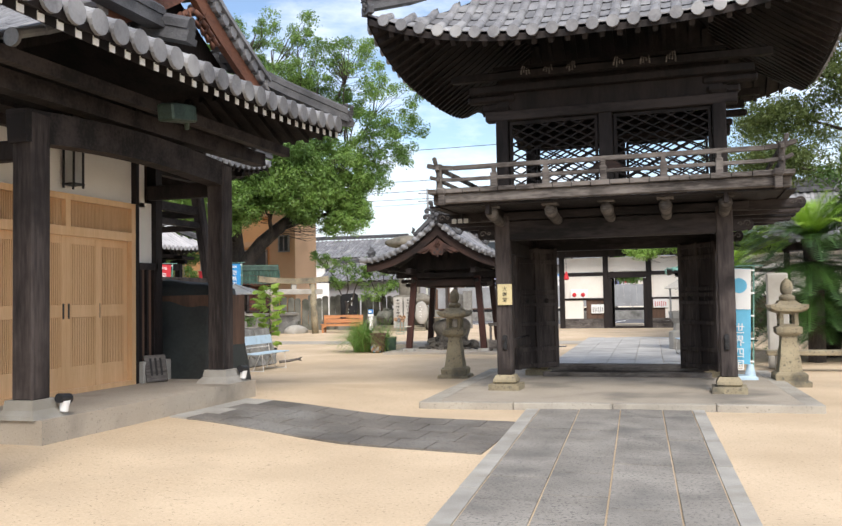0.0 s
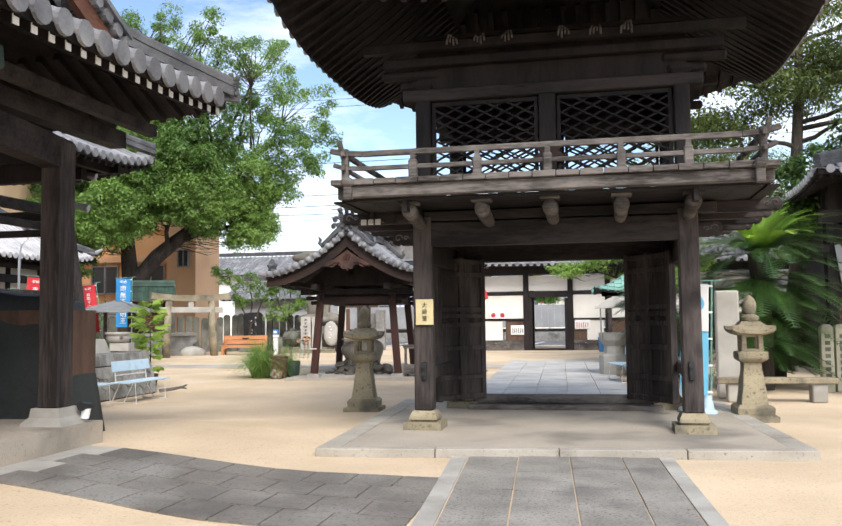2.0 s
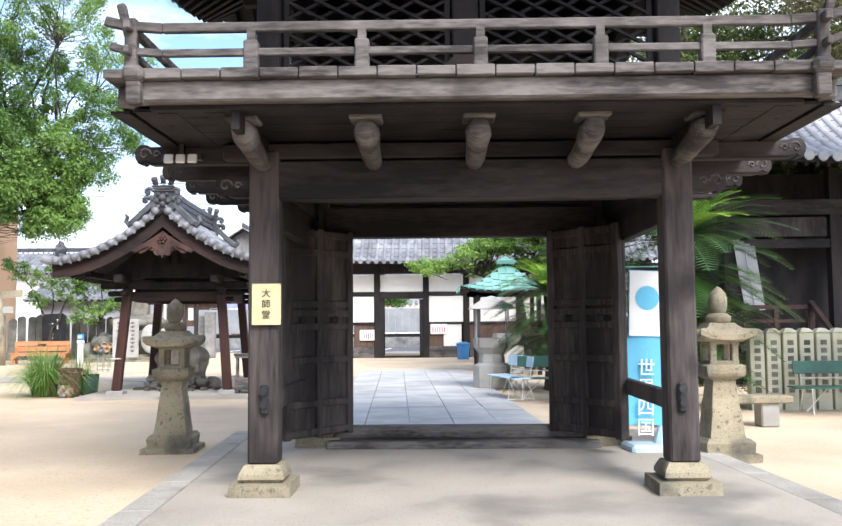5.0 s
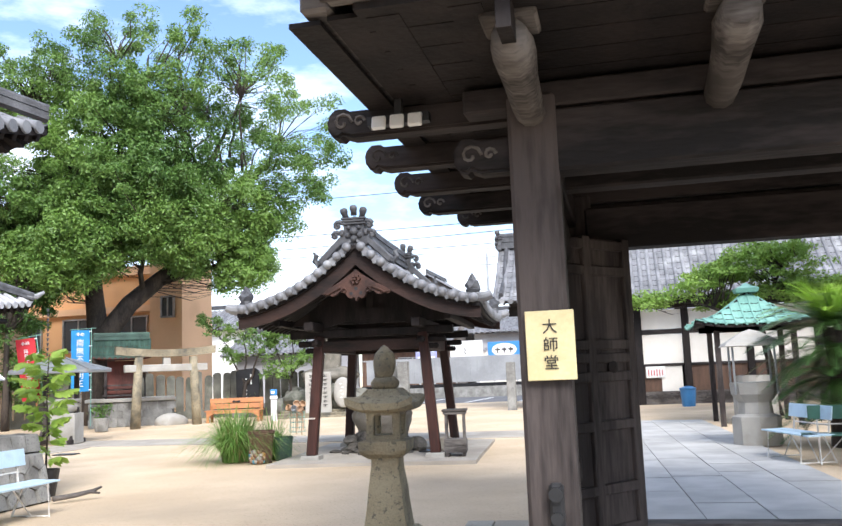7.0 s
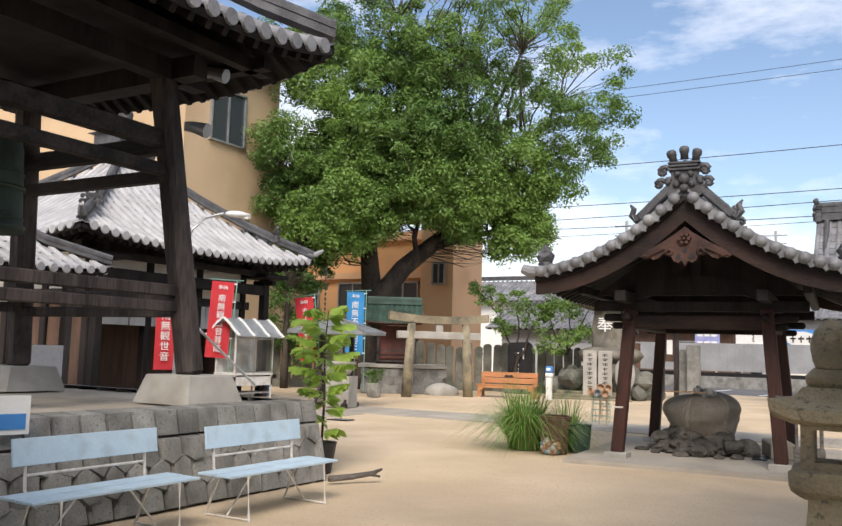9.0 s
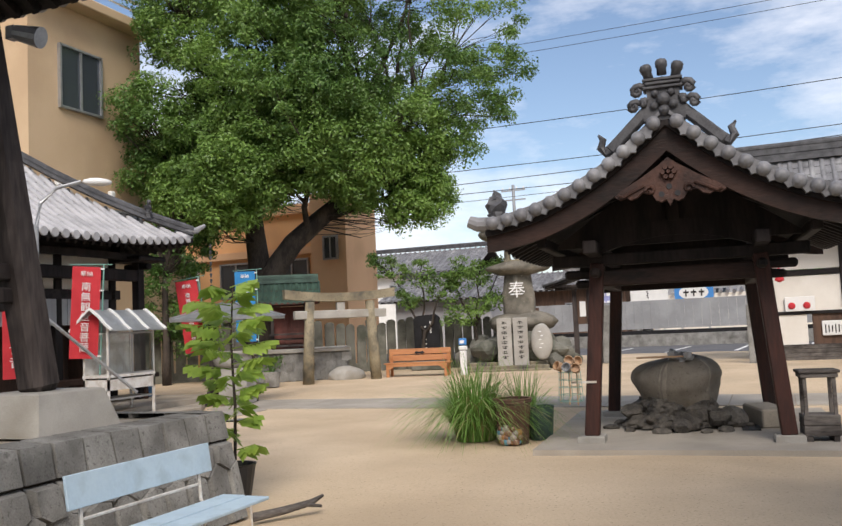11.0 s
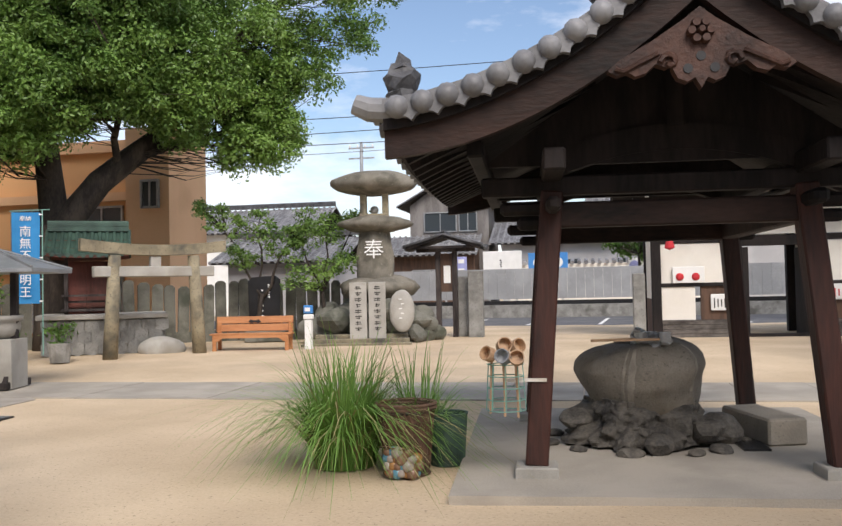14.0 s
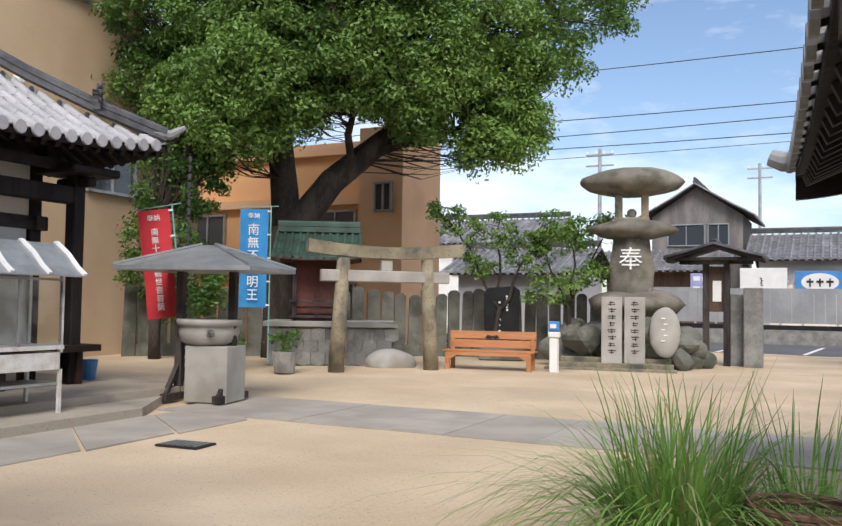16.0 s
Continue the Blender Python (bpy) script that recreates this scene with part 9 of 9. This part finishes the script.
hA = house((-15.6, 64, 0), 5.4, 6, 7.2, 2.0, HOUSEWOOD, "grey-brown two-storey timber town house with a tiled gable", gable_y=True, windows=((-0.6, 6.0, 2.2, 1.3), (1.3, 6.0, 1.2, 1.3)))
roof_face(hA, (-5.8, -6.2, 3.7), (1, 0, 0), (0, 1, 0), 8.0, 3.1, 1.35, sag=0.1, pitch=0.4, r=0.08, thick=0.12)
tp("lower_wall", BROWNWALL, lambda b: box(b, (-1.5, -4.0, 2.0), (7, 2.6, 4.0)), T=hA)
wall_window(hA, (-1.0, -5.35, 1.9), 2.2, 1.6, "y")
house((-6.3, 62, 0), 11, 7, 4.4, 1.7, GREYWALL, "low grey-tiled town house with a pale wall", windows=((-1.5, 2.6, 1.6, 1.2), (2.5, 2.6, 1.6, 1.2)))
house((-1.2, 66, 0), 9, 8, 5.0, 3.0, GREYWALL, "grey hip-roofed town house behind the street")
house((8, 62, 0), 14, 7, 5.0, 2.2, GREYWALL, "long grey-roofed town house behind the street")
hB = house((-30, 60, 0), 12, 7, 5.5, 1.8, WHITE, "white-walled town house behind the garden trees", windows=((1, 4, 2.0, 1.2), (4, 4, 1.6, 1.2), (-3, 4, 2, 1.2)))
house((-22.5, 50, 0), 6, 6, 3.2, 1.4, GREYWALL, "low tiled outbuilding behind the stone fence")
wl_ = thing("white_street_wall", pose(-4.5, 55, 0), "white street wall with a tiled top", "wall")
tp("wall", PLASTER, lambda b: box(b, (0, 0, 1.4), (13, 0.3, 2.8)), T=wl_)
tp("coping", TILE, lambda b: [rod(b, (-6.4 + 0.4 * k, -0.35, 2.85), (-6.4 + 0.4 * k, 0.35, 3.0), 0.12, seg=8) for k in range(33)], T=wl_)
# poles and wires
for x, y, h in ((-21.4, 60, 11.6), (-13.0, 75, 12.5), (-30.5, 48, 11.0)):
    up = thing("utility_pole", pose(x, y, 0), "grey concrete utility pole with crossarms", "utility pole", "utility poles")
    tp("shaft", GREYMETAL, lambda b: rod(b, (0, 0, 0), (0, 0, h), 0.16, 0.11, 10), T=up)
    for z in (h - 0.4, h - 1.1):
        tp("crossarm", GREYMETAL, lambda b: box(b, (0, 0, z), (1.8, 0.1, 0.1)), T=up)
    for k in range(4):
        tp("insulator", WHITE, lambda b: lathe(b, [(0.05, h - 0.35), (0.07, h - 0.25), (0.03, h - 0.15)], 8, at=(-0.8 + 0.53 * k, 0, 0)), T=up)
for i, (z, y) in enumerate(((12.7, 44.5), (10.5, 44.6), (9.75, 44.4), (9.2, 44.7), (16.6, 44.5), (17.2, 44.8), (9.0, 46))):
    c = bpy.data.curves.new("wire", "CURVE")
    c.dimensions, c.bevel_depth, c.bevel_resolution = "3D", 0.02 if i < 4 else 0.014, 0
    s = c.splines.new("POLY")
    s.points.add(24)
    for k in range(25):
        x = -70 + 5 * k
        u = ((x + 70) % 40) / 40
        s.points[k].co = (x, y, z - 1.1 * (u * (1 - u)) + (0.02 * (x + 10) if i in (2, 6) else 0.008 * x), 1)
    c.materials.append(BLACK)
    tagged(new("overhead_wire", c), "thin black overhead wire along the street", "wire", "overhead wires")

# ---- right of the gate: main hall, pillars, cycads ----
mh = thing("main_hall", pose(6.25, 11.3, 0), "large dark temple hall with a broad grey tile roof", "building")


def mp(name, material, fn, label=""):
    b = nb()
    fn(b)
    return part(name, b, material, mh, label)


roof_face(mh, (-0.4, -0.3, 4.85), (1, 0, 0), (0, 1, 0), 15, 3.2, 2.1, left=0.85, sag=0.45, lift=0.25, rafters=1.6, thick=0.14, pitch=0.3, r=0.09, tile=TILEPALE)
roof_face(mh, (-0.4, 6.1, 4.85), (0, -1, 0), (1, 0, 0), 6.4, 3.76, 2.1, left=1.17, right=1.17, sag=0.45, lift=0.25, rafters=1.6, thick=0.14, pitch=0.3, r=0.09, tile=TILEPALE)
ridge(mh, [(-0.4 + 3.76 * t, -0.3 + 3.2 * t, 5.1 + rise_at(t, 1, 2.1, 0.45) - 0.2 * t) for t in (0, 0.2, 0.4, 0.6, 0.8, 1)], 0.26, 0.26)
ridge(mh, [(3.36, 2.9, 6.9), (14.6, 2.9, 6.9)], 0.4, 0.6)
roof_face(mh, (14.6, 6.1, 4.85), (-1, 0, 0), (0, -1, 0), 15, 3.2, 2.1, right=0.85, sag=0.45, lift=0.25, thick=0.14, pitch=0.3, r=0.09, tile=TILEPALE)
oni(mh, (0.6, 0.6, 5.45), -45, 0.6)
for x in (0.4, 2.8, 5.2, 7.6, 10.0):
    mp("post", DARKWOOD, lambda b: box(b, (x, 1.7, 2.5), (0.26, 0.26, 5.0)))
mp("dark_wall", DARKWOOD, lambda b: (box(b, (6.9, 2.4, 2.5), (13.2, 0.12, 5.0)), box(b, (0.36, 3.95, 2.5), (0.12, 3.0, 5.0))))
mp("transom_panel", POSTWOOD, lambda b: box(b, (1.6, 1.75, 3.65), (2.1, 0.1, 0.45)))
mp("upper_beam", BEAMWOOD, lambda b: (box(b, (6.4, 1.7, 4.1), (12.6, 0.3, 0.35)), box(b, (6.4, 1.7, 3.25), (12.6, 0.2, 0.2))))
mp("veranda", GREYWOOD, lambda b: (box(b, (6.6, 1.0, 1.0), (13.2, 2.0, 0.12)), box(b, (6.6, 0.05, 0.92), (13.2, 0.12, 0.2))))
mp("veranda_rail", REDBEAM, lambda b: (box(b, (0.8, 0.1, 1.75), (1.5, 0.09, 0.09)), box(b, (0.8, 0.1, 1.45), (1.5, 0.07, 0.07))))
for x in (0.1, 0.75, 1.45):
    mp("rail_post", REDBEAM, lambda b: box(b, (x, 0.1, 1.42), (0.1, 0.1, 0.75)))
for k in range(6):
    mp("stair_tread", POSTWOOD, lambda b: box(b, (3.0, -0.1 - 0.28 * k, 0.9 - 0.16 * k), (3.0, 0.34, 0.08), bevel=0.01))
for x in (1.5, 4.5):
    mp("stair_rail", REDBEAM, lambda b: (bar(b, (x, 0.1, 1.85), (x, -1.55, 0.75), 0.11, 0.11, 0.01), box(b, (x, -1.55, 0.4), (0.1, 0.1, 0.8)), box(b, (x, 0.1, 1.4), (0.12, 0.12, 0.95))))
for k in range(4):
    mp("curtain", CURTAIN, lambda b: box(b, (0.55 + 0.12 * k, 1.5 + 0.03 * (k % 2), 2.6 - 0.05 * k), (0.14, 0.02, 1.5), pose(0, 0, 0, 0, -8, 0)), "pale curtain looped aside")
spil = thing("inscribed_pillars", pose(0, 0, 0), "row of tall pale inscribed stone pillars", "fence")
for k in range(7):
    x = 5.0 + 0.272 * k
    tp("pillar", PALEPILLAR, lambda b: (box(b, (x, 7.25, 0.62), (0.235, 0.2, 1.3), bevel=0.012), lathe(b, [(0.117, 1.27), (0.06, 1.33), (0.0, 1.34)], square=True, at=(x, 7.25, 0))), T=spil)
    tp("writing_bar", FENCESTONE, lambda b: [box(b, (x, 7.145, 1.1 - 0.13 * q), (0.1, 0.006, 0.08)) for q in range(7)], T=spil)
stl = thing("tall_stele", pose(2.9, 5.6, 0.0), "pale upright inscribed stone stele behind the gate", "stele")
tp("slab", GRANITE, lambda b: box(b, (0, 0, 1.0), (0.42, 0.2, 2.0), bevel=0.03), T=stl)
sb = thing("stone_bench", pose(3.6, 5.0, 0.0), "long low stone slab bench on block feet", "bench")
tp("slab", MOSSTONE, lambda b: box(b, (0, 0, 0.38), (2.0, 0.4, 0.1), bevel=0.015), T=sb)
for sx in (-1, 1):
    tp("foot", GRANITE, lambda b: box(b, (sx * 0.7, 0, 0.17), (0.25, 0.3, 0.34), bevel=0.02), T=sb)


def cycad(at, h, spread, seed, fresh=True):
    t = thing("cycad", pose(*at), "bushy cycad palm with dark fronds and bright new leaves" if fresh else "bushy dark green cycad palm", "plant", "cycads")
    rnd = random.Random(seed)
    b = nb()
    tube(b, [(0, 0, 0), (0.05, 0, h * 0.4), (0.0, 0.05, h * 0.68)], [0.2, 0.18, 0.2], 10)
    roughen(b, 0.05, 0.12, seed)
    part("trunk", b, BARK, t)
    tiers = [(h * 0.68, 54, spread, CYCAD, 0.25), (h * 0.55, 44, spread, CYCAD, -0.1), (h * 0.38, 40, spread * 0.9, CYCAD, -0.1), (h * 0.2, 34, spread * 0.85, CYCAD, 0.1)]
    if fresh:
        tiers.append((h * 0.70, 26, spread * 0.80, CYCADNEW, 1.15))
        tiers.append((h * 0.69, 20, spread * 0.90, CYCADNEW, 0.65))
    for z0, n, sp_, m, rise in tiers:
        for k in range(n):
            a = 2 * math.pi * k / n * 2.618
            el = rise + rnd.uniform(-0.35, 0.5)
            L = sp_ * rnd.uniform(0.8, 1.15)
            b = nb()
            c0 = Vector((0, 0, z0))
            prev = None
            d = Vector((math.cos(a), math.sin(a), 0))
            s = Vector((-math.sin(a), math.cos(a), 0))
            N = 30
            pts = []
            for q in range(N + 1):
                u = q / N
                pts.append(c0 + d * (L * u * math.cos(el * 0.7)) + Vector((0, 0, L * (math.sin(el) * u * 0.9 + 0.25 * u - 0.5 * u * u))))
            rib = [[b.verts.new(x + s * sg * 0.009) for x in pts] for sg in (-1, 1)]
            for q in range(N):
                b.faces.new((rib[0][q], rib[1][q], rib[1][q + 1], rib[0][q + 1]))
            for q in range(1, N):
                wl2 = 0.21 * L * math.sin(math.pi * (0.12 + 0.85 * q / N)) ** 0.7 * (0.75 if m is CYCADNEW else 1)
                o = (pts[q + 1] - pts[q - 1]).normalized()
                for k2, sg in ((0, -1), (1, 1)):
                    e = pts[q] + s * sg * wl2 + o * wl2 * 0.7 + Vector((0, 0, 0.10 * wl2))
                    b.faces.new((rib[k2][q], b.verts.new(pts[q] + s * sg * 0.01 + (pts[q + 1] - pts[q]) * 0.55), b.verts.new(e)))
            part("frond", b, m, t)
    return t


cycad((3.85, 7.6, 0.0), 4.1, 1.8, 1)
cycad((2.25, 11.6, 0.0), 3.0, 1.35, 2)
cycad((4.4, 9.2, 0.0), 2.6, 1.25, 3, False)
# mint-green roofed pavilion, stone basin and bin inside
mr = thing("copper_roof_pavilion", pose(1.75, 17.8, 0), "small pavilion with a curved mint green copper roof", "pavilion")
for o, a, n in (((-1.35, -1.35, 2.35), (1, 0, 0), (0, 1, 0)), ((1.35, 1.35, 2.35), (-1, 0, 0), (0, -1, 0)), ((1.35, -1.35, 2.35), (0, 1, 0), (-1, 0, 0)), ((-1.35, 1.35, 2.35), (0, -1, 0), (1, 0, 0))):
    roof_face(mr, o, a, n, 2.7, 1.35, 0.85, left=1, right=1, lift=0.14, pitch=0.22, r=0.025, tile=COPPER, thick=0.08, sag=0.5)
tp("finial", COPPER, lambda b: lathe(b, [(0.25, 3.15), (0.28, 3.25), (0.15, 3.3), (0.0, 3.4)], square=True), T=mr)
for sx in (-1, 1):
    for sy in (-1, 1):
        tp("post", POSTWOOD, lambda b: box(b, (sx * 0.85, sy * 0.85, 1.2), (0.12, 0.12, 2.4)), T=mr)
        tp("eave_beam", DARKWOOD, lambda b: (box(b, (0, sy * 0.85, 2.3), (2.2, 0.12, 0.14)), box(b, (sx * 0.85, 0, 2.3), (0.12, 2.2, 0.14))), T=mr)
tp("stone_altar", GRANITE, lambda b: (box(b, (0, 0, 0.4), (0.9, 0.9, 0.8), bevel=0.02), lathe(b, [(0.3, 0.8), (0.42, 1.0), (0.4, 1.15), (0, 1.15)], 16)), T=mr)
sbn = thing("stone_font", pose(0.95, 12.1, 0.02), "pale octagonal stone font with a small roofed lantern on it", "font")
tp("pedestal", GRANITE, lambda b: lathe(b, [(0.42, 0), (0.42, 0.5), (0.3, 0.55), (0.28, 0.75), (0.4, 0.9), (0.42, 1.1), (0.0, 1.1)], 8), T=sbn)
for sx in (-1, 1):
    for sy in (-1, 1):
        tp("frame_post", GREYMETAL, lambda b: rod(b, (sx * 0.35, sy * 0.3, 0.9), (sx * 0.35, sy * 0.3, 1.75), 0.02), T=sbn)
tp("small_roof", GRANITE, lambda b: lathe(b, [(0.5, 1.75), (0.46, 1.8), (0.15, 2.0), (0.0, 2.05)], square=True), T=sbn)
bin_ = thing("blue_bin", pose(0.72, 25.0, 0.03), "blue plastic dustbin by the white wall", "bin")
tp("body", PLASTICBLUE, lambda b: lathe(b, [(0.2, 0), (0.25, 0.6), (0.27, 0.62), (0.27, 0.66), (0.1, 0.72), (0, 0.72)], 18), T=bin_)
# maple and pine
tree("maple_tree", (2.6, 19.8, 0), [((0, 0, 0), (-0.3, 0, 2.6), 0.14, 0.09), ((-0.3, 0, 2.5), (-2.6, -0.5, 3.3), 0.06, 0.015), ((-0.3, 0, 2.5), (0.8, 0.3, 4.6), 0.07, 0.02)],
     [(-3.2, -0.6, 3.15, 0.75, 0.6, 0.22), (-2.2, -0.5, 3.45, 0.8, 0.8, 0.3), (-1.2, 0, 3.8, 1.0, 1.0, 0.4), (0.2, 0, 4.2, 1.3, 1.2, 0.6), (-1.0, 0.4, 3.1, 0.8, 0.8, 0.25), (0.8, 0, 3.4, 1.1, 1.0, 0.4)], "spreading maple with flat layers of light green leaves", LEAF3, 210, 100, 0.05, 15, 0.30, 0.3, shell=0.1)
tree("maple_tree", (8.4, 5.4, 0), [((0, 0, 0), (-0.2, 0, 2.3), 0.12, 0.08), ((-0.2, 0, 2.2), (-2.0, -0.3, 2.6), 0.05, 0.012), ((-0.2, 0, 2.2), (0.4, 0, 4.0), 0.06, 0.02)],
     [(-1.6, -0.3, 2.2, 0.9, 0.7, 0.22), (-0.8, -0.4, 2.7, 0.9, 0.8, 0.25), (-0.2, 0, 3.3, 1.0, 0.9, 0.3), (-1.9, -0.2, 3.1, 0.6, 0.5, 0.18), (0.6, 0, 2.4, 0.9, 0.8, 0.3)], "spreading maple with flat layers of green leaves before the hall", SPRIGLEAF, 300, 90, 0.04, 16, 0.24, 0.3, shell=0.1)
pine_l = [(0, 0, 8.5, 1.8, 1.6, 0.9), (-2.0, 0.5, 7.4, 1.5, 1.3, 0.7), (1.8, 0, 9.4, 1.6, 1.4, 0.8), (2.6, -0.5, 7.6, 1.5, 1.3, 0.6), (-1.0, 0, 10.2, 1.4, 1.3, 0.8), (0.8, 1, 11.4, 1.3, 1.2, 0.7), (-3.0, 0, 9.0, 1.0, 1.0, 0.6), (4.0, 0, 9.0, 1.2, 1.1, 0.6), (-2.6, 0, 5.8, 1.5, 1.3, 0.8), (4.6, -1.5, 8.2, 1.6, 1.4, 0.9), (6.0, -1.0, 9.6, 1.8, 1.5, 0.9), (3.2, -1.0, 10.6, 1.6, 1.4, 0.8), (7.2, -1.5, 8.0, 1.6, 1.4, 0.9)]
tree("pine_tree", (6.4, 16.5, 0), [((0, 0, 0), (0.4, 0, 10.5), 0.3, 0.1)] + [((0.3, 0, l[2] - 0.8), (l[0] * 0.8, l[1], l[2]), 0.08, 0.02) for l in pine_l], pine_l, "tall old pine with layered dark needles", PINELEAF, 1300, 60, 0.065, 17, 0.26, 0.6, shell=0.2, tufts=False)
tree("pine_tree", (5.6, 34.0, 0), [((0, 0, 0), (0.2, 0, 8.5), 0.25, 0.08)] + [((0.1, 0, l[2] - 0.8), (l[0] * 0.8, l[1], l[2]), 0.07, 0.02) for l in pine_l[:6]], pine_l[:8], "tall dark pine rising behind the white wall", PINELEAF, 460, 52, 0.065, 18, 0.28, 0.6, shell=0.2, tufts=False)
tree("evergreen_tree", (9.5, 15.5, 0), [((0, 0, 0), (0, 0, 5), 0.2, 0.1)], [(-2.5, 0, 4.8, 1.8, 1.4, 1.6), (0, 0, 6.6, 2.0, 1.6, 1.6)], "broad bright green evergreen behind the hall", LEAF, 180, 140, 0.08, 19, 0.42, 0.7)
bough_l = [(-2.2, 0.2, 6.6, 1.0, 0.7, 0.45), (-0.9, 0, 7.2, 1.1, 0.8, 0.5), (-1.6, 0.3, 8.3, 1.2, 0.8, 0.5), (0.2, 0, 8.6, 1.1, 0.9, 0.5), (-0.4, 0, 6.3, 0.9, 0.7, 0.4), (-0.6, 0.2, 9.6, 1.2, 0.9, 0.5), (-2.8, 0.2, 7.5, 0.8, 0.6, 0.35)]
tree("pine_tree", (9.9, 8.7, 0), [((0, 0, 0), (-0.2, 0, 9.6), 0.24, 0.08)] + [((-0.1, 0, l[2] - 0.5), (l[0] * 0.9, l[1], l[2] - 0.1), 0.07, 0.02) for l in bough_l], bough_l, "old pine whose brownish needle boughs hang before the hall roof", BROWNNEEDLE, 560, 60, 0.05, 23, 0.17, 0.7, shell=0.1, tufts=False)

# ---- small things by the hall, drains ----
tarp = thing("covered_stack", pose(-6.35, -1.75, 0.2), "stack under a dark grey tarpaulin beside the hall porch", "stack")
b = nb()
bmesh.ops.create_grid(b, x_segments=14, y_segments=10, size=1.0)
for v in b.verts:
    x, y = v.co.x, v.co.y
    e = max(abs(x), abs(y))
    v.co = Vector((x * 0.75, y * 0.5, 1.78 - (1.7 * ease((e - 0.72) / 0.28)) + 0.06 * noise.noise((x * 2, y * 2, 0)) - 0.18 * (x + 1) * 0.5))
part("tarpaulin", b, mat("dark_tarpaulin", (0.035, 0.042, 0.04), (0.022, 0.026, 0.026), 0.6, 2, 20, 0.4), tarp, smooth=True)
b = nb()
box(b, (0, 0, 0.75), (1.3, 0.8, 1.5))
part("stacked_box", b, BROWNWALL, tarp)
pole = thing("leaning_pole", pose(-5.75, -2.15, 0.42), "thin dark pole leaning by the porch post", "pole")
b = nb()
tube(b, [(0, 0, 0.0), (0.1, 0.28, 1.5)], 0.018, 6)
part("pole", b, BLACK, pole)
lbd = thing("leaning_signboard", pose(-6.35, -2.78, 0.43, -14, 0, 62), "small weathered board leaning against the plinth", "sign")
b = nb()
box(b, (0, 0, 0.2), (0.34, 0.025, 0.4), bevel=0.004)
part("board", b, GREYWOOD, lbd)
for k in range(3):
    b = nb()
    box(b, (-0.08 + 0.08 * k, -0.016, 0.22), (0.03, 0.006, 0.26))
    part("writing_bar", b, INK, lbd)
for py in (-6.2, -2.45):
    ptl = thing("spotlight", pose(-5.12, py, HT), "small black and white spotlight at the post base", "lamp", "porch spotlights")
    b = nb()
    rod(b, (0, 0, 0.05), (0.02, 0, 0.16), 0.045, 0.05, 12)
    part("base", b, WHITE, ptl)
    b = nb()
    rod(b, (0, -0.08, 0.19), (0.0, 0.08, 0.17), 0.05, 0.055, 12)
    part("head", b, BLACK, ptl)
cb = thing("copper_gutter_box", pose(-4.42, -5.15, 3.78), "green patinated copper gutter box under the eave", "gutter")
b = nb()
box(b, (0, 0, 0), (0.22, 0.5, 0.2), pose(0, 0, 0, 8), 0.02)
part("box", b, BRONZE, cb)
b = nb()
tube(b, [(0, 0.2, -0.05), (-0.1, 0.35, -0.1)], 0.03, 8)
part("spout", b, BRONZE, cb)
for x, y in ((-13.72, 13.07), (-2.9, 13.6), (-1.9, 5.6)):
    dg = thing("drain_grate", pose(x, y, ground_z(x, y) + 0.012, 0, 0, 5), "dark iron drain grate set in the sand", "drain", "drain grates")
    b = nb()
    box(b, (0, 0, 0), (0.5, 0.34, 0.02))
    part("frame", b, BLACK, dg)
    for k in range(7):
        b = nb()
        box(b, (-0.2 + 0.066 * k, 0, 0.013), (0.03, 0.28, 0.01))
        part("bar", b, GREYMETAL, dg)
# keeper's wind bell and lamp hanging in the doorway of the back wall
rb = thing("red_cone_lamp", pose(-4.35, 26.2, 2.35), "small red alarm lamp hanging under the eave", "lamp")
b = nb()
lathe(b, [(0.0, 0), (0.13, 0.06), (0.09, 0.22), (0.03, 0.42)], 10)
part("shade", b, REDCLOTH, rb)
b = nb()
tube(b, [(0, 0, 0.42), (0, 0, 1.3)], 0.008, 5)
part("cord", b, BLACK, rb)
